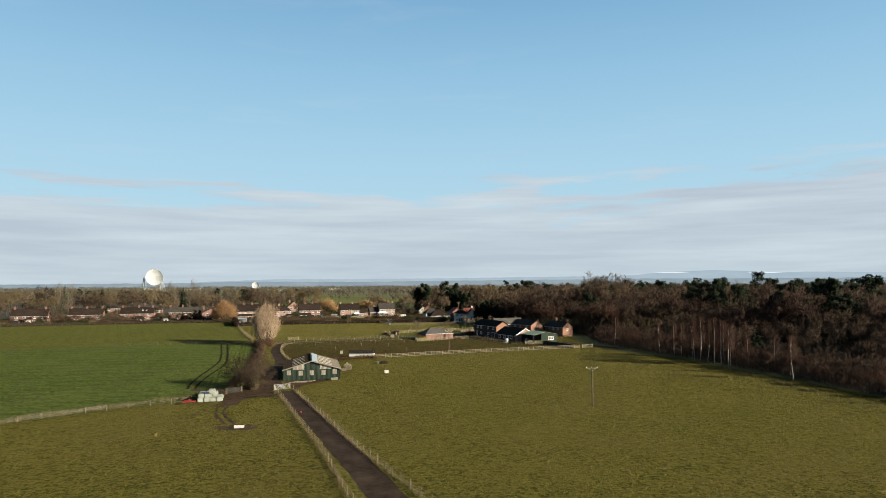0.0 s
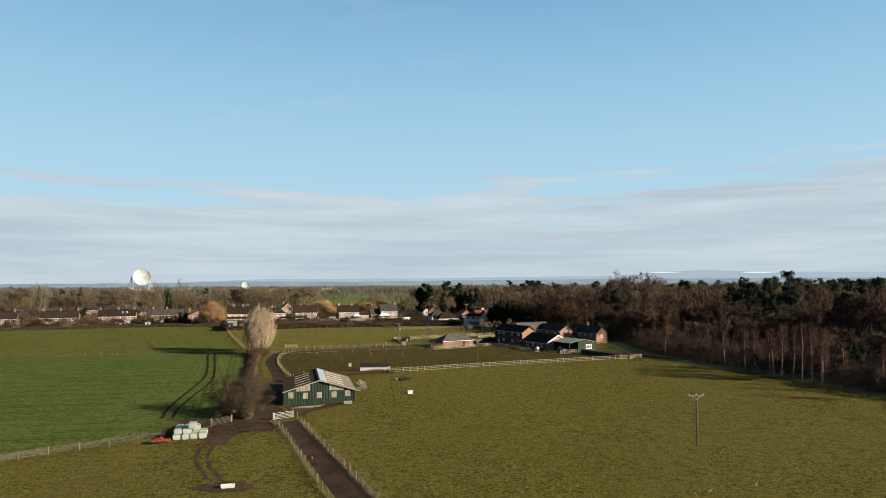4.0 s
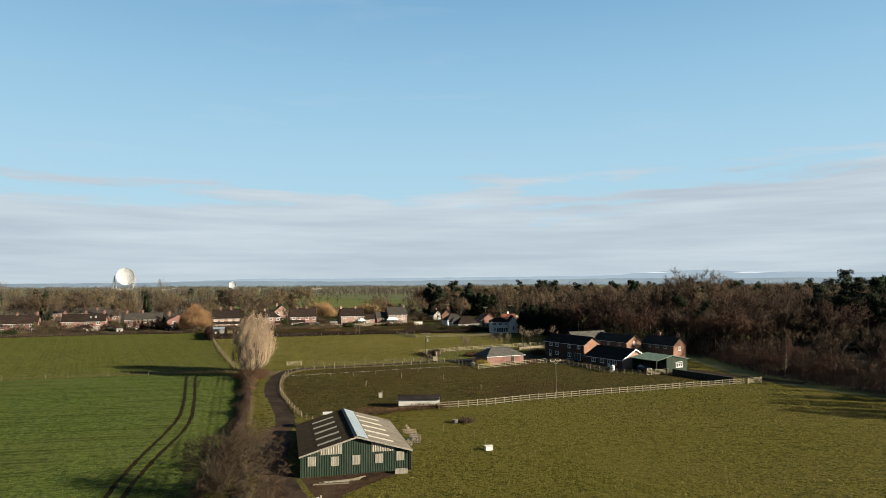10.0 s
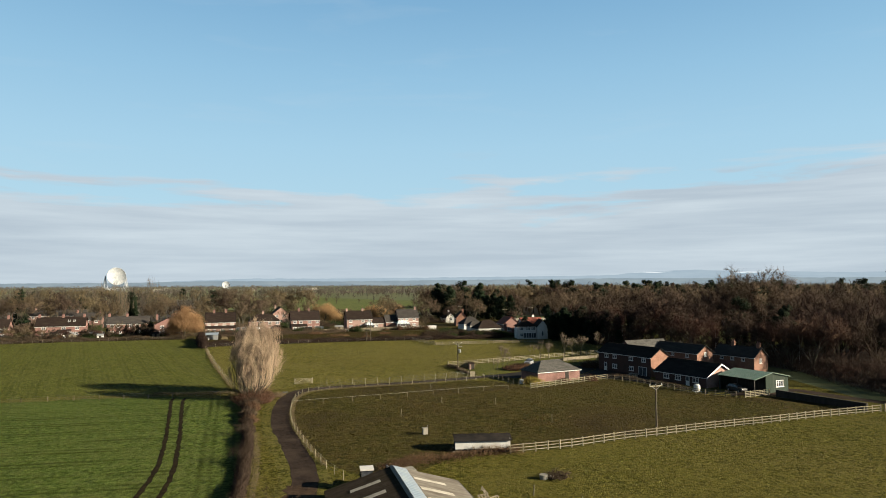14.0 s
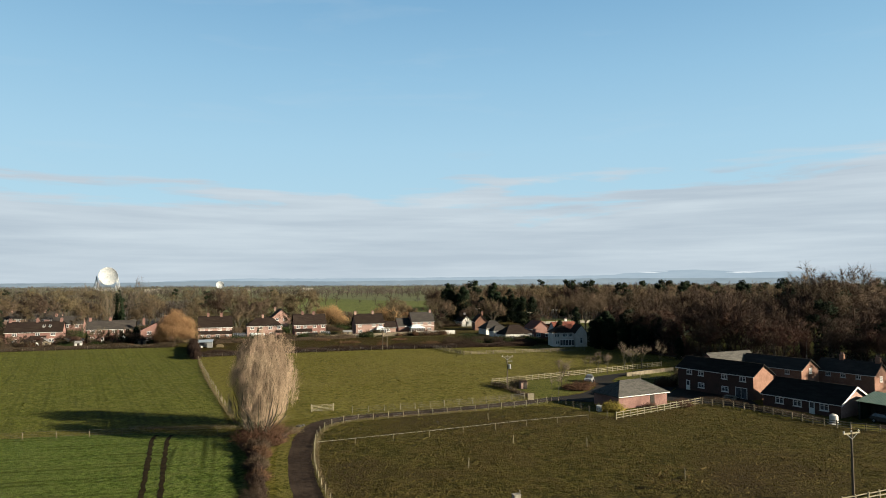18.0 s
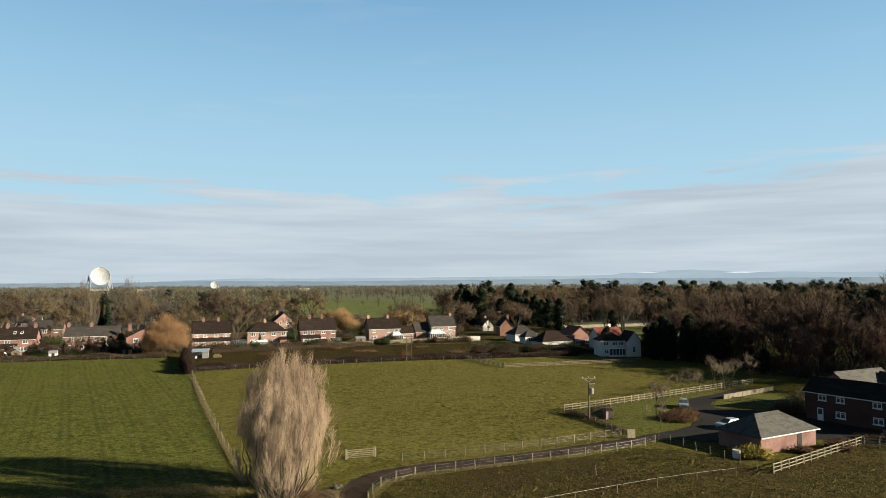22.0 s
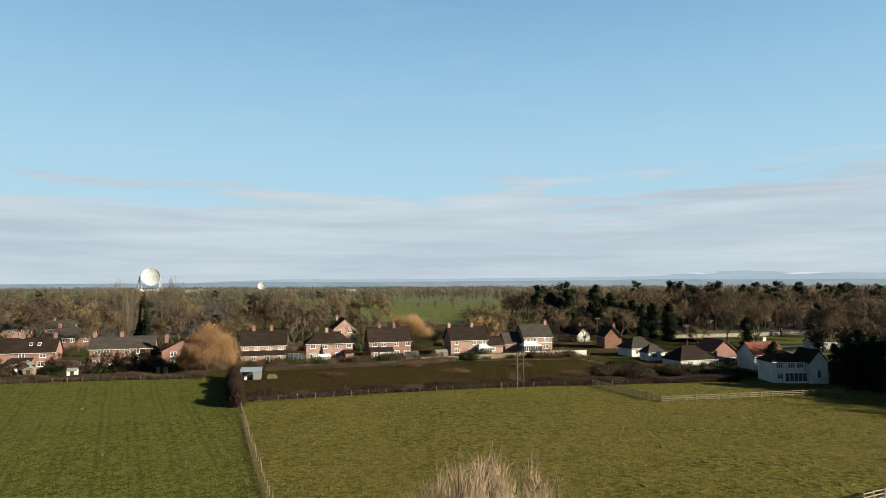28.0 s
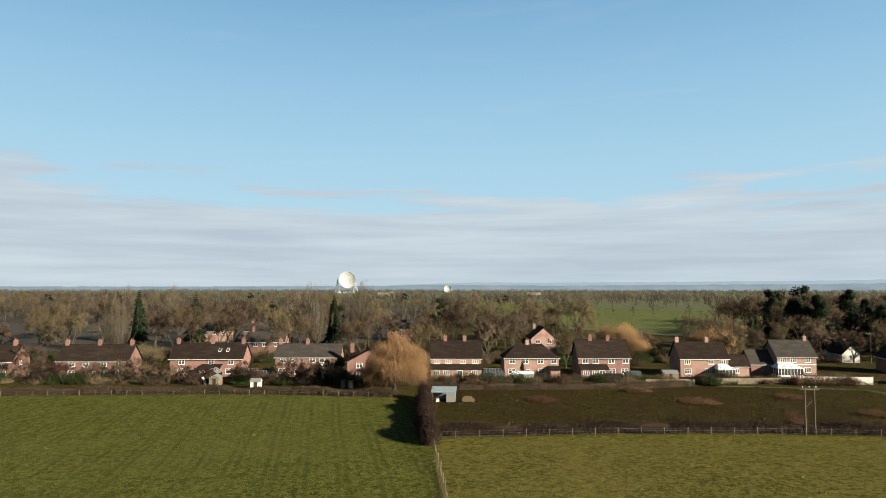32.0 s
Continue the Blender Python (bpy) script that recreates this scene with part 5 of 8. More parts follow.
def window_frame(wd, ht, cols):
    """One connected lattice of frame, mullions and transom."""
    t = 0.12
    xs, zs = [], [0, t, ht * 0.66, ht * 0.66 + 0.05, ht - t, ht]
    for i in range(cols + 1):
        x = (wd - t) * i / cols
        xs += [x, x + t]
    b = Build()
    nx, nz = len(xs), len(zs)
    for y in (-0.06, 0.02):
        b.v += [(x, y, z) for z in zs for x in xs]
    back = nx * nz
    solid = lambda i, k: 0 <= i < nx - 1 and 0 <= k < nz - 1 and (i % 2 == 0 or k % 2 == 0)
    for k in range(nz - 1):
        for i in range(nx - 1):
            if not solid(i, k):
                continue
            p = [k * nx + i, k * nx + i + 1, (k + 1) * nx + i + 1, (k + 1) * nx + i]
            b.f += [tuple(p), tuple(q + back for q in p[::-1])]
            for (a, c), (di, dk) in (((0, 1), (0, -1)), ((1, 2), (1, 0)), ((2, 3), (0, 1)), ((3, 0), (-1, 0))):
                if not solid(i + di, k + dk):
                    b.f.append((p[c], p[a], p[a] + back, p[c] + back))
    return b


def window(parent, x, y, z, wd, ht, ang=0.0, cols=2, frame_mat="upvc"):
    """A framed window on a wall that faces the local -y, turned by ang."""
    key = (round(wd, 2), round(ht, 2), cols, frame_mat)
    me = kept(("wf",) + key, lambda: window_frame(wd, ht, cols).mesh("window", M[frame_mat]))
    ob = part("window", me, None, parent, "", pose(x, y, z, 0, 0, ang))
    pane = kept(("wp",) + key, lambda: Build().box(0.03, wd - 0.03, -0.02, 0.0, 0.03, ht - 0.03).mesh("pane", M["glass"]))
    part("pane", pane, None, ob)
    sill = kept(("ws", round(wd, 2), frame_mat), lambda: Build().box(-0.08, wd + 0.08, -0.14, 0.0, -0.09, -0.002).mesh("sill", M[frame_mat]))
    part("sill", sill, None, ob)
    return ob


def door(parent, x, y, z, wd, ht, ang=0.0, mat="upvc"):
    b = Build().box(0, wd, -0.05, 0.02, 0, ht).box(0.12, wd - 0.12, -0.065, -0.05, 0.12, ht * 0.42)
    ob = part("door", b, M[mat], parent, "", pose(x, y, z, 0, 0, ang))
    part("pane", Build().box(0.15, wd - 0.15, -0.062, -0.05, ht * 0.5, ht - 0.15), M["glass"], ob)
    return ob


def chimney(parent, x, y, z0, z1, wall, pots=2, wide=0.9):
    b = Build().box(-wide / 2, wide / 2, -0.28, 0.28, 0, z1 - z0).box(-wide / 2 - 0.06, wide / 2 + 0.06, -0.34, 0.34, z1 - z0 - 0.22, z1 - z0 - 0.08)
    ob = part("chimney", b, wall, parent, "", pose(x, y, z0))
    for i in range(pots):
        px = (i - (pots - 1) / 2) * 0.4
        part("chimney_pot", Build().tube((px, 0, z1 - z0), (px, 0, z1 - z0 + 0.4), 0.13, 0.1, 8), M["brick"], ob)
    return ob


def shell(parent, x0, x1, y0, y1, eave, ridge, wall, along="x", hip=False, z0=-0.4):
    """Walls of a house with gables, as one mesh."""
    b = Build()
    if hip:
        b.box(x0, x1, y0, y1, z0, eave)
    elif along == "x":
        ym = (y0 + y1) / 2
        vs = [(x0, y0, z0), (x1, y0, z0), (x1, y1, z0), (x0, y1, z0), (x0, y0, eave), (x1, y0, eave), (x1, y1, eave), (x0, y1, eave), (x0, ym, ridge), (x1, ym, ridge)]
        b.add(vs, ((0, 1, 5, 4), (2, 3, 7, 6), (1, 2, 6, 9, 5), (3, 0, 4, 8, 7), (4, 5, 9, 8), (6, 7, 8, 9), (3, 2, 1, 0)))
    else:
        xm = (x0 + x1) / 2
        vs = [(x0, y0, z0), (x1, y0, z0), (x1, y1, z0), (x0, y1, z0), (x0, y0, eave), (x1, y0, eave), (x1, y1, eave), (x0, y1, eave), (xm, y0, ridge), (xm, y1, ridge)]
        b.add(vs, ((0, 1, 5, 8, 4), (2, 3, 7, 9, 6), (1, 2, 6, 5), (3, 0, 4, 7), (4, 8, 9, 7), (5, 6, 9, 8), (3, 2, 1, 0)))
    return part("wall", b, wall, parent)


def roof(parent, x0, x1, y0, y1, eave, ridge, mat, along="x", hip=0.0, over=0.35, thick=0.16, name="roof", label=""):
    """Pitched roof with overhang; hip: how far the ridge stops short of the ends."""
    b = Build()
    e = 0.06
    if along == "x":
        ym = (y0 + y1) / 2
        k = (ridge - eave) / ((y1 - y0) / 2)
        lo, X0, X1, Y0, Y1 = eave - over * k + e, x0 - over, x1 + over, y0 - over, y1 + over
        hi = ridge + e
        if hip:
            a, c = (x0 + hip, ym, hi), (x1 - hip, ym, hi)
            b.slab([(X0, Y0, lo), (X1, Y0, lo), c, a], thick).slab([(X1, Y1, lo), (X0, Y1, lo), a, c], thick)
            b.slab([(X1, Y0, lo), (X1, Y1, lo), c], thick).slab([(X0, Y1, lo), (X0, Y0, lo), a], thick)
        else:
            a, c = (X0, ym, hi), (X1, ym, hi)
            b.slab([(X0, Y0, lo), (X1, Y0, lo), c, a], thick).slab([(X1, Y1, lo), (X0, Y1, lo), a, c], thick)
        rb = Build().beam((a[0], ym, hi + 0.02), (c[0], ym, hi + 0.02), 0.24, 0.12)
        gut = Build().beam((X0, Y0 - 0.05, lo - 0.1), (X1, Y0 - 0.05, lo - 0.1), 0.12, 0.12)
    else:
        xm = (x0 + x1) / 2
        k = (ridge - eave) / ((x1 - x0) / 2)
        lo, X0, X1, Y0, Y1 = eave - over * k + e, x0 - over, x1 + over, y0 - over, y1 + over
        hi = ridge + e
        a, c = (xm, Y0, hi), (xm, Y1, hi)
        b.slab([(X0, Y1, lo), (X0, Y0, lo), a, c], thick).slab([(X1, Y0, lo), (X1, Y1, lo), c, a], thick)
        rb = Build().beam((xm, Y0, hi + 0.02), (xm, Y1, hi + 0.02), 0.24, 0.12)
        gut = Build().beam((X0 - 0.05, Y0, lo - 0.1), (X0 - 0.05, Y1, lo - 0.1), 0.12, 0.12)
    ob = part(name, b, mat, parent, label)
    part("ridge_tile", rb, mat, ob)
    part("gutter", gut, M["upvc"], ob)
    return ob


def bargeboard(parent, x, y0, y1, eave, ridge, ang=0):
    """White boards along a gable that faces local +x."""
    ym = (y0 + y1) / 2
    for ya in (y0 - 0.35, y1 + 0.35):
        k = (ridge - eave) / ((y1 - y0) / 2)
        part("bargeboard", Build().beam((x, ya, eave - 0.35 * k - 0.02), (x, ym, ridge - 0.02), 0.06, 0.32), M["upvc"], parent)


def conservatory(parent, x, y, wd, dp, ht, peak):
    """A white-framed glass room against a wall."""
    ob = part("conservatory", Build().box(0, wd, -dp, 0, 0, 0.6), M["upvc"], parent, "white-framed glass conservatory", pose(x, y, 0))
    part("glazing", Build().box(0.06, wd - 0.06, -dp + 0.06, 0, 0.6, ht), M["glass"], ob)
    fr = Build()
    n = max(2, int(wd / 0.8))
    for i in range(n + 1):
        fr.box(wd * i / n - 0.05, wd * i / n + 0.05, -dp - 0.01, -dp + 0.09, 0.6, ht)
    for s in (0, wd):
        for j in range(3):
            fr.box(s - 0.05, s + 0.05, -dp * (j + 1) / 3, -dp * (j + 1) / 3 + 0.09, 0.6, ht)
    fr.box(-0.05, wd + 0.05, -dp - 0.05, -dp + 0.1, ht - 0.1, ht)
    part("window_frame", fr, M["upvc"], ob)
    rf = Build().slab([(-0.1, -dp - 0.1, ht), (wd + 0.1, -dp - 0.1, ht), (wd * 0.75, -0.05, peak), (wd * 0.25, -0.05, peak)], 0.06)
    rf.slab([(-0.1, 0, ht), (-0.1, -dp - 0.1, ht), (wd * 0.25, -0.05, peak)], 0.06).slab([(wd + 0.1, -dp - 0.1, ht), (wd + 0.1, 0, ht), (wd * 0.75, -0.05, peak)], 0.06)
    part("roof", rf, M["conservatory"], ob)
    return ob


def house(label, x, y, ang, wd, dp, eave, ridge, wall, tiles, along="x", hip=0.0, upper=(), lower=(), doors=(), stacks=(), side=(), group="village houses", name="house", category="house", cols=2, win=(1.55, 1.25)):
    """A house whose front-left corner stands at x, y; the front runs along ang. upper, lower: window places along the front."""
    ob = thing(name, label, category, stand(x, y, ang), group)
    shell(ob, 0, wd, 0, dp, eave, ridge, M[wall], along, bool(hip))
    roof(ob, 0, wd, 0, dp, eave, ridge, M[tiles], along, hip)
    for px in upper:
        window(ob, px, -0.02, eave - 0.35 - win[1], win[0], win[1], 0, cols)
    for px in lower:
        window(ob, px, -0.02, 0.85, win[0] * 1.15, win[1] * 1.05, 0, cols)
    for px in doors:
        door(ob, px, -0.02, 0, 0.95, 2.05)
    for py, pz in side:
        window(ob, wd + 0.02, py, pz, 0.9, 1.1, 90, 2)
    for px, py in stacks:
        zt = ridge - abs(py - dp / 2) * (ridge - eave) / (dp / 2) if along == "x" else ridge - 0.5
        chimney(ob, px, py, zt - 0.6, ridge + 1.1, M[wall])
    return ob


def lean_to(parent, x, y, wd, dp, ht, top, wall, tiles, windows_at=(), doors_at=()):
    b = Build().add([(0, -dp, -0.3), (wd, -dp, -0.3), (wd, 0, -0.3), (0, 0, -0.3), (0, -dp, ht), (wd, -dp, ht), (wd, 0, top), (0, 0, top)], ((3, 2, 1, 0), (4, 5, 6, 7), (0, 1, 5, 4), (1, 2, 6, 5), (2, 3, 7, 6), (3, 0, 4, 7)))
    ob = part("extension", b, M[wall], parent, "", pose(x, y, 0))
    part("roof", Build().slab([(-0.15, -dp - 0.3, ht + 0.0), (wd + 0.15, -dp - 0.3, ht + 0.0), (wd + 0.15, 0, top + 0.12), (-0.15, 0, top + 0.12)], 0.1), M[tiles], ob)
    for px in windows_at:
        part("window", window_frame(1.5, 1.15, 3), M["upvc"], ob, "", pose(px, -dp - 0.02, 0.85))
        part("pane", Build().box(px + 0.04, px + 1.46, -dp - 0.035, -dp - 0.01, 0.9, 1.95), M["glass"], ob)
    for px in doors_at:
        part("door", Build().box(px, px + 1.5, -dp - 0.05, -dp + 0.02, 0.0, 2.05), M["upvc"], ob)
        part("pane", Build().box(px + 0.12, px + 0.7, -dp - 0.07, -dp - 0.05, 0.15, 1.9).box(px + 0.8, px + 1.38, -dp - 0.07, -dp - 0.05, 0.15, 1.9), M["glass"], ob)
    return ob


def shed(x, y, ang, wd, dp, ht, peak, wall, tiles, label, name="shed", category="shed", open_front=False):
    ob = thing(name, label, category, stand(x, y, ang))
    if open_front:
        b = Build().box(0, 0.06, 0, dp, -0.1, ht).box(wd - 0.06, wd, 0, dp, -0.1, ht).box(0, wd, dp - 0.06, dp, -0.1, peak).box(wd * 0.62, wd, 0, 0.06, -0.1, ht)
        part("wall", b, M[wall], ob)
        part("roof", Build().slab([(-0.2, -0.25, ht + 0.02), (wd + 0.2, -0.25, ht + 0.02), (wd + 0.2, dp + 0.2, peak + 0.05), (-0.2, dp + 0.2, peak + 0.05)], 0.07), M[tiles], ob)
    else:
        shell(ob, 0, wd, 0, dp, ht, peak, M[wall], "y" if wd < dp else "x", z0=-0.1)
        b = Build()
        if wd < dp:
            b.slab([(-0.15, dp + 0.1, ht - 0.02), (-0.15, -0.1, ht - 0.02), (wd / 2, -0.1, peak + 0.06), (wd / 2, dp + 0.1, peak + 0.06)], 0.05)
            b.slab([(wd + 0.15, -0.1, ht - 0.02), (wd + 0.15, dp + 0.1, ht - 0.02), (wd / 2, dp + 0.1, peak + 0.06), (wd / 2, -0.1, peak + 0.06)], 0.05)
        else:
            b.slab([(-0.1, -0.15, ht - 0.02), (wd + 0.1, -0.15, ht - 0.02), (wd + 0.1, dp / 2, peak + 0.06), (-0.1, dp / 2, peak + 0.06)], 0.05)
            b.slab([(wd + 0.1, dp + 0.15, ht - 0.02), (-0.1, dp + 0.15, ht - 0.02), (-0.1, dp / 2, peak + 0.06), (wd + 0.1, dp / 2, peak + 0.06)], 0.05)
        part("roof", b, M[tiles], ob)
        part("door", Build().box(wd * 0.35, wd * 0.35 + 0.8, -0.04, 0.0, 0.0, min(ht - 0.1, 1.85)), M["dark_board"], ob)
    return ob


POST = Build().box(-0.06, 0.06, -0.06, 0.06, -0.3, 1.25)
RAIL = Build().box(0, 1, -0.022, 0.022, -0.055, 0.055)


def rail_fence(points, label, rails=3, high=1.2, gap=1.83, mat="wood_pale", close=False, group="rail fences"):
    """Post and rail fence along a line: every post and rail a part."""
    line = spline(points, gap) if len(points) > 2 else [(points[0][0] + (points[1][0] - points[0][0]) * i / k, points[0][1] + (points[1][1] - points[0][1]) * i / k) for k in [max(1, round(math.dist(*points) / gap))] for i in range(k + 1)]
    ob = thing("rail_fence", label, "fence", pose(0, 0, 0), group)
    pm = kept(("post", mat, high), lambda: Build().box(-0.065, 0.065, -0.065, 0.065, -0.3, high + 0.08).mesh("post", M[mat]))
    rm = kept(("rail", mat), lambda: RAIL.mesh("rail", M[mat]))
    rr = random.Random(int(points[0][0] * 10))
    for x, y in line:
        part("post", pm, None, ob, "", pose(x, y, gz(x, y), rr.uniform(-2, 2), rr.uniform(-2, 2), rr.uniform(0, 40)))
    for (x0, y0), (x1, y1) in zip(line, line[1:]):
        for k in range(rails):
            z = high * (k + 0.9) / rails - 0.04
            a, b = Vector((x0, y0, gz(x0, y0) + z + rr.uniform(-0.03, 0.03))), Vector((x1, y1, gz(x1, y1) + z + rr.uniform(-0.03, 0.03)))
            m = Matrix.Translation(a) @ (b - a).to_track_quat("X", "Z").to_matrix().to_4x4() @ Matrix.Diagonal(((b - a).length, 1, 1, 1))
            part("rail", rm, None, ob, "", m)
    return ob


def wire_fence(points, label, gap=3.0, high=1.15, mat="wood", wires=(0.35, 0.7, 1.05), wire_mat="wire", thick=0.005, lean=4.0, size=0.1, group="wire fences", straight=False):
    """Stakes with strands of wire."""
    if straight or len(points) == 2:
        line = []
        for (x0, y0), (x1, y1) in zip(points, points[1:]):
            k = max(1, round(math.hypot(x1 - x0, y1 - y0) / gap))
            line += [(x0 + (x1 - x0) * i / k, y0 + (y1 - y0) * i / k) for i in range(k)]
        line.append(points[-1])
    else:
        line = spline(points, gap)
    ob = thing("wire_fence", label, "fence", pose(0, 0, 0), group)
    rr = random.Random(int(points[0][1] * 10))
    pm = kept(("stake", mat, high, size), lambda: Build().tube((0, 0, -0.3), (0, 0, high + 0.08), size * 0.55, size * 0.5, 6).mesh("post", M[mat]))
    for x, y in line:
        part("post", pm, None, ob, "", pose(x, y, gz(x, y) - rr.uniform(0, 0.12), rr.uniform(-lean, lean), rr.uniform(-lean, lean), 0))
    for z in wires:
        b = Build()
        for i, (x, y) in enumerate(line):
            g_ = gz(x, y) + z
            b.v += [(x, y - thick, g_ - thick), (x, y + thick, g_ - thick), (x, y, g_ + thick)]
            if i:
                q = 3 * i
                b.f += [(q - 3, q, q + 1, q - 2), (q - 2, q + 1, q + 2, q - 1), (q - 1, q + 2, q, q - 3)]
        part("wire", b, M[wire_mat], ob)
    return ob


def gate(p0, p1, label, high=1.15, bars=5, mat="steel", posts="wood_pale"):
    """A barred field gate between two posts."""
    a, b = Vector((p0[0], p0[1], gz(*p0))), Vector((p1[0], p1[1], gz(*p1)))
    ln = (b - a).length
    ob = thing("gate", label, "gate", Matrix.Translation(a) @ pose(0, 0, 0, 0, 0, math.degrees(math.atan2(b.y - a.y, b.x - a.x))), "field gates")
    for x in (0, ln):
        part("gate_post", Build().box(x - 0.09, x + 0.09, -0.09, 0.09, -0.3, high + 0.16), M[posts], ob)
    for x in (0.16, ln - 0.24):
        part("stile", Build().box(x, x + 0.08, -0.03, 0.03, 0.12, high + 0.05), M[mat], ob)
    for k in range(bars):
        z = 0.2 + (high - 0.2) * k / (bars - 1)
        part("bar", Build().box(0.16, ln - 0.16, -0.025, 0.025, z - 0.035, z + 0.035), M[mat], ob)
    part("brace", Build().beam((0.2, 0.028, 0.2), (ln * 0.55, 0.028, high), 0.03, 0.06), M[mat], ob)
    return ob


def power_pole(x, y, high, ang, label, transformer=False, twin=False):
    ob = thing("power_pole", label, "pole", stand(x, y, ang), "power poles")
    if twin:
        for s in (-0.75, 0.75):
            part("pole", Build().tube((s, 0, -0.5), (s, 0, high), 0.15, 0.11, 10), M["pole"], ob)
        part("crossarm", Build().box(-1.5, 1.5, -0.07, 0.07, high - 0.5, high - 0.3), M["pole"], ob)
        part("brace", Build().beam((-0.75, 0.1, high * 0.55), (0.75, 0.1, high * 0.75), 0.08), M["pole"], ob)
    else:
        part("pole", Build().tube((0, 0, -0.5), (0, 0, high), 0.15, 0.1, 10), M["pole"], ob)
        part("crossarm", Build().box(-1.15, 1.15, -0.06, 0.06, high - 0.25, high - 0.1), M["wood_pale"], ob)
        for s in (-1, 1):
            part("brace", Build().beam((s * 0.75, -0.08, high - 0.2), (0, -0.1, high - 0.75), 0.05), M["steel"], ob)
    for px in (-1.05, 0, 1.05):
        part("insulator", Build().tube((px, 0, high - 0.12), (px, 0, high + 0.12), 0.06, 0.05, 8).tube((px, 0, high + 0.0), (px, 0, high + 0.05), 0.1, 0.1, 8), M["paint_white"], ob)
    if transformer:
        part("transformer", Build().tube((0.45, -0.1, high - 2.6), (0.45, -0.1, high - 1.7), 0.3, 0.3, 12).box(0.1, 0.5, -0.05, 0.05, high - 2.3, high - 2.2), M["steel"], ob, "grey pole transformer")
        part("switch_arm", Build().box(0.1, 1.1, -0.04, 0.04, high - 1.1, high - 1.0), M["steel"], ob)
    return ob


def car(x, y, ang, paint, label):
    """A hatchback: shaped body, glasshouse, wheels, lamps."""
    ob = thing("car", label, "car", stand(x, y, ang, 0.09), "parked cars")
    sec = [(-2.05, 0.45, 0.62), (-1.95, 0.32, 0.86), (-1.0, 0.28, 0.95), (-0.1, 0.28, 0.97), (1.7, 0.3, 0.98), (2.0, 0.38, 0.9), (2.08, 0.5, 0.7)]
    b = Build()
    for px, z0, z1 in sec:
        hw = 0.84 - 0.05 * abs(px) ** 2 * 0.25
        b.v += [(px, -hw, z0), (px, -hw * 0.97, z1), (px, hw * 0.97, z1), (px, hw, z0)]
    for i in range(len(sec) - 1):
        k = 4 * i
        b.f += [(k, k + 4, k + 5, k + 1), (k + 1, k + 5, k + 6, k + 2), (k + 2, k + 6, k + 7, k + 3), (k + 3, k + 7, k + 4, k)]
    b.f += [(0, 1, 2, 3), tuple(4 * (len(sec) - 1) + j for j in (3, 2, 1, 0))]
    part("body", b, M[paint], ob)
    cab = Build().add([(-1.0, -0.76, 0.94), (1.85, -0.76, 0.96), (1.85, 0.76, 0.96), (-1.0, 0.76, 0.94), (-0.25, -0.6, 1.42), (1.35, -0.6, 1.42), (1.35, 0.6, 1.42), (-0.25, 0.6, 1.42)], ((0, 1, 5, 4), (1, 2, 6, 5), (2, 3, 7, 6), (3, 0, 4, 7), (4, 5, 6, 7)))
    part("glasshouse", cab, M["glass"], ob)
    part("roof", Build().box(-0.22, 1.32, -0.58, 0.58, 1.42, 1.46), M[paint], ob)
    for px in (-1.3, 1.3):
        for s in (-0.82, 0.82):
            wh = part("wheel", Build().tube((px, s - 0.1, 0.31), (px, s + 0.1, 0.31), 0.31, 0.31, 16), M["rubber"], ob)
            part("rim", Build().tube((px, s - 0.11, 0.31), (px, s + 0.11, 0.31), 0.19, 0.19, 10), M["steel"], wh)
    for s in (-0.6, 0.6):
        part("headlight", Build().box(-2.06, -1.95, s - 0.15, s + 0.15, 0.66, 0.8), M["paint_white"], ob)
        part("tail_light", Build().box(2.0, 2.07, s - 0.14, s + 0.14, 0.72, 0.9), M["red_paint"], ob)
    return ob


def bush(x, y, wide, high, mat, label, seed, n=260, size=0.6, r=0.03, name="bush"):
    rng = np.random.default_rng(seed)
    az, rr = rng.uniform(0, 6.28, n), np.sqrt(rng.uniform(0, 1, n))
    p = np.stack([np.cos(az) * rr * wide * 0.42, np.sin(az) * rr * wide * 0.42, np.zeros(n)], 1)
    out = []
    lean = p * rng.uniform(0.2, 0.9, (n, 1)) + rng.normal(0, 0.15 * wide, (n, 3)) * [0.4, 0.4, 0]
    top = p + lean + np.stack([np.zeros(n), np.zeros(n), high * (1 - 0.55 * rr ** 2) * rng.uniform(0.45, 1.0, n)], 1)
    out.append(cones(p, top, r * 1.3, rng))
    for _ in range(3):
        s = rng.uniform(0.3, 1, (n, 1))
        q = p + (top - p) * s
        d = unit(rng.normal(0, 0.6, (n, 3)) + [0, 0, 0.5])
        out.append(cones(q, q + d * size * rng.uniform(0.5, 1.4, (n, 1)), r, rng))
    return solo(name, array_mesh(name, joined(out), M[mat]), None, label, "bush", stand(x, y, 0))


def hedge(points, width, high, per_m, mat, label, seed, size=0.5, r=0.03, name="hedge", core=False):
    rng = np.random.default_rng(seed)
    return solo(name, array_mesh(name, hedge_arrays(points, width, high, per_m, rng, size, r, core), M[mat]), None, label, "hedge")

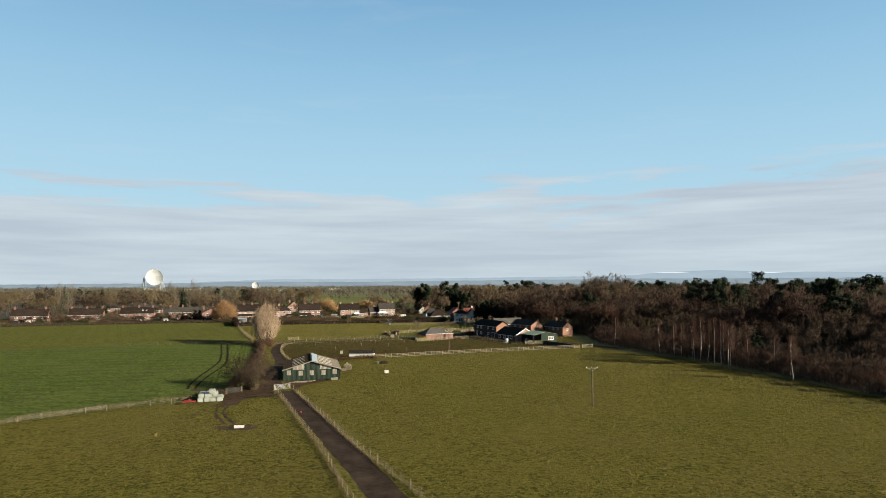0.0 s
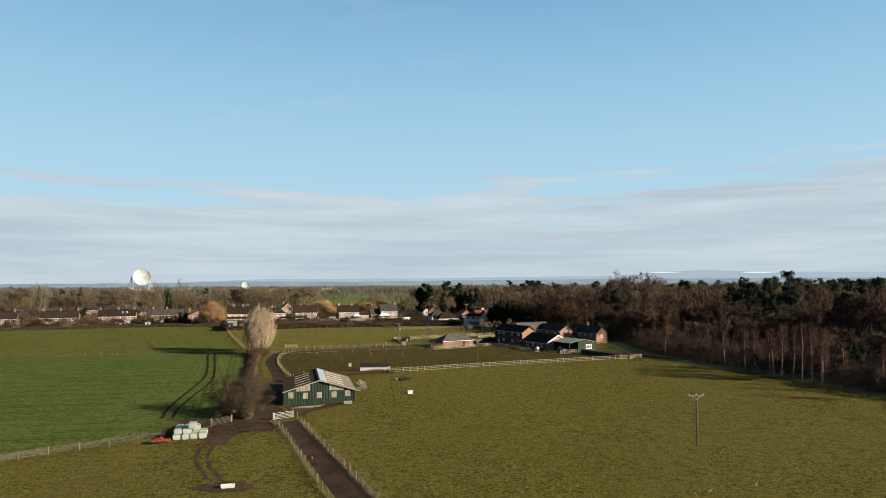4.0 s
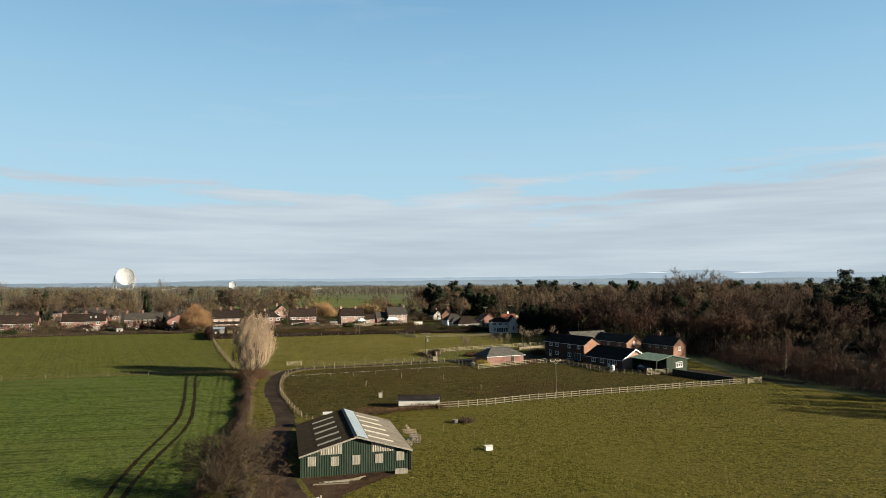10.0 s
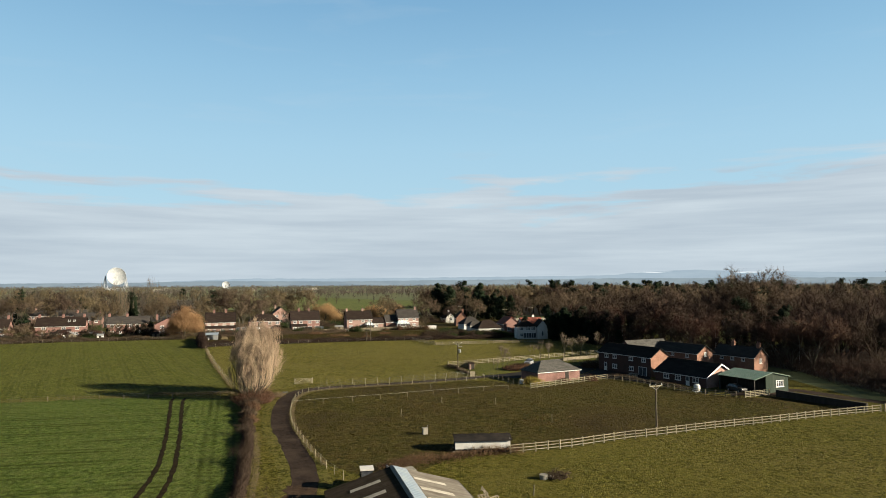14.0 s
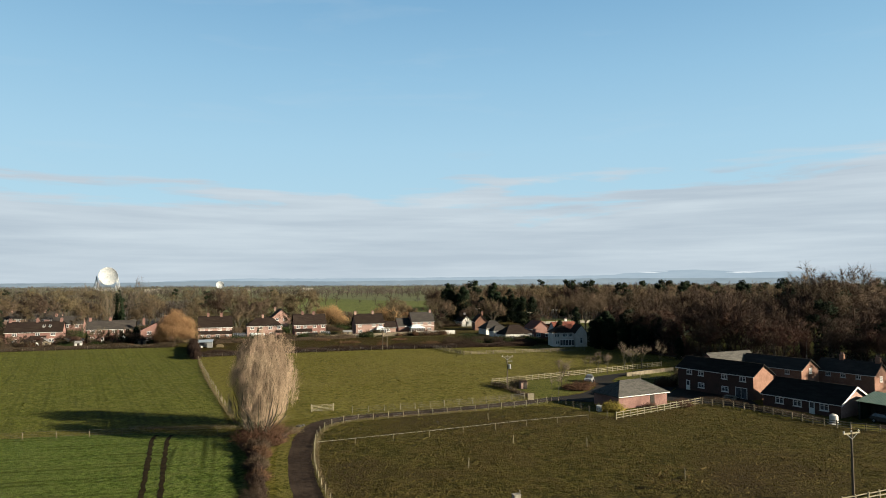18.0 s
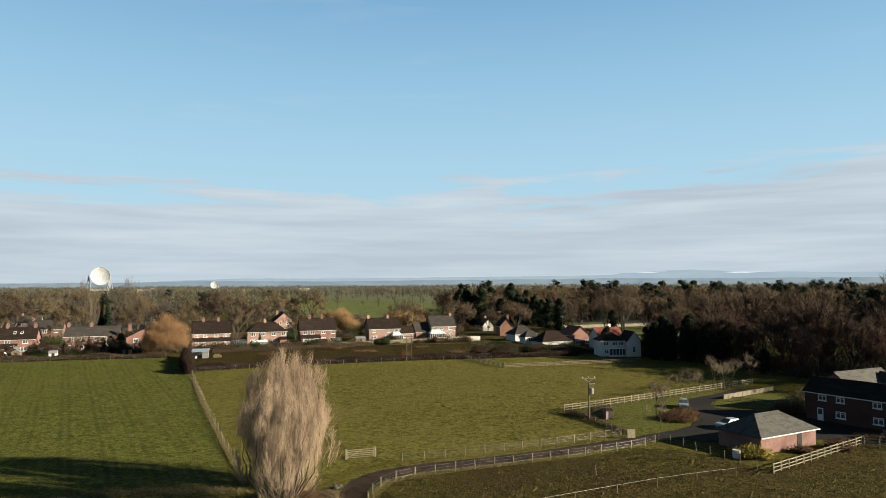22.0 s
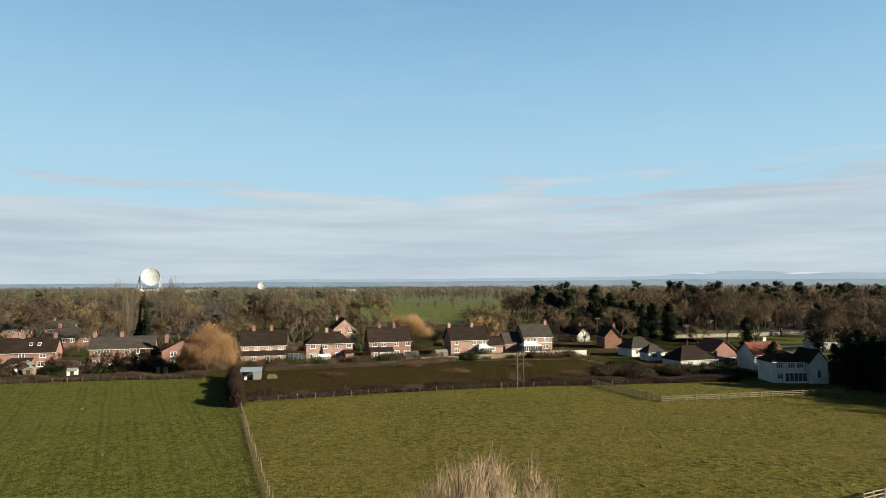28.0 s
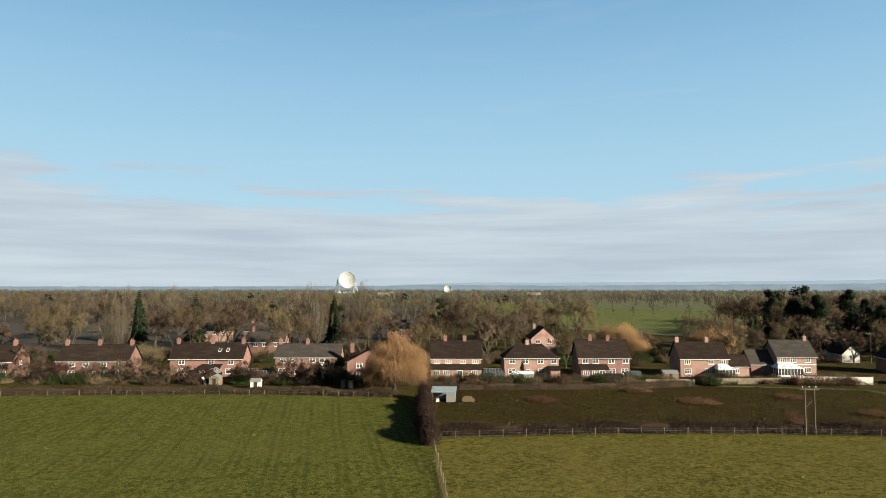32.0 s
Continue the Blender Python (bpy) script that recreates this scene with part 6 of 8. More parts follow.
# ---- the green barn by the track ----
def barn():
    wd, dp, eave, ridge = 13.5, 18.0, 2.65, 4.6
    ob = thing("barn", "green corrugated barn with a fibre-cement roof and pale window sheets", "barn", stand(-26.6, 124.1, 13.7))
    line = lambda x: eave + (ridge - eave) * (1 - abs(x - wd / 2) / (wd / 2))

    def sheet(name, x0, x1, z0, top, y, mat, pitch=0.30, deep=0.05, thick=0.02):
        b = Build()
        n = max(2, int((x1 - x0) / (pitch / 2)))
        for i in range(n + 1):
            x = x0 + (x1 - x0) * i / n
            yy = y - (deep if i % 2 else 0)
            b.v += [(x, yy, z0), (x, yy, top(x)), (x, yy + thick, z0), (x, yy + thick, top(x))]
            if i:
                k = 4 * i
                b.f += [(k - 4, k, k + 1, k - 3), (k - 2, k - 1, k + 3, k + 2), (k - 3, k + 1, k + 3, k - 1)]
        return part(name, b, mat, ob)

    low = -0.3
    # front gable: green sheets with pale panels let in
    sheet("wall", 0, wd, low, line, 0, M["clad"])
    sheet("pale_sheet", 2.2, 4.9, 2.62, lambda x: line(x) - 0.12, -0.07, M["clad_pale"])
    sheet("pale_sheet", 8.6, 11.5, 2.62, lambda x: line(x) - 0.12, -0.07, M["clad_pale"])
    for x, z in ((0.75, 1.35), (3.55, 1.2), (6.2, 1.2), (9.05, 1.2), (11.75, 1.35)):
        sheet("window_sheet", x, x + 1.0, z, lambda q, zz=z: zz + 1.15, -0.085, M["clad_pale"], 0.2, 0.018)
    # the other walls
    back = sheet("wall", 0, wd, low, line, dp, M["clad"])
    for x in (0.0, wd):
        b = Build()
        for i in range(121):
            y = dp * i / 120
            s = (0.05 if i % 2 else 0) * (-1 if x == 0 else 1)
            b.v += [(x + s, y, low), (x + s, y, eave)]
            if i:
                b.f.append((2 * i - 2, 2 * i, 2 * i + 1, 2 * i - 1))
        part("wall", b, M["clad"], ob)
    part("corner_post", Build().box(-0.12, 0.06, -0.12, 0.06, low, eave), M["clad"], ob)
    part("corner_post", Build().box(wd - 0.06, wd + 0.12, -0.12, 0.06, low, eave), M["dark_metal"], ob)
    # roof: corrugated slopes
    k = (ridge - eave) / (wd / 2)
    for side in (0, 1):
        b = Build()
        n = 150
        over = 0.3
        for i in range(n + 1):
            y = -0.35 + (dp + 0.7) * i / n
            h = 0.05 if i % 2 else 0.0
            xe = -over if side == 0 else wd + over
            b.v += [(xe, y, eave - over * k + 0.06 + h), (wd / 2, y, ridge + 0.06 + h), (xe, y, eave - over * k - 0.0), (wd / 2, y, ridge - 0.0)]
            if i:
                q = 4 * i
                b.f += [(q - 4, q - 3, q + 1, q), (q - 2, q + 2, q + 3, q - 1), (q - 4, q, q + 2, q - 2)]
        # left slope in the darker fibre cement, right slope in the paler one
        rf = part("roof", b, M["fibre" if side else "fibre_dark"], ob)
        for j in range(5):
            y0 = 1.5 + j * 3.3
            c = Build()
            xa, xb = (2.0, 5.0) if side == 0 else (wd - 1.8, wd - 5.1)
            for i in range(9):
                y = y0 + 0.85 * i / 8
                h = 0.05 if i % 2 else 0.0
                for x in (xa, xb):
                    c.v.append((x, y, eave + min(x, wd - x) * k + 0.085 + h))
                if i:
                    q = 2 * i
                    c.f.append((q - 2, q - 1, q + 1, q))
            part("roof_light", c, M["rooflight"], rf, "pale translucent roof light")
    part("ridge_cap", Build().slab([(wd / 2 - 0.3, -0.36, ridge + 0.07), (wd / 2, -0.36, ridge + 0.19), (wd / 2, dp + 0.36, ridge + 0.19), (wd / 2 - 0.3, dp + 0.36, ridge + 0.07)], 0.04), M["clad_pale"], ob)
    b = Build()
    for i in range(61):
        y = -0.2 + (dp + 0.4) * i / 60
        h = 0.04 if i % 2 else 0.0
        b.v += [(wd / 2 + 0.05, y, ridge + 0.17 + h), (wd / 2 + 1.45, y, ridge - 1.4 * k + 0.12 + h)]
        if i:
            b.f.append((2 * i - 2, 2 * i - 1, 2 * i + 1, 2 * i))
    part("blue_sheet", b, M["blue_sheet"], ob, "light blue metal sheets beside the ridge")
    for s in (0, 1):
        x = -0.3 if s == 0 else wd + 0.3
        part("bargeboard", Build().beam((x, -0.42, eave - 0.3 * k + 0.0), (wd / 2, -0.42, ridge + 0.02), 0.07, 0.2), M["clad_pale"], ob)
    part("downpipe", Build().tube((wd + 0.1, -0.1, 0), (wd + 0.1, -0.1, eave), 0.06, 0.06, 8), M["dark_metal"], ob)
    part("gutter", Build().beam((wd + 0.36, -0.3, eave - 0.1), (wd + 0.36, dp + 0.3, eave - 0.1), 0.12), M["dark_metal"], ob)


barn()


def timber(x, y, ang, ln, lift, mat, label):
    solo("timber", Build().box(0, ln, -0.11, 0.11, 0, 0.14), M[mat], label, "timber", stand(x, y, ang, lift), "timber pile")


for x, y, a, ln, z, mt in ((-24.6, 121.4, 8, 4.2, 0.02, "wood"), (-24.0, 122.0, 16, 4.8, 0.02, "wood_pale"), (-22.6, 122.0, 22, 3.6, 0.16, "wood"), (-23.4, 121.8, 12, 3.0, 0.17, "clad_pale"), (-20.2, 123.4, 40, 1.8, 0.02, "wood")):
    timber(x, y, a, ln, z, mt, "weathered plank lying against the barn")
solo("feed_trough", Build().box(0, 1.6, 0, 0.12, 0, 0.5).box(0, 1.6, 0.58, 0.7, 0, 0.5).box(0, 0.12, 0.12, 0.58, 0, 0.5).box(1.48, 1.6, 0.12, 0.58, 0, 0.5).box(0.12, 1.48, 0.12, 0.58, 0, 0.12), M["clad_pale"], "grey concrete trough at the barn's corner", "trough", stand(-15.2, 125.4, 12))

# clutter behind the barn
R = random.Random(9)
def pallet(x, y, ang, tilt):
    ob = thing("pallet", "weathered pallet leaning by the barn", "pallet", stand(x, y, ang, 0.3) @ pose(0, 0, 0.2, tilt), "pallets")
    for v in (0.0, 0.45, 0.9):
        part("bearer", Build().box(0, 1.2, v, v + 0.1, 0, 0.12), M["wood"], ob)
    for u in (0.0, 0.355, 0.71, 1.06):
        part("slat", Build().box(u, u + 0.14, 0, 1, 0.122, 0.15), M["wood"], ob)


for i in range(7):
    pallet(-14.6 + R.uniform(-0.9, 1.2), 136 + i * 1.35, R.uniform(0, 90), R.uniform(20, 70))


def cultivator(x, y, ang, label, mat):
    """A mounted implement: headstock, beams, tines."""
    ob = thing("implement", label, "implement", stand(x, y, ang))
    part("frame", Build().box(-1.3, 1.3, -0.06, 0.06, 0.55, 0.68).box(-1.3, 1.3, 0.7, 0.82, 0.55, 0.68).box(-1.2, -1.08, 0, 0.8, 0.57, 0.66).box(1.08, 1.2, 0, 0.8, 0.57, 0.66).box(-0.06, 0.06, 0, 0.8, 0.57, 0.66), M[mat], ob)
    part("headstock", Build().beam((-0.4, -0.1, 0.6), (0, -0.2, 1.25), 0.09).beam((0.4, -0.1, 0.6), (0, -0.2, 1.25), 0.09).beam((0, 0.75, 0.65), (0, -0.2, 1.25), 0.07), M[mat], ob)
    for i in range(7):
        px = -1.2 + 0.4 * i
        part("tine", Build().beam((px, 0.76 if i % 2 else 0.0, 0.6), (px, 0.95 if i % 2 else 0.2, 0.3), 0.06).beam((px, 0.95 if i % 2 else 0.2, 0.3), (px, 0.75 if i % 2 else 0.0, 0.0), 0.06), M["dark_metal"], ob)
    part("cover", Build().box(-0.9, 0.3, 0.1, 0.7, 0.68, 0.9), M[mat], ob)
    return ob


cultivator(-37.6, 95.0, 20, "red farm implement parked beside the wrapped bales", "red_paint")
cultivator(-13.4, 140.0, 80, "rusty grey implement standing behind the barn", "steel")


def bale(x, y, z, ang, group):
    r, lx, ly, lz = 0.12, 2.0, 1.2, 0.8
    bm = bmesh.new()
    bmesh.ops.create_cube(bm, size=1.0)
    bmesh.ops.scale(bm, vec=(lx, ly, lz), verts=bm.verts)
    bmesh.ops.bevel(bm, geom=bm.edges[:], offset=r, segments=2, affect="EDGES")
    for v in bm.verts:
        v.co += Vector((0, 0, lz / 2)) + 0.03 * noise.noise_vector(v.co * 2 + Vector((x, y, z)))
    me = bpy.data.meshes.new("wrapped_bale")
    bm.to_mesh(me)
    bm.free()
    me.materials.append(M["wrap"])
    solo("wrapped_bale", me, None, "rectangular bale in pale green plastic wrap, stacked", "bale", pose(x, y, gz(x, y) + z, 0, 0, ang), group)


BA = radians(17)
for lay, rows in enumerate((((0, 1), (0, 1), (0, 1), (0, 1)), ((0, 1), (0, 1), (1,)), ((), (0,)))):
    for i, cols_ in enumerate(rows):
        for j in cols_:
            u_, v_ = 0.62 + i * 1.24 + lay * (0.2 if lay < 2 else 0.5), 1.1 + j * 2.25
            bale(-37.0 + u_ * math.cos(BA) - v_ * math.sin(BA), 97.4 + u_ * math.sin(BA) + v_ * math.cos(BA), lay * 0.81, 107 + R.uniform(-3, 3), "stack of wrapped bales")


def tractor(x, y, ang):
    ob = thing("tractor", "small tractor with a white cab roof and red bonnet", "tractor", stand(x, y, ang))
    part("bonnet", Build().box(0.3, 2.0, -0.35, 0.35, 0.75, 1.35), M["red_paint"], ob)
    part("cab", Build().box(-1.1, 0.3, -0.65, 0.65, 0.8, 1.3), M["red_paint"], ob)
    for px in (-1.05, 0.25):
        for s in (-0.62, 0.62):
            part("cab_pillar", Build().box(px - 0.05, px + 0.05, s - 0.05, s + 0.05, 1.3, 2.35), M["dark_metal"], ob)
    part("cab_glass", Build().box(-1.0, 0.22, -0.58, 0.58, 1.3, 2.3), M["glass"], ob)
    part("cab_roof", Build().box(-1.2, 0.4, -0.75, 0.75, 2.35, 2.5), M["paint_white"], ob, "white cab roof")
    for s in (-0.8, 0.8):
        part("wheel", Build().tube((-0.7, s - 0.18, 0.72), (-0.7, s + 0.18, 0.72), 0.72, 0.72, 18), M["rubber"], ob)
        part("wheel", Build().tube((1.5, s * 0.85 - 0.13, 0.45), (1.5, s * 0.85 + 0.13, 0.45), 0.45, 0.45, 16), M["rubber"], ob)
    part("exhaust", Build().tube((1.0, 0.25, 1.35), (1.0, 0.25, 2.1), 0.04, 0.04, 8), M["dark_metal"], ob)


tractor(-27.6, 148.6, 100)


def flat_trailer(x, y, ang):
    ob = thing("flat_trailer", "pale flat-bed trailer parked behind the barn", "trailer", stand(x, y, ang))
    part("deck", Build().box(0, 3.2, -0.9, 0.9, 0.7, 0.82), M["clad_pale"], ob)
    part("headboard", Build().box(0, 0.08, -0.9, 0.9, 0.82, 1.3), M["steel"], ob)
    part("drawbar", Build().beam((-1.2, 0, 0.5), (0.2, 0, 0.65), 0.1), M["steel"], ob)
    for s in (-0.8, 0.8):
        part("wheel", Build().tube((1.9, s - 0.12, 0.36), (1.9, s + 0.12, 0.36), 0.36, 0.36, 14), M["rubber"], ob)


flat_trailer(-25.4, 152.4, 20)


def field_shelter(x, y, ang):
    """A long low shelter on skids."""
    ob = thing("field_shelter", "long low white field shelter with a black felt roof", "shelter", stand(x, y, ang))
    part("wall", Build().box(0, 7.4, 0.02, 0.1, 0.45, 1.55).box(0, 7.4, 2.4, 2.48, 0.25, 1.85).box(7.32, 7.4, 0.1, 2.4, 0.25, 1.8), M["paint_white"], ob)
    part("end_wall", Build().box(0, 0.08, 0.1, 2.4, 0.25, 1.8), M["dark_board"], ob)
    part("skirt", Build().box(0, 7.4, 0.12, 0.2, 0.1, 0.5), M["dark_board"], ob)
    part("roof", Build().slab([(-0.2, -0.25, 1.62), (7.6, -0.25, 1.62), (7.6, 1.4, 2.2), (-0.2, 1.4, 2.2)], 0.08).slab([(7.6, 2.7, 1.9), (-0.2, 2.7, 1.9), (-0.2, 1.4, 2.2), (7.6, 1.4, 2.2)], 0.08), M["felt"], ob)
    for s in (0.1, 2.3):
        part("skid", Build().box(-0.3, 7.7, s, s + 0.14, 0.0, 0.18), M["wood"], ob)
    part("wheel", Build().tube((6.9, -0.25, 0.3), (6.9, -0.05, 0.3), 0.3, 0.3, 14), M["rubber"], ob)


field_shelter(-17.2, 162.4, 3.0)


def trough(x, y, ang, label, mat="paint_white"):
    b = Build().add([(-0.9, -0.35, 0), (0.9, -0.35, 0), (0.9, 0.35, 0), (-0.9, 0.35, 0), (-1.0, -0.42, 0.5), (1.0, -0.42, 0.5), (1.0, 0.42, 0.5), (-1.0, 0.42, 0.5), (-0.92, -0.35, 0.5), (0.92, -0.35, 0.5), (0.92, 0.35, 0.5), (-0.92, 0.35, 0.5), (-0.86, -0.3, 0.12), (0.86, -0.3, 0.12), (0.86, 0.3, 0.12), (-0.86, 0.3, 0.12)],
        ((0, 1, 5, 4), (1, 2, 6, 5), (2, 3, 7, 6), (3, 0, 4, 7), (4, 5, 9, 8), (5, 6, 10, 9), (6, 7, 11, 10), (7, 4, 8, 11), (8, 9, 13, 12), (9, 10, 14, 13), (10, 11, 15, 14), (11, 8, 12, 15), (12, 13, 14, 15), (3, 2, 1, 0)))
    solo("trough", b, M[mat], label, "trough", stand(x, y, ang) @ Matrix.Scale(0.8, 4))


trough(-20.4, 74.2, 12, "white water trough in a muddy hollow")
solo("feed_box", Build().box(0, 1.3, 0, 0.9, 0.05, 0.75).box(-0.06, 1.36, -0.06, 0.96, 0.75, 0.83).box(0.1, 0.25, 0.1, 0.8, 0, 0.05).box(1.05, 1.2, 0.1, 0.8, 0, 0.05), M["paint_white"], "low white feed box standing in the pasture", "feed box", stand(-3.3, 135.3, 15) @ Matrix.Scale(0.8, 4))
solo("salt_tub", Build().tube((0, 0, 0), (0, 0, 0.55), 0.45, 0.5, 14).tube((0.9, 0.3, 0), (0.9, 0.3, 0.3), 0.35, 0.4, 14), M["clad_pale"], "pale mineral tub beside a heap of branches", "tub", stand(-7.2, 151.5))
bush(-5.6, 151.8, 2.4, 0.8, "hedge", "heap of cut branches in the pasture", 71, 120, 0.6, name="brush_heap")
for x, y, h in ((-9.2, 146, 1.2), (-4.6, 142.5, 1.15), (-3.2, 137.2, 1.2), (-25.6, 184.5, 1.2), (-18.7, 196.2, 1.1), (-9.0, 194.0, 1.2), (-1.3, 179.3, 1.3), (-20.8, 211.6, 1.1)):
    solo("stake", Build().tube((0, 0, -0.3), (0, 0, h), 0.06, 0.05, 6), M["wood_pale"], "pale wooden stake standing alone in the grass", "stake", stand(x, y) @ pose(0, 0, 0, R.uniform(-4, 4), R.uniform(-4, 4)), "field stakes")
solo("water_box", Build().box(-0.35, 0.35, -0.3, 0.3, 0, 0.9).box(-0.4, 0.4, -0.35, 0.35, 0.9, 0.97).box(0.35, 0.42, -0.05, 0.05, 0, 1.3), M["clad_pale"], "pale wooden box on a post in the paddock", "box", stand(-21.4, 172.2, 20))
for x, y in ((-13.2, 87.0), (-7.6, 84.0)):
    solo("bucket", Build().tube((0, 0, 0), (0, 0, 0.32), 0.13, 0.17, 12), M["red_paint"], "red plastic bucket at the track fence", "bucket", stand(x, y), "red buckets")

# ---- fences, gates and poles ----
wire_fence([(36, -28), (18, 6), (4.2, 38.6), (-3.1, 58.8), (-11.8, 80), (-21, 102.5), (-25.2, 111.2)], "weathered stake and wire fence along the farm track", 3.0)
wire_fence([(45, -18), (25, 16), (12.4, 38.7), (6.9, 49.8), (0.2, 63.8), (-8.4, 83.5), (-20.2, 110.6), (-22.2, 113.8)], "weathered stake and wire fence along the farm track", 3.0)
gate((-25.3, 111.7), (-22.4, 114.1), "pale five-barred gate across the farm track", 1.2)
gate((-34.6, 107.2), (-32.2, 110.4), "dark metal field gate beside the hedge", 1.15, 6, "dark_metal", "wood")
wire_fence([(-38.4, 98.2), (-51, 89), (-63.4, 75.6), (-110, 27), (-170, -33)], "old stake and wire fence along the crop field", 4.0, straight=True)
rail_fence([(-9.9, 161.8), (-2.5, 164.1), (2.0, 166.0), (6.8, 168.2), (12.4, 170.2), (22, 173.9), (32.9, 177.6), (44.9, 182.0), (56.5, 185.6)], "three-rail wooden fence across the pasture", gap=1.83)
gate((56.5, 185.6), (60.2, 187.4), "wooden gate at the end of the rail fence", 1.2, 5, "wood_pale")
wire_fence([(-30.6, 151.6), (-33.9, 157.2), (-38.2, 167), (-42.2, 178), (-45.1, 190), (-46.5, 203), (-44.2, 210.2), (-36, 214.2), (-22, 219.4), (-12, 223.9), (-7.2, 227.6)], "pale stake and wire fence round the paddock", 2.6, 1.1, "wood_pale")
wire_fence([(-43.5, 218.4), (-34, 221.3), (-22, 226.0), (-12.2, 230.6), (-10.8, 230.2)], "pale stake and wire fence along the track", 2.8, 1.1, "wood_pale")
gate((-50.7, 219.6), (-47.1, 220.7), "pale wooden field gate beside the track", 1.15, 5, "wood_pale")
wire_fence([(-60, 208.8), (-67, 224.5), (-81, 258), (-95.4, 293.4), (-104, 316)], "leaning old stake fence between two fields", 2.4, 1.15, "wood", lean=9)
wire_fence([(-45.6, 194), (-30, 200.4), (-24.4, 202.9), (-15.2, 207), (-6.6, 210), (-0.4, 211.6)], "thin pale electric tape across the paddock", 5.5, 1.0, "wood_pale", (0.95,), "tape", 0.011, size=0.06)
rail_fence([(-0.1, 211.2), (18.9, 223.9)], "pale three-rail fence below the slate-roofed cottage", gap=1.8)
wire_fence([(-7.4, 228.6), (-4.6, 221.5), (-2.4, 216.0), (-0.3, 211.4)], "dark stake fence along the drive", 2.4)
rail_fence([(19.1, 223.8), (25.2, 217.4), (31, 204.6), (38.6, 199.2)], "weathered rail fence along the farm gardens", 3, 1.1, mat="wood")
rail_fence([(39, 199.2), (45, 201.9)], "pale close-railed fence beside the green shed", 4, 1.2, 1.2)
rail_fence([(-16.5, 249.2), (-3.6, 256.6), (9.1, 264.3), (30.7, 277.4)], "pale three-rail fence round the garden")
rail_fence([(16.8, 257.4), (21.6, 253.6), (25.5, 252.6)], "low weathered rail fence on the lawn", 3, 0.9, mat="wood")
wire_fence([(-16.9, 248), (-14.6, 242.6), (-13.4, 237.6), (-11.2, 230.0)], "dark stake fence round the pole corner", 1.6, 1.0)
rail_fence([(-29.7, 330), (-24.6, 318.6), (-19.7, 307.7)], "weathered rail fence of a small field pen", 4, 1.2, 2.0, "wood")
rail_fence([(-19.7, 307.7), (-2.1, 312.3), (20, 318)], "weathered rail fence of a small field pen", 3, 1.1, 2.4, "wood")
wire_fence([(85.4, 141), (88, 130.4), (89.7, 124), (90.2, 114.4), (92, 100), (98, 70), (105, 40)], "old stake and wire fence below the wood", 3.0)
wire_fence([(-100, 304.6), (-73, 315.8), (-48, 323.8), (-20, 328.8)], "old stake and wire fence along the brown hedge", 3.6, 1.2)
wire_fence([(-240, 298.6), (-198, 313), (-154, 329.6), (-122, 336.4)], "stake and wire fence behind the gardens", 3.2, 1.1)
wire_fence([(-62, 204.4), (-90, 200.8), (-112, 195)], "low stake fence along the grass strip", 4.5, 0.9)
power_pole(42.1, 94.4, 7.4, 5, "wooden power pole standing in the pasture")
power_pole(12.6, 170.9, 7.3, 20, "wooden power pole beside the rail fence")
power_pole(-14.2, 241.2, 7.0, 8, "wooden power pole with a grey transformer", True)
power_pole(-45.2, 325.0, 7.4, 20, "twin-legged wooden power pole by the hedge", twin=True)
for x, y in ((14, 396), (-6, 440), (30, 420)):
    power_pole(x, y, 9, 10, "wooden power pole among the bungalows")

# ---- the farm: cottage, brick barn house, bungalow, green shed ----
c = house("single-storey red brick cottage with a weathered slate hip roof", 2.7, 219.5, 26.4, 11.5, 6.5, 2.4, 4.3, "brick", "slate_light", hip=3.2, group="", cols=2)
part("door", Build().box(7.4, 8.4, -0.05, 0.02, 0, 1.95), M["dark_board"], c)
part("dentil", Build().box(0, 11.5, -0.06, 0, 2.15, 2.3), M["brick"], c)
c = house("long two-storey brick barn house with a dark slate roof", 21.7, 242.0, -60.6, 17.2, 6.2, 4.6, 6.5, "brick_shaded", "slate_shaded", upper=(2.2, 5.0, 10.4, 14.4), lower=(4.9, 10.4), doors=(2.0,), group="", cols=2, win=(1.3, 1.0))
part("patio_door", Build().box(13.4, 15.9, -0.06, 0.02, 0, 2.1), M["upvc"], c)
part("pane", Build().box(13.5, 14.6, -0.075, -0.06, 0.1, 2.0).box(14.7, 15.8, -0.075, -0.06, 0.1, 2.0), M["glass"], c)
# face laid over the sunward gable; its brighter brick stands in for sunlight
part("gable_wall", Build().add([(17.21, 0.0, 0), (17.21, 6.2, 0), (17.21, 6.2, 4.6), (17.21, 3.1, 6.45), (17.21, 0, 4.6)], ((0, 1, 2, 3, 4),)), M["brick_orange"], c, "orange brick gable with sunlight put into its colour")
c = house("low farm bungalow with a black roof and white bargeboards", 29.6, 222.4, -60.6, 13.6, 9.0, 2.3, 4.7, "brick_shaded", "slate_shaded", lower=(2.4, 5.6, 10.2), doors=(8.4,), group="", win=(1.3, 1.1))
bargeboard(c, 14.0, 0, 9.0, 2.3, 4.7)
# this gable too gets a paler face, the sun on it painted in
part("gable_wall", Build().add([(13.61, 0.0, 0), (13.61, 9.0, 0), (13.61, 9.0, 2.3), (13.61, 4.5, 4.65), (13.61, 0, 2.3)], ((0, 1, 2, 3, 4),)), M["brick_pale"], c, "pink gable with sunlight put into its colour")
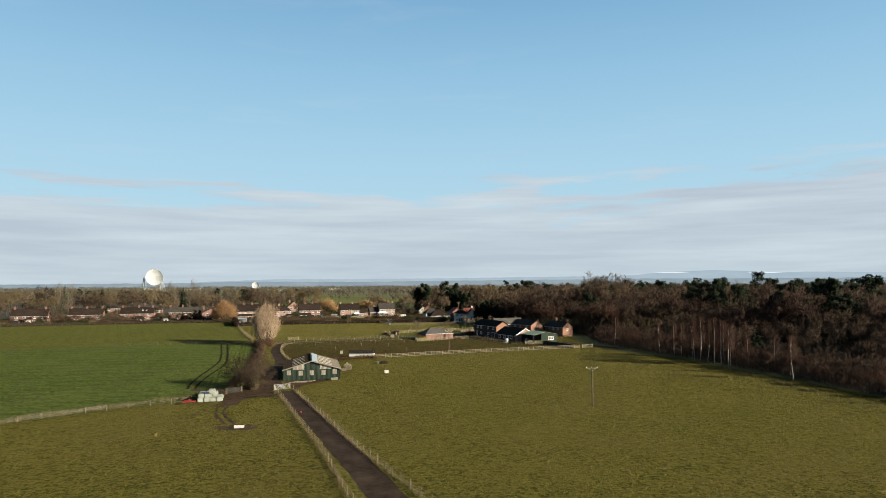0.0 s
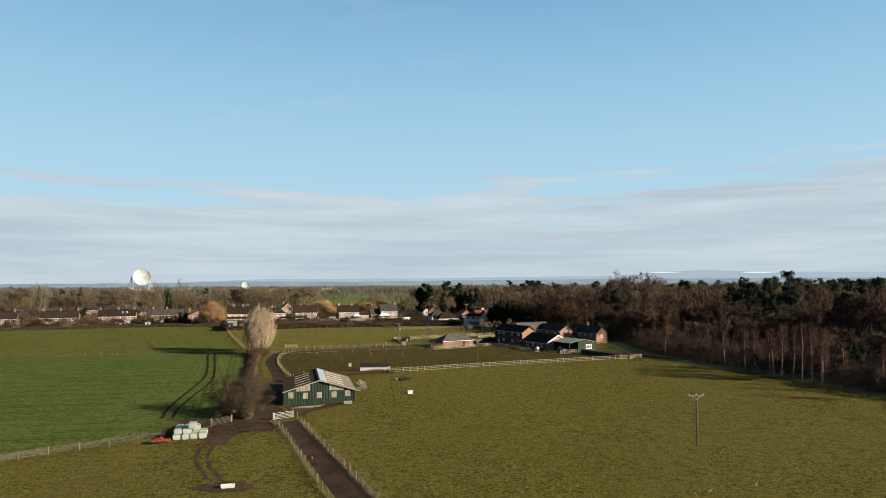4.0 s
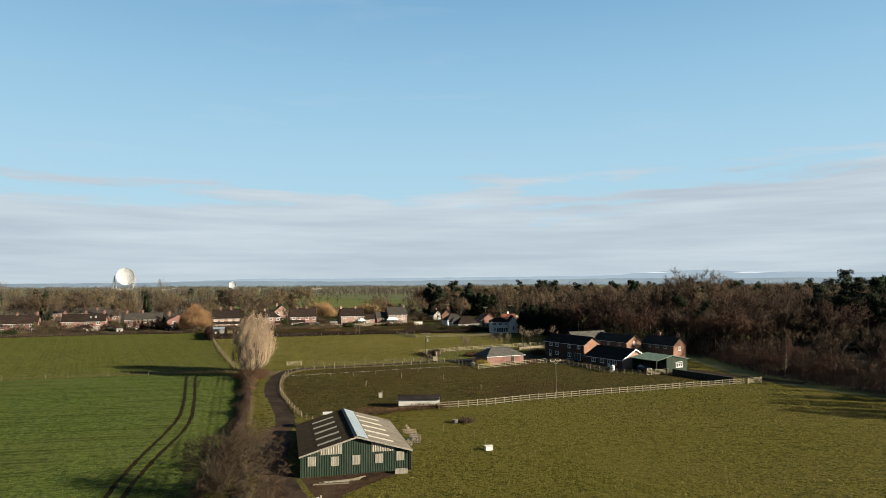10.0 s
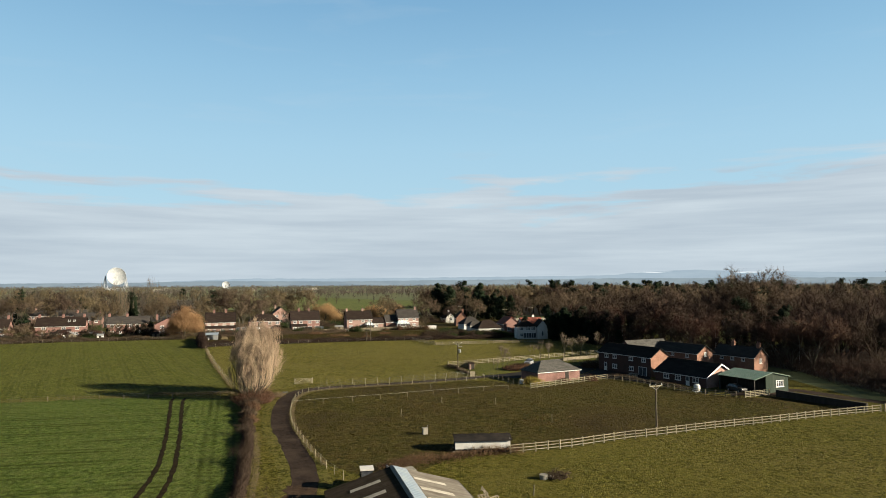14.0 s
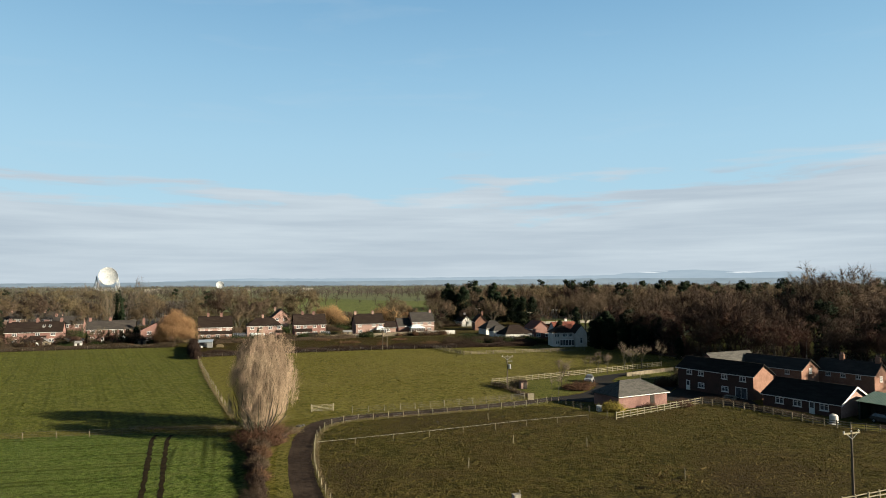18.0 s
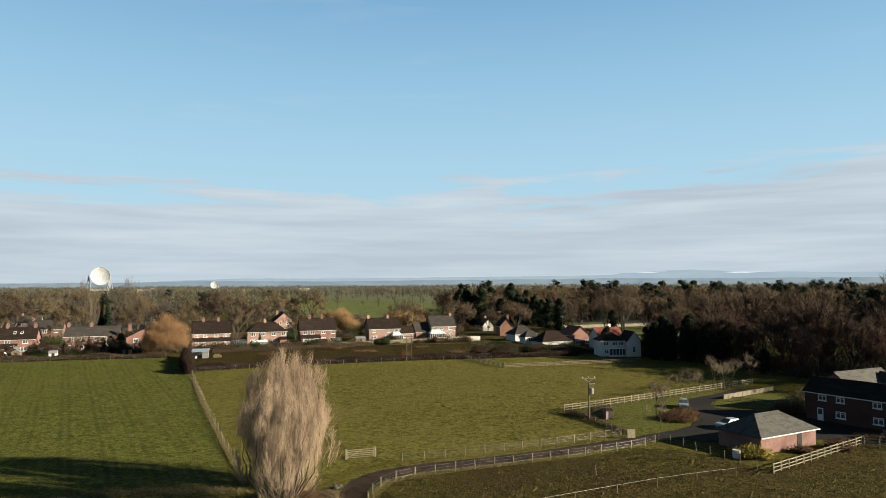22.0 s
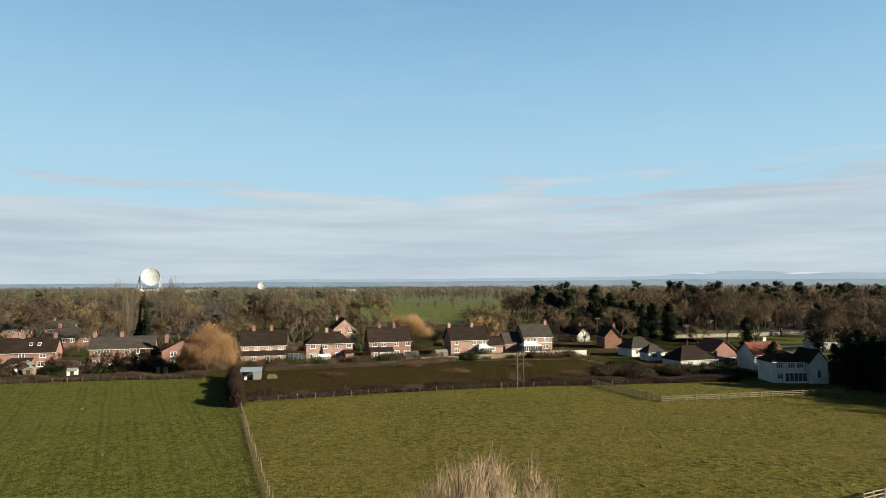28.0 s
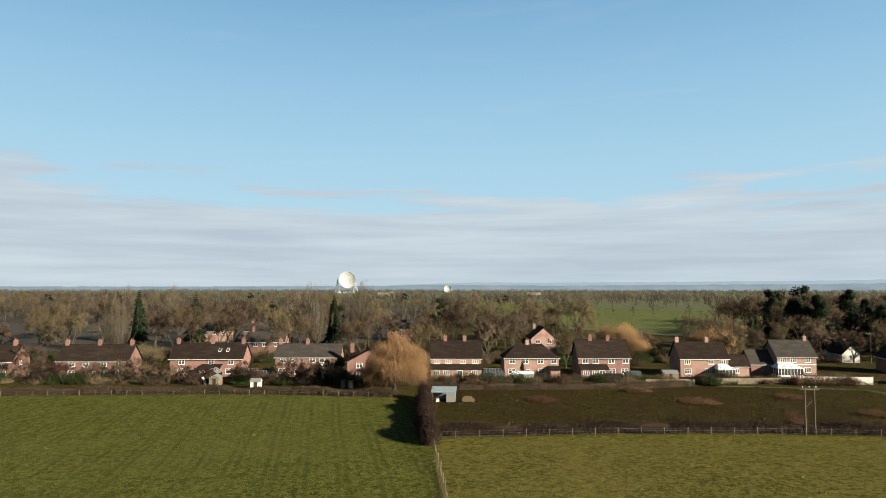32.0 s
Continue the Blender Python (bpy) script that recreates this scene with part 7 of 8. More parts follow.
c = house("brick farm range with a slate roof", 37.9, 248.9, -60.6, 14.0, 6.0, 4.4, 6.2, "brick_orange", "slate", upper=(2, 6, 10.5), lower=(3, 9), group="", win=(1.0, 0.9), side=((2.6, 3.4),))
house("farm wing with a pale weathered slate roof", 31.4, 244.6, 24, 12.6, 6.0, 4.4, 6.6, "brick", "slate_light", lower=(3, 8), group="")
c = house("old brick farmhouse with tall chimneys under the trees", 51.5, 243.0, -60.6, 11.5, 5.2, 3.8, 5.9, "brick_orange", "slate", upper=(2, 5, 8), stacks=((4, 2.6), (11.0, 2.6)), side=((2.0, 2.2),), group="", win=(1.0, 0.9))


def green_shed():
    ob = thing("garage_shed", "green sheet-metal garage with a pale green roof, one side open", "shed", stand(42.3, 202.1, 26.8))
    wd, dp, eave, ridge = 10.0, 8.4, 3.0, 4.0
    front = Build().add([(3.2, 0, -0.2), (wd, 0, -0.2), (wd, 0, eave), (wd / 2, 0, ridge), (3.2, 0, ridge - (wd / 2 - 3.2) * 0.2), (3.2, 0.12, -0.2), (wd, 0.12, -0.2), (wd, 0.12, eave), (wd / 2, 0.12, ridge), (3.2, 0.12, ridge - (wd / 2 - 3.2) * 0.2)], ((0, 1, 2, 3, 4), (9, 8, 7, 6, 5), (0, 5, 6, 1), (1, 6, 7, 2), (4, 3, 8, 9), (3, 2, 7, 8), (5, 0, 4, 9)))
    part("wall", front, M["clad"], ob)
    part("wall", Build().box(wd - 0.12, wd, 0.12, dp, -0.2, eave), M["clad"], ob)
    part("wall", Build().box(0, wd - 0.12, dp - 0.12, dp, -0.2, eave), M["clad"], ob)
    part("partition", Build().box(3.2, 3.3, 0.12, dp - 0.12, -0.2, eave + 0.2), M["dark_board"], ob)
    for y in (0.1, 4.0, 8.1):
        part("post", Build().box(0, 0.15, y, y + 0.15, -0.2, eave), M["dark_metal"], ob)
    for s in (0, 1):
        b = Build()
        xe = -0.3 if s == 0 else wd + 0.3
        for i in range(51):
            y = -0.3 + (dp + 0.6) * i / 50
            h = 0.04 * (i % 2)
            b.v += [(xe, y, eave - 0.02 + h), (wd / 2, y, ridge + 0.06 + h)]
            if i:
                b.f.append((2 * i - 2, 2 * i - 1, 2 * i + 1, 2 * i) if s == 0 else (2 * i - 1, 2 * i - 2, 2 * i, 2 * i + 1))
        part("roof", b, M["green_roof"], ob)
    for j in range(3):
        part("roof_light", Build().slab([(1.0, 1.0 + j * 2.6, eave + 0.24), (1.0, 2.0 + j * 2.6, eave + 0.24), (0.2, 2.0 + j * 2.6, eave + 0.1), (0.2, 1.0 + j * 2.6, eave + 0.1)], 0.03), M["rooflight"], ob)
    window(ob, 6.2, -0.02, 1.1, 2.2, 1.3, 0, 3)
    part("bargeboard", Build().beam((-0.3, -0.32, eave), (wd / 2, -0.32, ridge + 0.06), 0.05, 0.14).beam((wd + 0.3, -0.32, eave), (wd / 2, -0.32, ridge + 0.06), 0.05, 0.14), M["green_roof"], ob)


green_shed()
car(40.6, 206.2, 110, "dark_metal", "dark car parked under the open green shed")
car(5.2, 251.4, 68, "silver", "silver hatchback parked at the edge of the drive")
car(5.6, 234.8, 22, "silver", "pale silver car parked in the cottage's shade")
solo("oil_tank", Build().tube((0, 0, 0.15), (0, 0, 1.3), 0.62, 0.62, 16).tube((0, 0, 1.3), (0, 0, 1.5), 0.62, 0.3, 16).box(-0.7, 0.7, -0.7, 0.7, 0, 0.15), M["paint_white"], "white plastic tank beside the farm fence", "tank", stand(32.8, 206.8))
solo("oil_tank", Build().tube((0, 0, 0.0), (0, 0, 1.0), 0.5, 0.5, 16), M["paint_white"], "white barrel beside the golden hedge", "barrel", stand(-1.0, 218.4))
solo("notice_board", Build().box(-0.6, 0.6, -0.05, 0.05, 0.15, 1.35).box(-0.5, -0.4, 0.05, 0.1, 0, 1.3).box(0.4, 0.5, 0.05, 0.1, 0, 1.3), M["wood_pale"], "pale wooden board at the drive's mouth", "board", stand(-11.2, 229.0, 10))
shed(-11.2, 242.0, 20, 1.3, 1.2, 1.5, 1.75, "brick_pale", "tile", "small brick store beside the power pole", "store")
solo("garden_table", Build().box(-1.1, 1.1, -0.5, 0.5, 0.68, 0.75).box(-1.0, -0.9, -0.4, 0.4, 0, 0.68).box(0.9, 1.0, -0.4, 0.4, 0, 0.68).box(-1.1, 1.1, -0.95, -0.65, 0.4, 0.45).box(-1.0, -0.9, -0.9, -0.7, 0, 0.4).box(0.9, 1.0, -0.9, -0.7, 0, 0.4), M["clad_pale"], "pale garden bench table by the brick barn house", "table", stand(26.4, 228.4, -60))
b = Build().box(0, 16.5, -0.25, 0.25, -0.2, 1.3)
solo("wall_garden", b, M["dark_board"], "dark garden wall running to the rail fence gate", "wall", stand(45.6, 200.4, -60.5), kind="structure")

# ---- village houses, west to east ----
VA = 18.5
c = house("red brick house with a dark tiled roof and a plain gable", -236.0, 327.0, VA, 18.0, 7.6, 4.6, 8.2, "brick", "tile", upper=(2, 6, 11, 15), lower=(2, 6, 11, 15), stacks=((1, 3.8), (16.6, 3.8)), side=((3.3, 3.2),))
c = house("pair of red brick cottages with three chimneys", -208.6, 336.2, VA, 17.6, 7.6, 4.7, 8.2, "brick", "tile", upper=(3.2, 6.6, 11.0, 14.6), lower=(3, 11, 14.6), doors=(9.0,), stacks=((0.7, 3.8), (8.8, 3.8), (16.9, 3.8)))
c = house("pair of brick cottages with a mottled tiled roof", -184.8, 348.3, VA, 18.2, 7.6, 4.8, 8.2, "brick", "tile", upper=(2.2, 9.6, 14.6), lower=(2, 14), stacks=((0.7, 3.8), (9.5, 3.8), (17.4, 3.8)))
for px in (11.6, 13.6):
    part("roof_window", Build().slab([(px, 1.5, 6.32), (px + 0.8, 1.5, 6.32), (px + 0.8, 2.4, 7.12), (px, 2.4, 7.12)], 0.05), M["upvc"], c, "white-framed roof window")
    part("pane", Build().slab([(px + 0.1, 1.6, 6.44), (px + 0.7, 1.6, 6.44), (px + 0.7, 2.3, 7.06), (px + 0.1, 2.3, 7.06)], 0.02), M["glass"], c)
lean_to(c, 8.2, -0.02, 5.0, 2.6, 2.2, 3.2, "brick", "tile", (0.5, 2.6))
c = house("red brick house with a grey slate roof and white windows", -159.5, 356.6, VA, 16.2, 7.4, 5.2, 8.1, "brick", "slate", upper=(1.2, 3.4, 8.6, 11.0), lower=(0.8,), doors=(4.8, 12.5), stacks=((0.5, 3.7), (7.4, 3.7)))
conservatory(c, 9.4, -0.02, 3.6, 2.6, 2.2, 3.2)
c = house("brick house with twin gables half hidden by a willow", -139.4, 356.4, VA, 11.0, 7.4, 4.7, 7.6, "brick", "tile", along="y", upper=(2.2, 7.0), lower=(2.2, 6.6), stacks=((0.8, 3.6),))
lean_to(c, 6.0, -0.02, 4.6, 2.0, 2.2, 3.0, "render", "tile", (0.6, 2.6))
c = house("house of dark brick with white bands and a long lean-to", -122.0, 368.8, VA, 12.6, 7.4, 5.0, 9.0, "brick", "tile", upper=(0.7, 3.6, 7.2, 10.4), lower=(), stacks=((3.6, 3.7), (8.6, 3.7)), cols=3)
lean_to(c, 0, -0.02, 12.6, 2.4, 2.3, 3.3, "brick_pale", "tile", (0.6, 3.0, 10.0), (6.4,))
part("band", Build().box(0, 12.6, -0.05, 0, 3.4, 4.9), M["brick_pale"], c)
c = house("pink brick house with a hipped brown roof", -104.4, 374.6, VA, 13.8, 8.0, 5.0, 8.0, "brick_pale", "tile", hip=3.6, upper=(1.2, 4.6, 8.4, 11.8), lower=(1.0, 8.6), doors=(5.6,), stacks=((6.4, 4.0),))
lean_to(c, 11.2, -0.02, 2.4, 3.0, 2.2, 2.8, "brick_pale", "tile")
c = house("brick house with a broad dark roof and white windows", -86.5, 380.4, VA, 13.0, 7.6, 5.1, 9.1, "brick", "tile", upper=(0.9, 3.6, 7.6, 11.2), lower=(7.6, 10.8), stacks=((3.8, 3.8), (8.4, 3.8)))
lean_to(c, 0, -0.02, 7.0, 2.6, 2.3, 3.2, "brick", "tile", (0.6, 2.8), (4.6,))
c = house("brick house with a brown roof and a white garden room", -61.9, 388.5, VA, 12.2, 7.6, 4.9, 8.7, "brick_pale", "tile", upper=(1.0, 7.0, 10.0), lower=(1.0, 6.2), stacks=((0.5, 3.8), (8.2, 3.8)), cols=3)
conservatory(c, 8.4, -0.02, 4.2, 3.2, 2.3, 3.4)
roof(c, 12.4, 18.0, 1.0, 7.0, 2.8, 5.2, M["tile"], name="annex_roof")
shell(c, 12.2, 18.0, 1.0, 7.0, 2.8, 5.2, M["brick_pale"])
window(c, 14.0, 0.98, 0.9, 1.4, 1.2, 0, 3)
c = house("pink brick house with a grey roof and a large conservatory", -38.0, 399.4, VA, 10.2, 8.0, 5.0, 8.8, "brick_pale", "slate", upper=(0.8, 3.4, 7.2), lower=(7.0,), stacks=((9.4, 4.0),), cols=3)
conservatory(c, -1.6, -0.02, 6.4, 3.6, 2.3, 3.6)
shell(c, -6.0, -0.1, 1.5, 8.0, 3.0, 6.2, M["brick"])
roof(c, -6.0, -0.1, 1.5, 8.0, 3.0, 6.2, M["slate"], name="annex_roof")
part("band", Build().box(0, 10.2, -0.04, 0, 2.75, 2.95), M["upvc"], c)
house("white gabled cottage beyond the gardens", -14.2, 437.6, VA, 5.4, 9.0, 2.8, 5.6, "render", "tile", along="y", upper=(2.2,), stacks=((3.0, 4.0),))
house("tall pink brick house with a steep dark roof", -108.0, 432.3, VA, 9.0, 12.0, 5.4, 9.2, "brick_pale", "slate", along="y", upper=(1.6, 5.4), lower=(3.4,), stacks=((2.0, 6.0),))
house("grey-roofed brick house behind the cottages", -250.5, 441.0, VA, 15.0, 8.0, 4.6, 7.6, "brick_pale", "slate", hip=3.0, upper=(3, 7, 11), stacks=((8, 4),))
house("grey-roofed brick house behind the cottages", -231.7, 447.2, VA, 11.0, 8.0, 4.6, 7.6, "brick_pale", "slate", upper=(2, 6, 8.4), stacks=((3, 4),))
house("dark slate-roofed house among the trees", -176.0, 470.0, VA, 9.0, 8.0, 5.0, 8.6, "brick", "slate", upper=(2, 5))
house("pale brick house seen between the trees", -196.0, 398.0, VA, 12.0, 7.6, 4.8, 8.0, "brick", "slate", upper=(2, 5, 9), stacks=((1, 3.8), (11, 3.8)))
house("brick house with its chimney on the front gable", -9.3, 410.7, 4, 5.8, 10.0, 4.2, 7.4, "brick_orange", "tile", along="y", stacks=((3.3, 0.3),))
c = house("white bungalow with a grey roof", -6.4, 384.9, 20, 9.0, 7.6, 2.8, 5.7, "render", "slate", hip=3.2, lower=(1.4, 6.4), group="bungalows")
c = house("white bungalow with a grey porch gable", -4.2, 374.2, 20, 5.6, 4.4, 2.7, 4.6, "render", "slate", hip=2.0, lower=(1.2,), group="bungalows")
c = house("white bungalow with a brown hipped roof", -1.6, 353.4, 20, 11.0, 7.6, 2.8, 5.8, "render", "tile", hip=3.4, lower=(2.0, 6.0, 10.0), group="bungalows")
c = house("brick bungalow with a bright red tiled roof", 10.0, 362.6, 18, 7.6, 8.0, 4.0, 6.9, "brick", "tile_red", along="y", lower=(1.6, 5.4), group="bungalows")
c = house("brick bungalow with a long red tiled roof", 17.4, 354.0, 14, 9.0, 7.0, 4.1, 6.9, "render", "tile_red", lower=(2, 6), stacks=((6, 4),), group="bungalows")
c = house("white rendered house with a red-brown hipped roof", 12.2, 332.2, 3, 7.4, 7.0, 4.9, 7.0, "render", "tile", hip=3.0, upper=(0.7, 3.4, 5.4), lower=(1.0,), group="", cols=3)
shell(c, 7.5, 11.6, -1.6, 6.0, 4.9, 7.4, M["render"], "y")
roof(c, 7.5, 11.6, -1.6, 6.0, 4.9, 7.4, M["tile"], "y", name="gable_roof")
window(c, 9.1, -1.62, 1.2, 0.9, 1.9, 0, 1)
part("bay", Build().box(2.3, 7.3, -0.9, 0, 0.0, 2.4), M["upvc"], c)
for k in range(5):
    part("pane", Build().box(2.4 + k * 0.98, 3.2 + k * 0.98, -0.93, -0.9, 0.5, 2.3), M["glass"], c)
solo("gatehouse", Build().box(0, 1.2, 0, 1.2, 0, 3.2).box(-0.15, 1.35, -0.15, 1.35, 3.2, 3.35), M["render"], "small white pillar among dark evergreens", "pillar", stand(29.0, 350.5))
house("low pale building behind the wood's edge", 60, 408, 10, 9, 5, 2.6, 4.0, "render", "slate", group="")

# garden fences, sheds, hedges
def panel_fence(p0, p1, mat, label, high=1.7, gap=1.83):
    k = max(1, round(math.dist(p0, p1) / gap))
    ob = thing("panel_fence", label, "fence", pose(0, 0, 0), "garden fences")
    ang = math.degrees(math.atan2(p1[1] - p0[1], p1[0] - p0[0]))
    ln = math.dist(p0, p1) / k
    pm = kept(("panel", mat, high, round(ln, 2)), lambda: Build().box(0.06, ln - 0.06, -0.02, 0.02, 0.05, high).box(0.06, ln - 0.06, -0.04, -0.02, high * 0.2, high * 0.25).box(0.06, ln - 0.06, -0.04, -0.02, high * 0.75, high * 0.8).mesh("panel", M[mat]))
    qm = kept(("ppost", mat, high), lambda: Build().box(-0.05, 0.05, -0.05, 0.05, -0.2, high + 0.08).mesh("post", M[mat]))
    for i in range(k + 1):
        x, y = p0[0] + (p1[0] - p0[0]) * i / k, p0[1] + (p1[1] - p0[1]) * i / k
        part("post", qm, None, ob, "", stand(x, y, ang))
        if i < k:
            part("panel", pm, None, ob, "", stand(x, y, ang))


panel_fence((16.0, 259.2), (30.4, 268.4), "wood", "low close-boarded fence beside the drive", 0.95, 1.5)
panel_fence((-36.5, 384.5), (-19.5, 388.5), "paint_white", "pale panel fence along the garden's end", 1.8)
panel_fence((-57.5, 376.0), (-36.5, 384.5), "wood", "weathered panel fence along the garden's end", 1.5)
panel_fence((-70, 371.5), (-60.5, 375), "wood", "weathered panel fence beside a gate", 1.4)
gate((-64.2, 373.2), (-59.4, 375.2), "grey metal field gate behind the gardens", 1.2, 5, "steel")
panel_fence((24, 452), (112, 478), "clad_pale", "long pale wall along the parkland", 1.5, 6)
shed(-110.2, 334.6, 14, 4.6, 3.2, 2.0, 2.6, "steel", "blue_sheet", "open-fronted grey sheet shed with a bluish roof", open_front=True)
solo("feed_sack", Build().add([(-0.35, -0.25, 0), (0.35, -0.25, 0), (0.35, 0.25, 0), (-0.35, 0.25, 0), (-0.25, -0.2, 0.8), (0.25, -0.2, 0.8), (0.25, 0.2, 0.8), (-0.25, 0.2, 0.8)], ((3, 2, 1, 0), (4, 5, 6, 7), (0, 1, 5, 4), (1, 2, 6, 5), (2, 3, 7, 6), (3, 0, 4, 7))), M["paint_white"], "white bulk sack inside the open shed", "sack", stand(-109.2, 335.2, 20))
shed(-165.5, 338.4, 20, 2.2, 3.0, 1.9, 2.5, "wood", "steel", "small garden shed with a grey roof")
shed(-226.0, 325.0, 16, 2.0, 2.6, 1.9, 2.5, "paint_white", "steel", "small white garden shed")
shed(-232.0, 321.0, 16, 4.0, 2.4, 1.8, 2.3, "dark_board", "felt", "dark garden shed with a felt roof")
shed(-100.5, 366.5, 18, 5.0, 3.0, 2.0, 2.5, "steel", "conservatory", "glass-roofed garden building beside the hedge", "greenhouse", "greenhouse")
shed(-147.5, 349.5, 18, 3.4, 4.6, 2.4, 3.6, "brick", "tile_red", "small brick outhouse with a reddish gable", "outhouse")
shed(-170.6, 343.0, 18, 3.2, 4.0, 2.2, 3.2, "dark_board", "steel", "garden workshop with a grey roof")
shed(-79.0, 369.5, 18, 4.0, 2.6, 1.9, 2.4, "dark_board", "felt", "low dark garden shed")
shed(-66.0, 380.0, 18, 3.6, 3.0, 1.9, 2.5, "wood", "steel", "garden shed with a rounded grey roof")
solo("log_pile", Build().box(0, 2.4, 0, 1.0, 0, 0.7).box(0.3, 2.0, 0.1, 0.9, 0.7, 1.1), M["hedge_dry"], "heap of pale straw beside the open shed", "heap", stand(-104.6, 336.6, 10))
solo("play_slide", Build().beam((0, 0, 1.8), (2.4, 0, 0.1), 0.5, 0.06).beam((0, -0.2, 0), (0, -0.2, 1.8), 0.08).beam((0, 0.2, 0), (0, 0.2, 1.8), 0.08), M["paint_white"], "white garden slide between sheds", "slide", stand(-168.5, 340.0, -30))

hedge([(-99.4, 307.4), (-73, 318.2), (-48, 326), (-20, 331.2), (6, 336)], 2.2, 1.9, 420, "twig_dark", "clipped brown hedge along the pasture", 201, 0.4, 0.06, core=True)
hedge([(-99.0, 300.5), (-104, 313), (-110, 330), (-113, 338)], 1.9, 3.3, 460, "twig_dark", "tall clipped beech hedge with brown leaves", 202, 0.4, 0.06, core=True)
hedge([(-240, 300.6), (-198, 315), (-154, 331.6), (-120, 338.4)], 2.0, 1.8, 380, "hedge", "low brown hedge behind the gardens", 203, 0.45, 0.06, core=True)
hedge([(-110, 352), (-75, 364.5), (-60, 373)], 1.6, 1.8, 170, "hedge", "garden hedge at the end of the plot", 204, 0.45, 0.05, core=True)
hedge([(-40.4, 99.4), (-51, 90.8), (-63, 77), (-100, 38), (-170, -30)], 1.6, 1.1, 55, "hedge_dry", "low hedge of pale dry stems along the crop", 205, 0.5, 0.025)
hedge([(-34.6, 106.4), (-40.4, 99.8)], 2.0, 1.6, 90, "hedge", "scrubby hedge beside the field gate", 206)
hedge([(-35.4, 112.5), (-37.0, 124), (-39.6, 138)], 1.6, 1.8, 110, "hedge", "overgrown hedge between the track and the crop", 207, 0.6, 0.035)
hedge([(-40.2, 142), (-43.0, 154), (-46.4, 168), (-49.8, 180), (-52.6, 190), (-54.0, 196)], 1.0, 1.05, 260, "twig_dark", "dark scrubby hedge along the crop's edge", 217, 0.5, 0.05, core=True)
hedge([(-33.6, 110.5), (-34.6, 118), (-37.2, 135), (-42.0, 156), (-46.4, 172)], 0.8, 0.7, 25, "hedge_dry", "pale dead grass along the hedge foot", 208, 0.45, 0.02, "dry_grass")
hedge([(-60.6, 209.4), (-67.8, 225.6), (-81.6, 258), (-95.8, 293.6)], 0.5, 0.5, 30, "hedge_dry", "pale dead grass along the old fence", 209, 0.3, 0.02, "dry_grass")
hedge([(-26, 154.5), (-20, 158.6), (-14, 161.2), (-8.6, 162.2)], 2.2, 1.2, 110, "bramble", "brown bramble strip behind the barn", 210, 0.5, 0.03)
hedge([(-16.6, 247.2), (-13.8, 240.6), (-11.0, 230.6)], 1.4, 0.9, 80, "hedge", "dark scrub along the pole corner", 211)
hedge([(20.2, 226.8), (26, 219), (31.4, 207)], 1.4, 1.1, 70, "hedge", "dark garden hedge along the farm fence", 212)
hedge([(-58.6, 205.4), (-66, 207), (-76, 206.4)], 1.6, 0.7, 60, "hedge_dry", "tufts of pale dead grass on the strip", 213, 0.4, 0.025, "dry_grass")
hedge([(4.2, 38.4), (-3.2, 58.6), (-11.9, 80), (-21, 102.3), (-25.2, 110.6)], 0.7, 0.5, 40, "hedge_dry", "pale dead grass under the track fence", 214, 0.3, 0.018, "dry_grass")
hedge([(12.5, 38.6), (7, 49.8), (0.3, 63.8), (-8.3, 83.5), (-20.1, 110.4)], 0.7, 0.5, 40, "hedge_dry", "pale dead grass under the track fence", 215, 0.3, 0.018, "dry_grass")
hedge([(-33.7, 157), (-38.0, 167), (-42.0, 178), (-44.9, 190), (-46.3, 203), (-44.0, 210.2), (-36, 214.1), (-22, 219.3)], 0.7, 0.45, 40, "hedge_dry", "pale dead grass under the paddock fence", 216, 0.3, 0.02, "dry_grass")
hedge([(-19, 357), (-9, 353.4), (1, 349.4), (7, 346), (12, 343)], 2.6, 2.6, 240, "ivy", "dark evergreen hedge before the bungalows", 220, 0.5, 0.07)
hedge([(4, 340), (-2, 347), (-12, 352)], 3.0, 2.2, 200, "hedge", "dark scrub at the corner of the plot", 221, 0.5, 0.06)
bush(-30.4, 112.9, 1.8, 3.6, "hedge_dry", "ivy and dead stems round the thorn trunks", 330, 420, 0.4, 0.03)
bush(-31.6, 115.4, 2.0, 2.6, "hedge_dry", "ivy and dead stems round the thorn trunks", 331, 360, 0.4, 0.03)
bush(1.2, 218.6, 3.6, 1.9, "gold", "clipped golden hedge at the cottage corner", 301, 420, 0.35, 0.06)
bush(0.2, 241.4, 5.0, 1.6, "bramble", "brown shrub border beside the drive", 302, 420, 0.6, 0.03)
bush(3.2, 245.6, 3.8, 1.3, "bramble", "low brown shrubs beside the drive", 303, 260, 0.5, 0.03)
bush(-11.6, 244.4, 3.6, 2.8, "hedge_dry", "tall pale shrub behind the store", 304, 320, 0.6, 0.03)
bush(-53.6, 197.4, 6.6, 3.0, "bramble", "reddish brambles round the poplar's foot", 305, 480, 0.6, 0.03)
bush(-54.4, 203.6, 4.6, 2.4, "bramble", "reddish brambles round the poplar's foot", 316, 380, 0.6, 0.03)
bush(-51.4, 204.0, 3.4, 1.0, "hedge_dry", "pale dead grass at the poplar's foot", 306, 300, 0.5, 0.02)
bush(-52.0, 190.0, 2.6, 1.6, "bramble", "reddish brambles in the hedge below the poplar", 311, 420, 0.6, 0.03)
bush(-55.4, 202.6, 4.6, 2.2, "bramble", "reddish brambles behind the poplar", 312, 360, 0.6, 0.03)
bush(14.6, 222.0, 3.2, 1.5, "bramble", "dark shrub against the cottage wall", 307, 240)
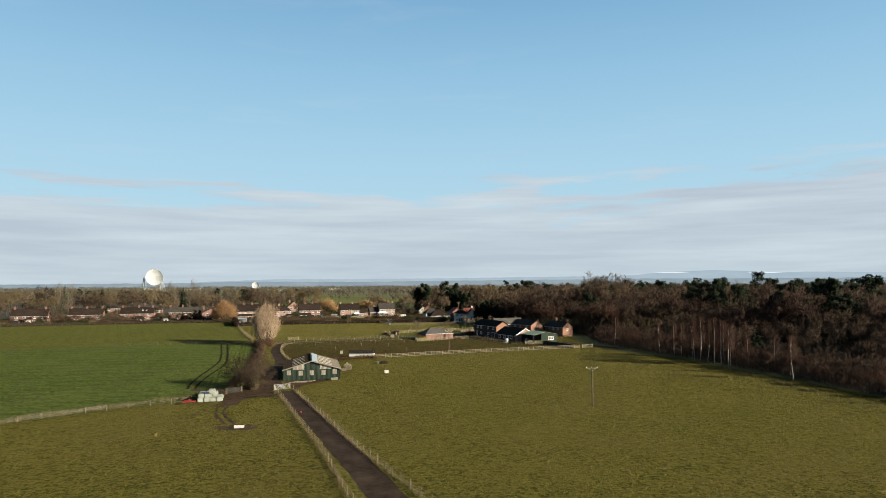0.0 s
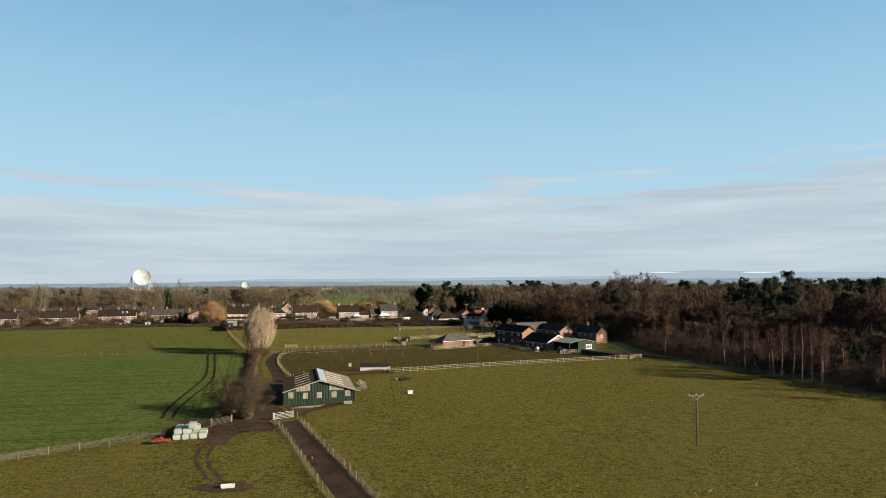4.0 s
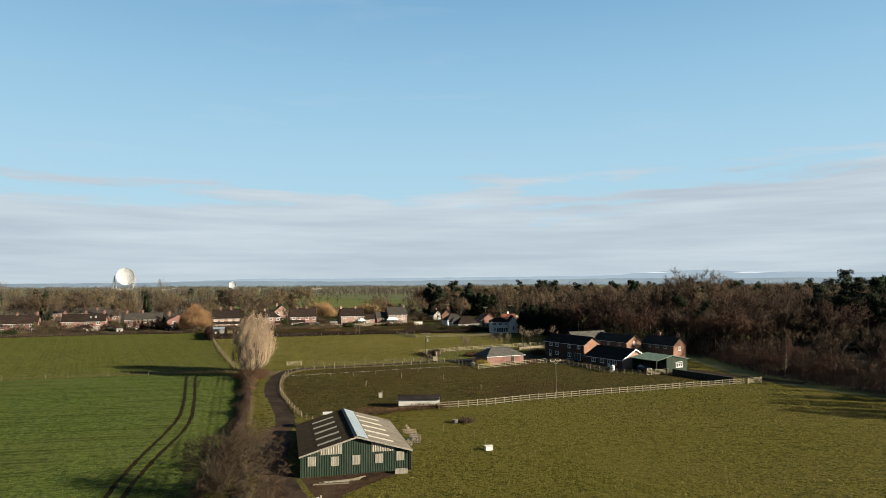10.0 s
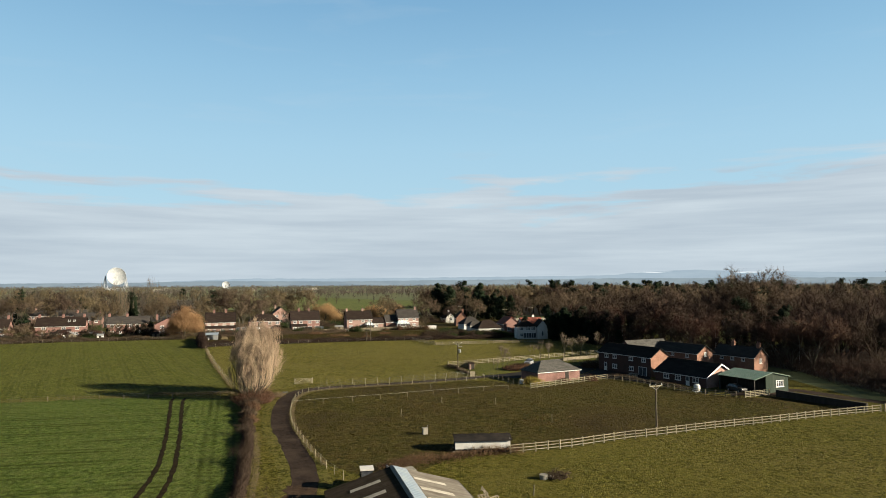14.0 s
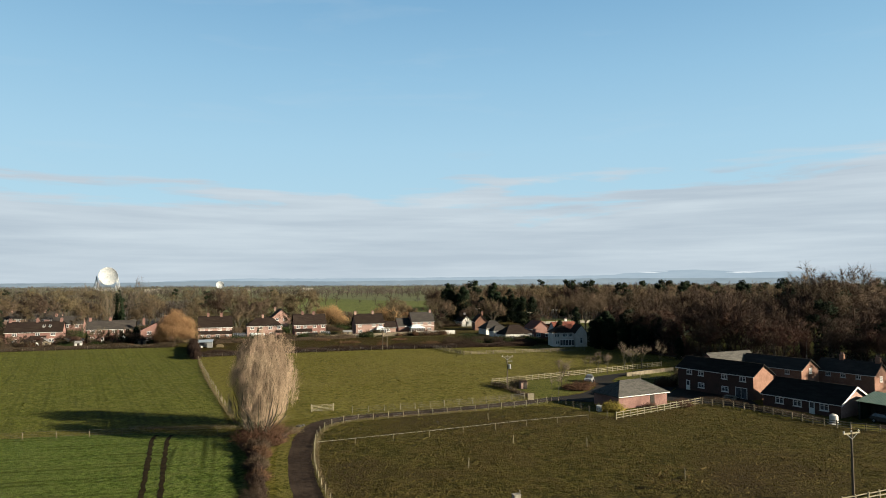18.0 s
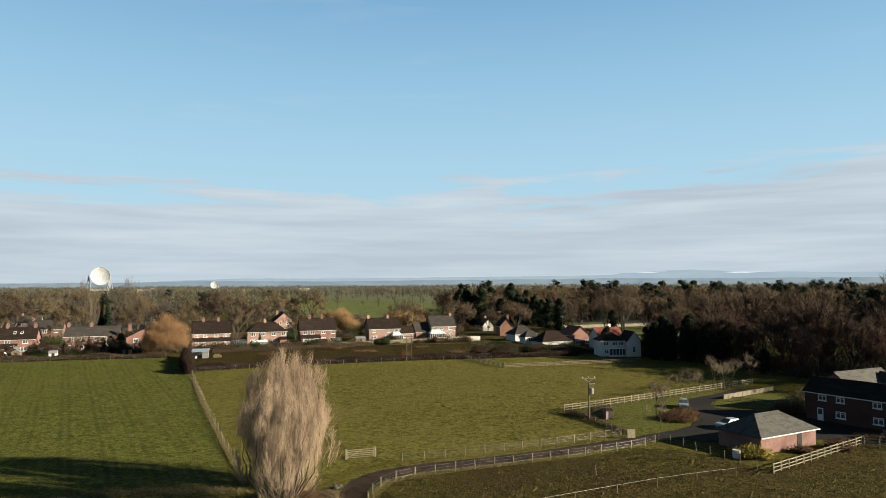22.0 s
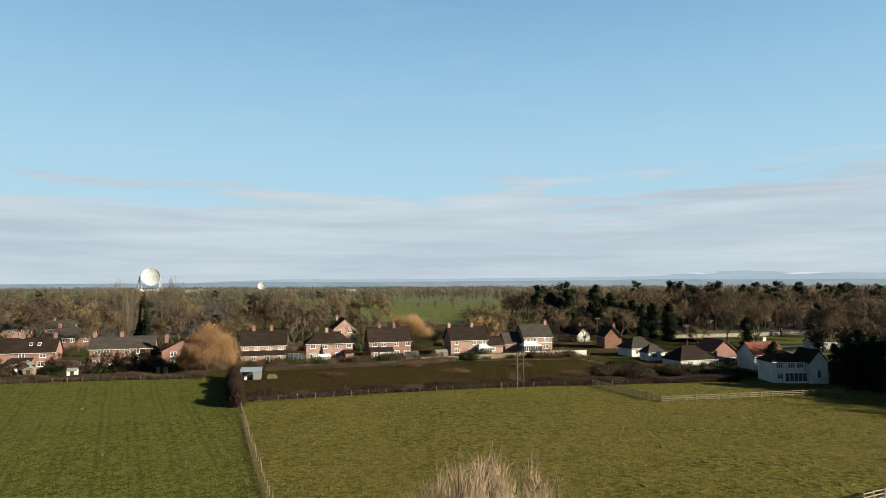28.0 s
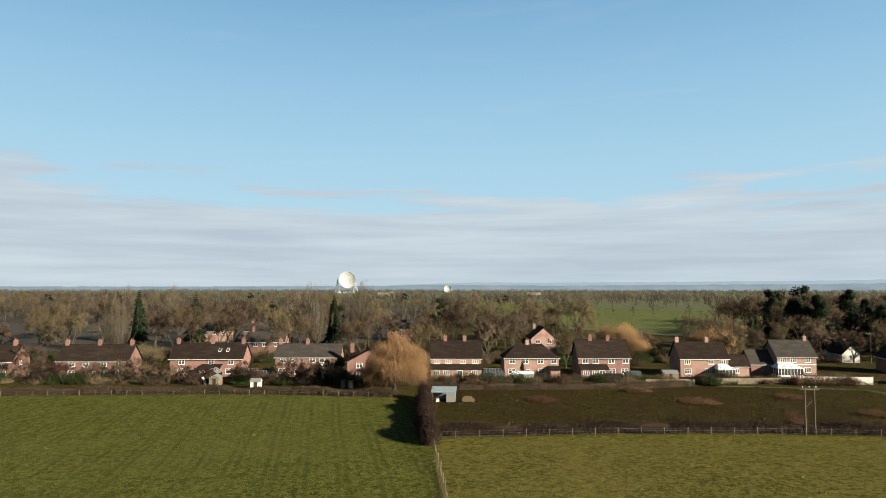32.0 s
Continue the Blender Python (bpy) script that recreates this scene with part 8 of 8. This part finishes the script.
bush(8.6, 220.6, 2.0, 1.0, "bramble", "dark shrub against the cottage wall", 308, 160)
bush(20.0, 245.0, 4.0, 2.6, "bramble", "brown shrub at the end of the barn house", 309, 300, 0.6)
bush(24.6, 247.6, 5.0, 4.6, "hedge_dry", "tall orange-brown shrub behind the barn house", 310, 360, 0.8)
for i, (x, y, w_, h_) in enumerate(((-72, 361, 5, 1.2), (-30, 346, 6, 1.0), (-90, 343, 6, 0.8), (-60, 350, 7, 0.9), (-42, 362, 5, 0.8), (-46.6, 329, 3.2, 3.6), (-104, 362, 3, 1.4))):
    bush(x, y, w_, h_, "bramble", "brown bramble clump in the weedy plot", 320 + i, 260, 0.6)

R = random.Random(77)
for i in range(150):
    s_ = i / 149
    x = -236 + s_ * 214 + R.uniform(-2.5, 2.5)
    front = 332 + s_ * 62
    y = front - R.uniform(2.0, 12.5 if x < -115 else 8.5)
    bush(x, y, R.uniform(2.6, 6.0), R.uniform(1.2, 3.6), R.choice(("hedge", "bramble", "hedge", "ivy", "hedge_dry")), "garden shrub in the village back gardens", 400 + i, 170, 0.6, 0.045)

R = random.Random(31)
for i in range(14):
    x, y = -51.3 + R.uniform(-0.7, 0.5) + i * 0.06, 198.5 + i * 0.75 + R.uniform(-0.4, 0.4)
    bm = bmesh.new()
    bmesh.ops.create_icosphere(bm, subdivisions=1, radius=R.uniform(0.25, 0.5))
    for v in bm.verts:
        v.co = Vector((v.co.x * 1.3, v.co.y, v.co.z * 0.7)) * (1 + 0.35 * noise.noise(v.co * 3 + Vector((i, 0, 0))))
    me = bpy.data.meshes.new("stone")
    bm.to_mesh(me)
    bm.free()
    me.materials.append(M["slate_light"])
    solo("stone", me, None, "pale boulder beside the curving track", "stone", stand(x, y, R.uniform(0, 360), 0.12), "track stones")

for i in range(30):
    x = -24 + R.uniform(0, 30)
    y = 341 + (x + 24) * 0.02 + R.uniform(0, 9)
    bush(x, y, R.uniform(3.0, 6.0), R.uniform(1.6, 3.3), R.choice(("twig_dark", "ivy", "hedge", "twig_dark")), "dark shrub in front of the bungalows", 700 + i, 220, 0.6, 0.05)
bush(-51.2, 185.4, 2.4, 1.3, "hedge", "tall shrub in the hedge below the poplar", 313, 420, 0.7, 0.03)
bush(-49.8, 180.6, 2.2, 1.2, "bramble", "tall shrub in the hedge below the poplar", 314, 380, 0.7, 0.03)
bush(-53.4, 193.6, 3.0, 1.9, "hedge", "tall shrub in the hedge below the poplar", 315, 420, 0.7, 0.03)

R = random.Random(91)
for i in range(70):
    s_ = i / 69
    x = -250 + s_ * 236 + R.uniform(-3, 3)
    y = 366 + s_ * 52 + R.uniform(0, 26)
    if any(math.hypot(x - a, y - b) < 12 for a, b in ((-104, 438), (-190, 402), (-7, 414), (-14, 423), (-33, 404), (-55, 393), (-80, 385), (-98, 379), (-116, 373), (-134, 361), (-152, 362), (-176, 354), (-200, 342), (-228, 334))):
        continue
    bush(x, y, R.uniform(5, 9), R.uniform(2.4, 5.0), R.choice(("hedge", "twig_grey", "twig_grey", "ivy", "hedge_dry", "twig")), "leafless shrubs behind the village houses", 800 + i, 260, 0.9, 0.045)

# ---- single trees of the farm and village ----
pop = tree_kind(poplar_tree(7, 15.1, 10.3, 5000), M["bark"], M["poplar"])
plant(pop, -56.2, 208.8, "many-stemmed leafless poplar with pale upright twigs", 0.6, 1.0, group="poplar clump")
pop_low = tree_kind(poplar_tree(8, 12.6, 9.8, 3300, 30), M["bark"], M["poplar"])
plant(pop_low, -54.8, 200.6, "smaller leafless poplar growing before the tall one", 2.1, 1.0, group="poplar clump")
wil = tree_kind(willow_tree(3, 12.6, 13.4, 4200), M["bark"], M["willow"])
wil_low = tree_kind(willow_tree(4, 10.0, 14.0, 2600), M["bark"], M["willow"])
plant(wil, -122.0, 344.0, "large round willow with orange winter twigs", 0.0, 1.06)
plant(wil_low, -79, 426, "round willow with orange winter twigs", 1.4, 1.25, group="orange willows")
plant(wil_low, -52.4, 424, "round willow with orange winter twigs", 2.2, 1.15, group="orange willows")
plant(wil_low, -46, 478, "round willow with orange winter twigs", 4.0, 1.0, group="orange willows")
plant(T_OAK[1], -124, 426, "broad brown leafless oak behind the houses", 0.7, 1.04, group="village trees")
plant(T_OAK[2], -112, 440, "broad brown leafless oak behind the houses", 1.7, 0.95, group="village trees")
plant(T_SMALL[0], -70, 430, "low olive tree between the willows", 1.7, 1.6, group="village trees")
T_THORN = [tree_kind(bare_tree(90 + s, 8.5, 5, (6, 4, 3, 3, 2), 1.1, 0.03, 2, 0.8, 0.022, 0.03, 0.08), M["bark"], M["hedge"]) for s in range(3)]
for x, y, a, s in ((-30.8, 112.6, 0.3, 0.72), (-32.2, 114.6, 1.9, 1.12), (-34.6, 118.6, 3.3, 1.02), (-32.4, 120.6, 5.1, 0.7), (-35.6, 126.0, 2.2, 0.75), (-34.8, 134.0, 4.4, 0.6)):
    plant(T_THORN[int(y) % 3], x, y, "dense leafless thorn tree beside the barn", a, s, group="thorn trees")
for x, y, a, s in ((-37.2, 131, 3.1, 0.5), (-39.8, 140, 4.0, 0.36), (-44.2, 158, 5.0, 0.34), (-48.4, 173, 1.0, 0.3)):
    plant(T_THORN[int(y) % 3], x, y, "leafless thorn in the overgrown hedge", a, s, group="thorn trees")
for x, y, s in ((-4.9, 234.8, 0.85), (-5.3, 240.4, 0.55), (-2.6, 242.8, 1.25), (-1.4, 244.6, 0.9), (7.6, 262.4, 0.9), (10.0, 262.4, 1.1), (12.6, 263.6, 0.95), (18.1, 268.0, 1.4), (20.6, 269.4, 1.15), (23.8, 272.6, 1.2), (30.4, 277.8, 1.3)):
    plant(T_WHIP[int(y) % 3], x, y, "slim leafless garden tree", x, s, group="garden trees")
R = random.Random(21)
yard_trees = [(-212, 330, 0.5), (-204, 331, 0.55), (-196, 334, 0.6), (-186, 339, 0.75), (-180, 336, 0.6), (-176, 342, 0.5), (-163, 346, 0.5), (-158, 345, 0.45), (-151, 344, 0.5), (-146, 348, 0.7), (-141, 345, 0.8), (-136, 347, 0.6), (-131, 346, 0.55), (-128, 352, 0.9), (-218, 338, 1.0), (-190, 350, 0.8)]
for x, y, s in yard_trees:
    plant(T_SMALL[int(x) % 2], x, y, "leafless garden tree behind the field hedge", x, s * 1.5, group="garden trees")
plant(T_SPRUCE[0], -99.2, 371.4, "clipped dark columnar yew", 0.0, 0.3)
plant(T_SPRUCE[1], -148.5, 350.5, "dark garden conifer behind a shed", 0.0, 0.34)
for x, y, s in ((-152, 470, 0.95), (-240, 470, 0.7), (-226, 462, 0.8), (-205, 480, 0.9), (-265, 460, 0.8)):
    plant(T_PINE[int(x) % 2], x, y, "dark pine behind the village", x, s * 0.85, group="village pines")
plant(T_GREY[0], -134, 459, "broad leafless tree behind the houses", 0.2, 1.25, group="village trees")
tall = tree_kind(poplar_tree(17, 26, 13, 900), M["bark"], M["twig_pale"])
plant(tall, -243, 392, "tall pale leafless poplar behind the cottages", 0.5, 0.95, group="tall poplars")
plant(tall, -251, 398, "tall pale leafless poplar behind the cottages", 1.7, 0.85, group="tall poplars")
plant(tall, -192, 436, "tall pale leafless poplar behind the cottages", 2.7, 1.0, group="tall poplars")
plant(T_SPRUCE[0], -266, 426, "dark spruce behind the cottages", 0.0, 1.22, group="village conifers")
plant(T_SPRUCE[1], -240, 428, "dark spruce behind the cottages", 0.0, 1.15, group="village conifers")
plant(T_SPRUCE[0], -192, 452, "dark spruce behind the cottages", 2.0, 1.12, group="village conifers")
plant(tall, -222, 470, "tall pale leafless poplar behind the cottages", 0.0, 0.92, group="tall poplars")
plant(tall, -228, 560, "tall pale leafless poplar behind the cottages", 2.0, 1.1, group="tall poplars")
plant(tall, -330, 520, "tall pale leafless poplar behind the cottages", 1.0, 1.0, group="tall poplars")
n_ = 0
for gx in range(-330, 30, 14):
    for gy in (402, 418, 436, 456, 478, 502):
        x, y = gx + R.uniform(-5, 5), gy + (gx + 120) * 0.32 * (gx < -120) * 0.6 + R.uniform(-6, 6)
        gap_ = -95 - 0.1 * (gy - 440) < x < -54
        if R.random() < (0.8 if gap_ else 0.35 if x > -54 else 0.4):
            continue
        if -54 < x < 20 and gy < 430 and R.random() < 0.5 or any(math.hypot(x - a, y - b) < 11 for a, b in ((-104, 436), (-243, 446), (-226, 451), (-172, 474), (-190, 403), (-7, 414), (-14, 423))):
            continue
        k = (T_GREY + T_OAK + T_WOOD[:1])[(n_ * 5) % 7] if gy > 410 else (T_GREY + T_SMALL)[n_ % 5]
        big = 2.0 if k in T_SMALL else 0.85 if k in T_OAK else 1.1
        plant(k, x, y, "leafless tree behind the village houses", R.uniform(0, 6.28), big * R.uniform(0.65, 1.2) * (0.6 if gap_ else 0.85 if x > -54 else 1.0), group="village trees")
        n_ += 1

def greenhouse(x, y, ang, wd, dp, label):
    """An aluminium-framed greenhouse: glass walls and roof between glazing bars."""
    ob = thing("greenhouse", label, "greenhouse", stand(x, y, ang), "garden greenhouses")
    part("base", Build().box(0, wd, 0, dp, -0.1, 0.25), M["brick"], ob)
    part("glass_wall", Build().box(0.03, wd - 0.03, 0.03, dp - 0.03, 0.25, 1.5), M["glass"], ob)
    part("glass_roof", Build().slab([(-0.05, -0.05, 1.5), (wd + 0.05, -0.05, 1.5), (wd + 0.05, dp / 2, 2.3), (-0.05, dp / 2, 2.3)], 0.04).slab([(wd + 0.05, dp + 0.05, 1.5), (-0.05, dp + 0.05, 1.5), (-0.05, dp / 2, 2.3), (wd + 0.05, dp / 2, 2.3)], 0.04), M["glass"], ob)
    n_bars = max(2, round(wd / 0.75))
    for i in range(n_bars + 1):
        px = wd * i / n_bars
        part("glazing_bar", Build().beam((px, -0.07, 0.25), (px, -0.07, 1.52), 0.05).beam((px, -0.07, 1.53), (px, dp / 2, 2.34), 0.05), M["steel"], ob)
    part("ridge_bar", Build().beam((-0.08, dp / 2, 2.34), (wd + 0.08, dp / 2, 2.34), 0.06), M["steel"], ob)


greenhouse(-167.4, 352.0, 12, 5.6, 3.0, "greenhouse between two brick cottages")
greenhouse(-161.0, 349.4, 20, 3.6, 2.6, "small greenhouse beside a garden shed")
greenhouse(-108.6, 370.2, 18, 5.2, 2.8, "greenhouse beside the pink brick house")
greenhouse(-74.6, 376.6, 18, 3.6, 2.4, "small greenhouse beside the dark-roofed house")
shed(-154.0, 337.6, 20, 2.2, 1.8, 1.7, 2.3, "paint_white", "steel", "small white garden shed behind the field hedge")
shed(-177.0, 344.6, 16, 3.0, 2.2, 1.9, 2.4, "wood", "felt", "brown garden shed with a felt roof")
shed(-135.4, 345.0, 18, 2.6, 2.0, 1.9, 2.4, "wood", "felt", "brown garden shed under the willow")
T_YARD = [tree_kind(bare_tree(246 + s, 6.5, 4, (5, 3, 3, 3), 0.8, 0.12, 5, 0.8, 0.03, 0, 0.14), M["bark"], M[("twig_grey", "twig_dark", "twig_red")[s]]) for s in range(3)]
R = random.Random(63)
for i in range(30):
    u_ = i / 29
    x = -232 + u_ * 110 + R.uniform(-2, 2)
    y = 322 + u_ * 30 + R.uniform(-1, 8)
    plant(T_YARD[i % 3], x, y, "leafless garden tree among the sheds", R.uniform(0, 6.28), R.uniform(0.55, 1.05), group="garden trees")
for x, y, s_ in ((-140.6, 348.4, 0.30), (-138.6, 351.0, 0.34), (-143.4, 349.4, 0.26), (-156.6, 351.6, 0.2)):
    plant(T_CYP[int(x) % 2], x, y, "dark garden evergreen beside the brick house", x, s_, group="garden evergreens")

# ---- the radio telescopes on the horizon ----
def radio_dish(x, y, z, wide, az, tilt, label, towers=True):
    ob = thing("radio_telescope", label, "telescope", pose(x, y, 0, 0, 0, az), "radio telescopes")
    rings, seg = 8, 36
    b = Build()
    for s, off in ((0, 0.0), (1, -0.6)):
        for i in range(rings + 1):
            r = wide / 2 * i / rings
            for j in range(seg):
                a = 2 * math.pi * j / seg
                b.v.append((r * math.cos(a), r * math.sin(a), 0.22 * wide * (i / rings) ** 2 + off))
    n = (rings + 1) * seg
    for s in (0, 1):
        for i in range(rings):
            for j in range(seg):
                q = [s * n + i * seg + j, s * n + i * seg + (j + 1) % seg, s * n + (i + 1) * seg + (j + 1) % seg, s * n + (i + 1) * seg + j]
                b.f.append(tuple(q) if s == 0 else tuple(q[::-1]))
    m = pose(0, 0, z, tilt, 0, 0)
    dish = part("dish", b, M["dish"], ob, "white parabolic dish", m)
    part("mast", Build().tube((0, 0, 0), (0, 0, 0.27 * wide), 0.8, 0.5, 8), M["dish"], dish)
    rim = Build()
    for j in range(24):
        a0, a1 = 2 * math.pi * j / 24, 2 * math.pi * (j + 1) / 24
        r = wide / 2
        rim.tube((r * math.cos(a0), r * math.sin(a0), 0.22 * wide), (r * math.cos(a1), r * math.sin(a1), 0.22 * wide), 0.7, 0.7, 5)
    part("rim", rim, M["dish"], dish)
    back = Build()
    for j in range(12):
        a = 2 * math.pi * j / 12
        back.tube((wide * 0.42 * math.cos(a), wide * 0.42 * math.sin(a), 0.15 * wide), (wide * 0.12 * math.cos(a), wide * 0.12 * math.sin(a), -0.12 * wide), 0.6, 0.6, 5)
    part("backing_frame", back, M["steel"], dish)
    if towers:
        for s in (-1, 1):
            t = Build()
            px = s * wide * 0.54
            for dx in (-6, 6):
                for dy in (-14, 14):
                    t.tube((px + dx, dy, 0), (px, 0, z + 4), 1.0, 0.7, 6)
            for k in range(1, 5):
                f = 1 - k / 5
                zz = (z + 4) * k / 5
                t.beam((px - 6 * f, -14 * f, zz), (px - 6 * f, 14 * f, zz), 0.7).beam((px + 6 * f, -14 * f, zz), (px + 6 * f, 14 * f, zz), 0.7)
            part("tower", t, M["dish"], ob)
        part("base_girder", Build().box(-wide * 0.55, wide * 0.55, -3, 3, 2, 8), M["dish"], ob)
    else:
        part("tower", Build().tube((0, 0, 0), (0, 0, z), wide * 0.16, wide * 0.1, 10), M["dish"], ob)


radio_dish(-1083, 2282, 46, 58, 38, 80, "huge white radio telescope on the horizon")
radio_dish(-758, 2408, 15, 27, 30, 70, "smaller white radio telescope on the horizon", False)
for x, y, ln in ((-930, 2300, 16), (-800, 1900, 34), (-560, 2000, 20), (-420, 2100, 40)):
    solo("far_building", Build().box(0, ln, 0, 12, 0, 5).add([(0, 0, 5), (ln, 0, 5), (ln, 6, 7.5), (0, 6, 7.5), (ln, 12, 5), (0, 12, 5)], ((0, 1, 2, 3), (2, 4, 5, 3), (1, 4, 2), (0, 3, 5))), M["clad_pale"], "pale building far out on the plain", "building", stand(x, y, 20), "far buildings")
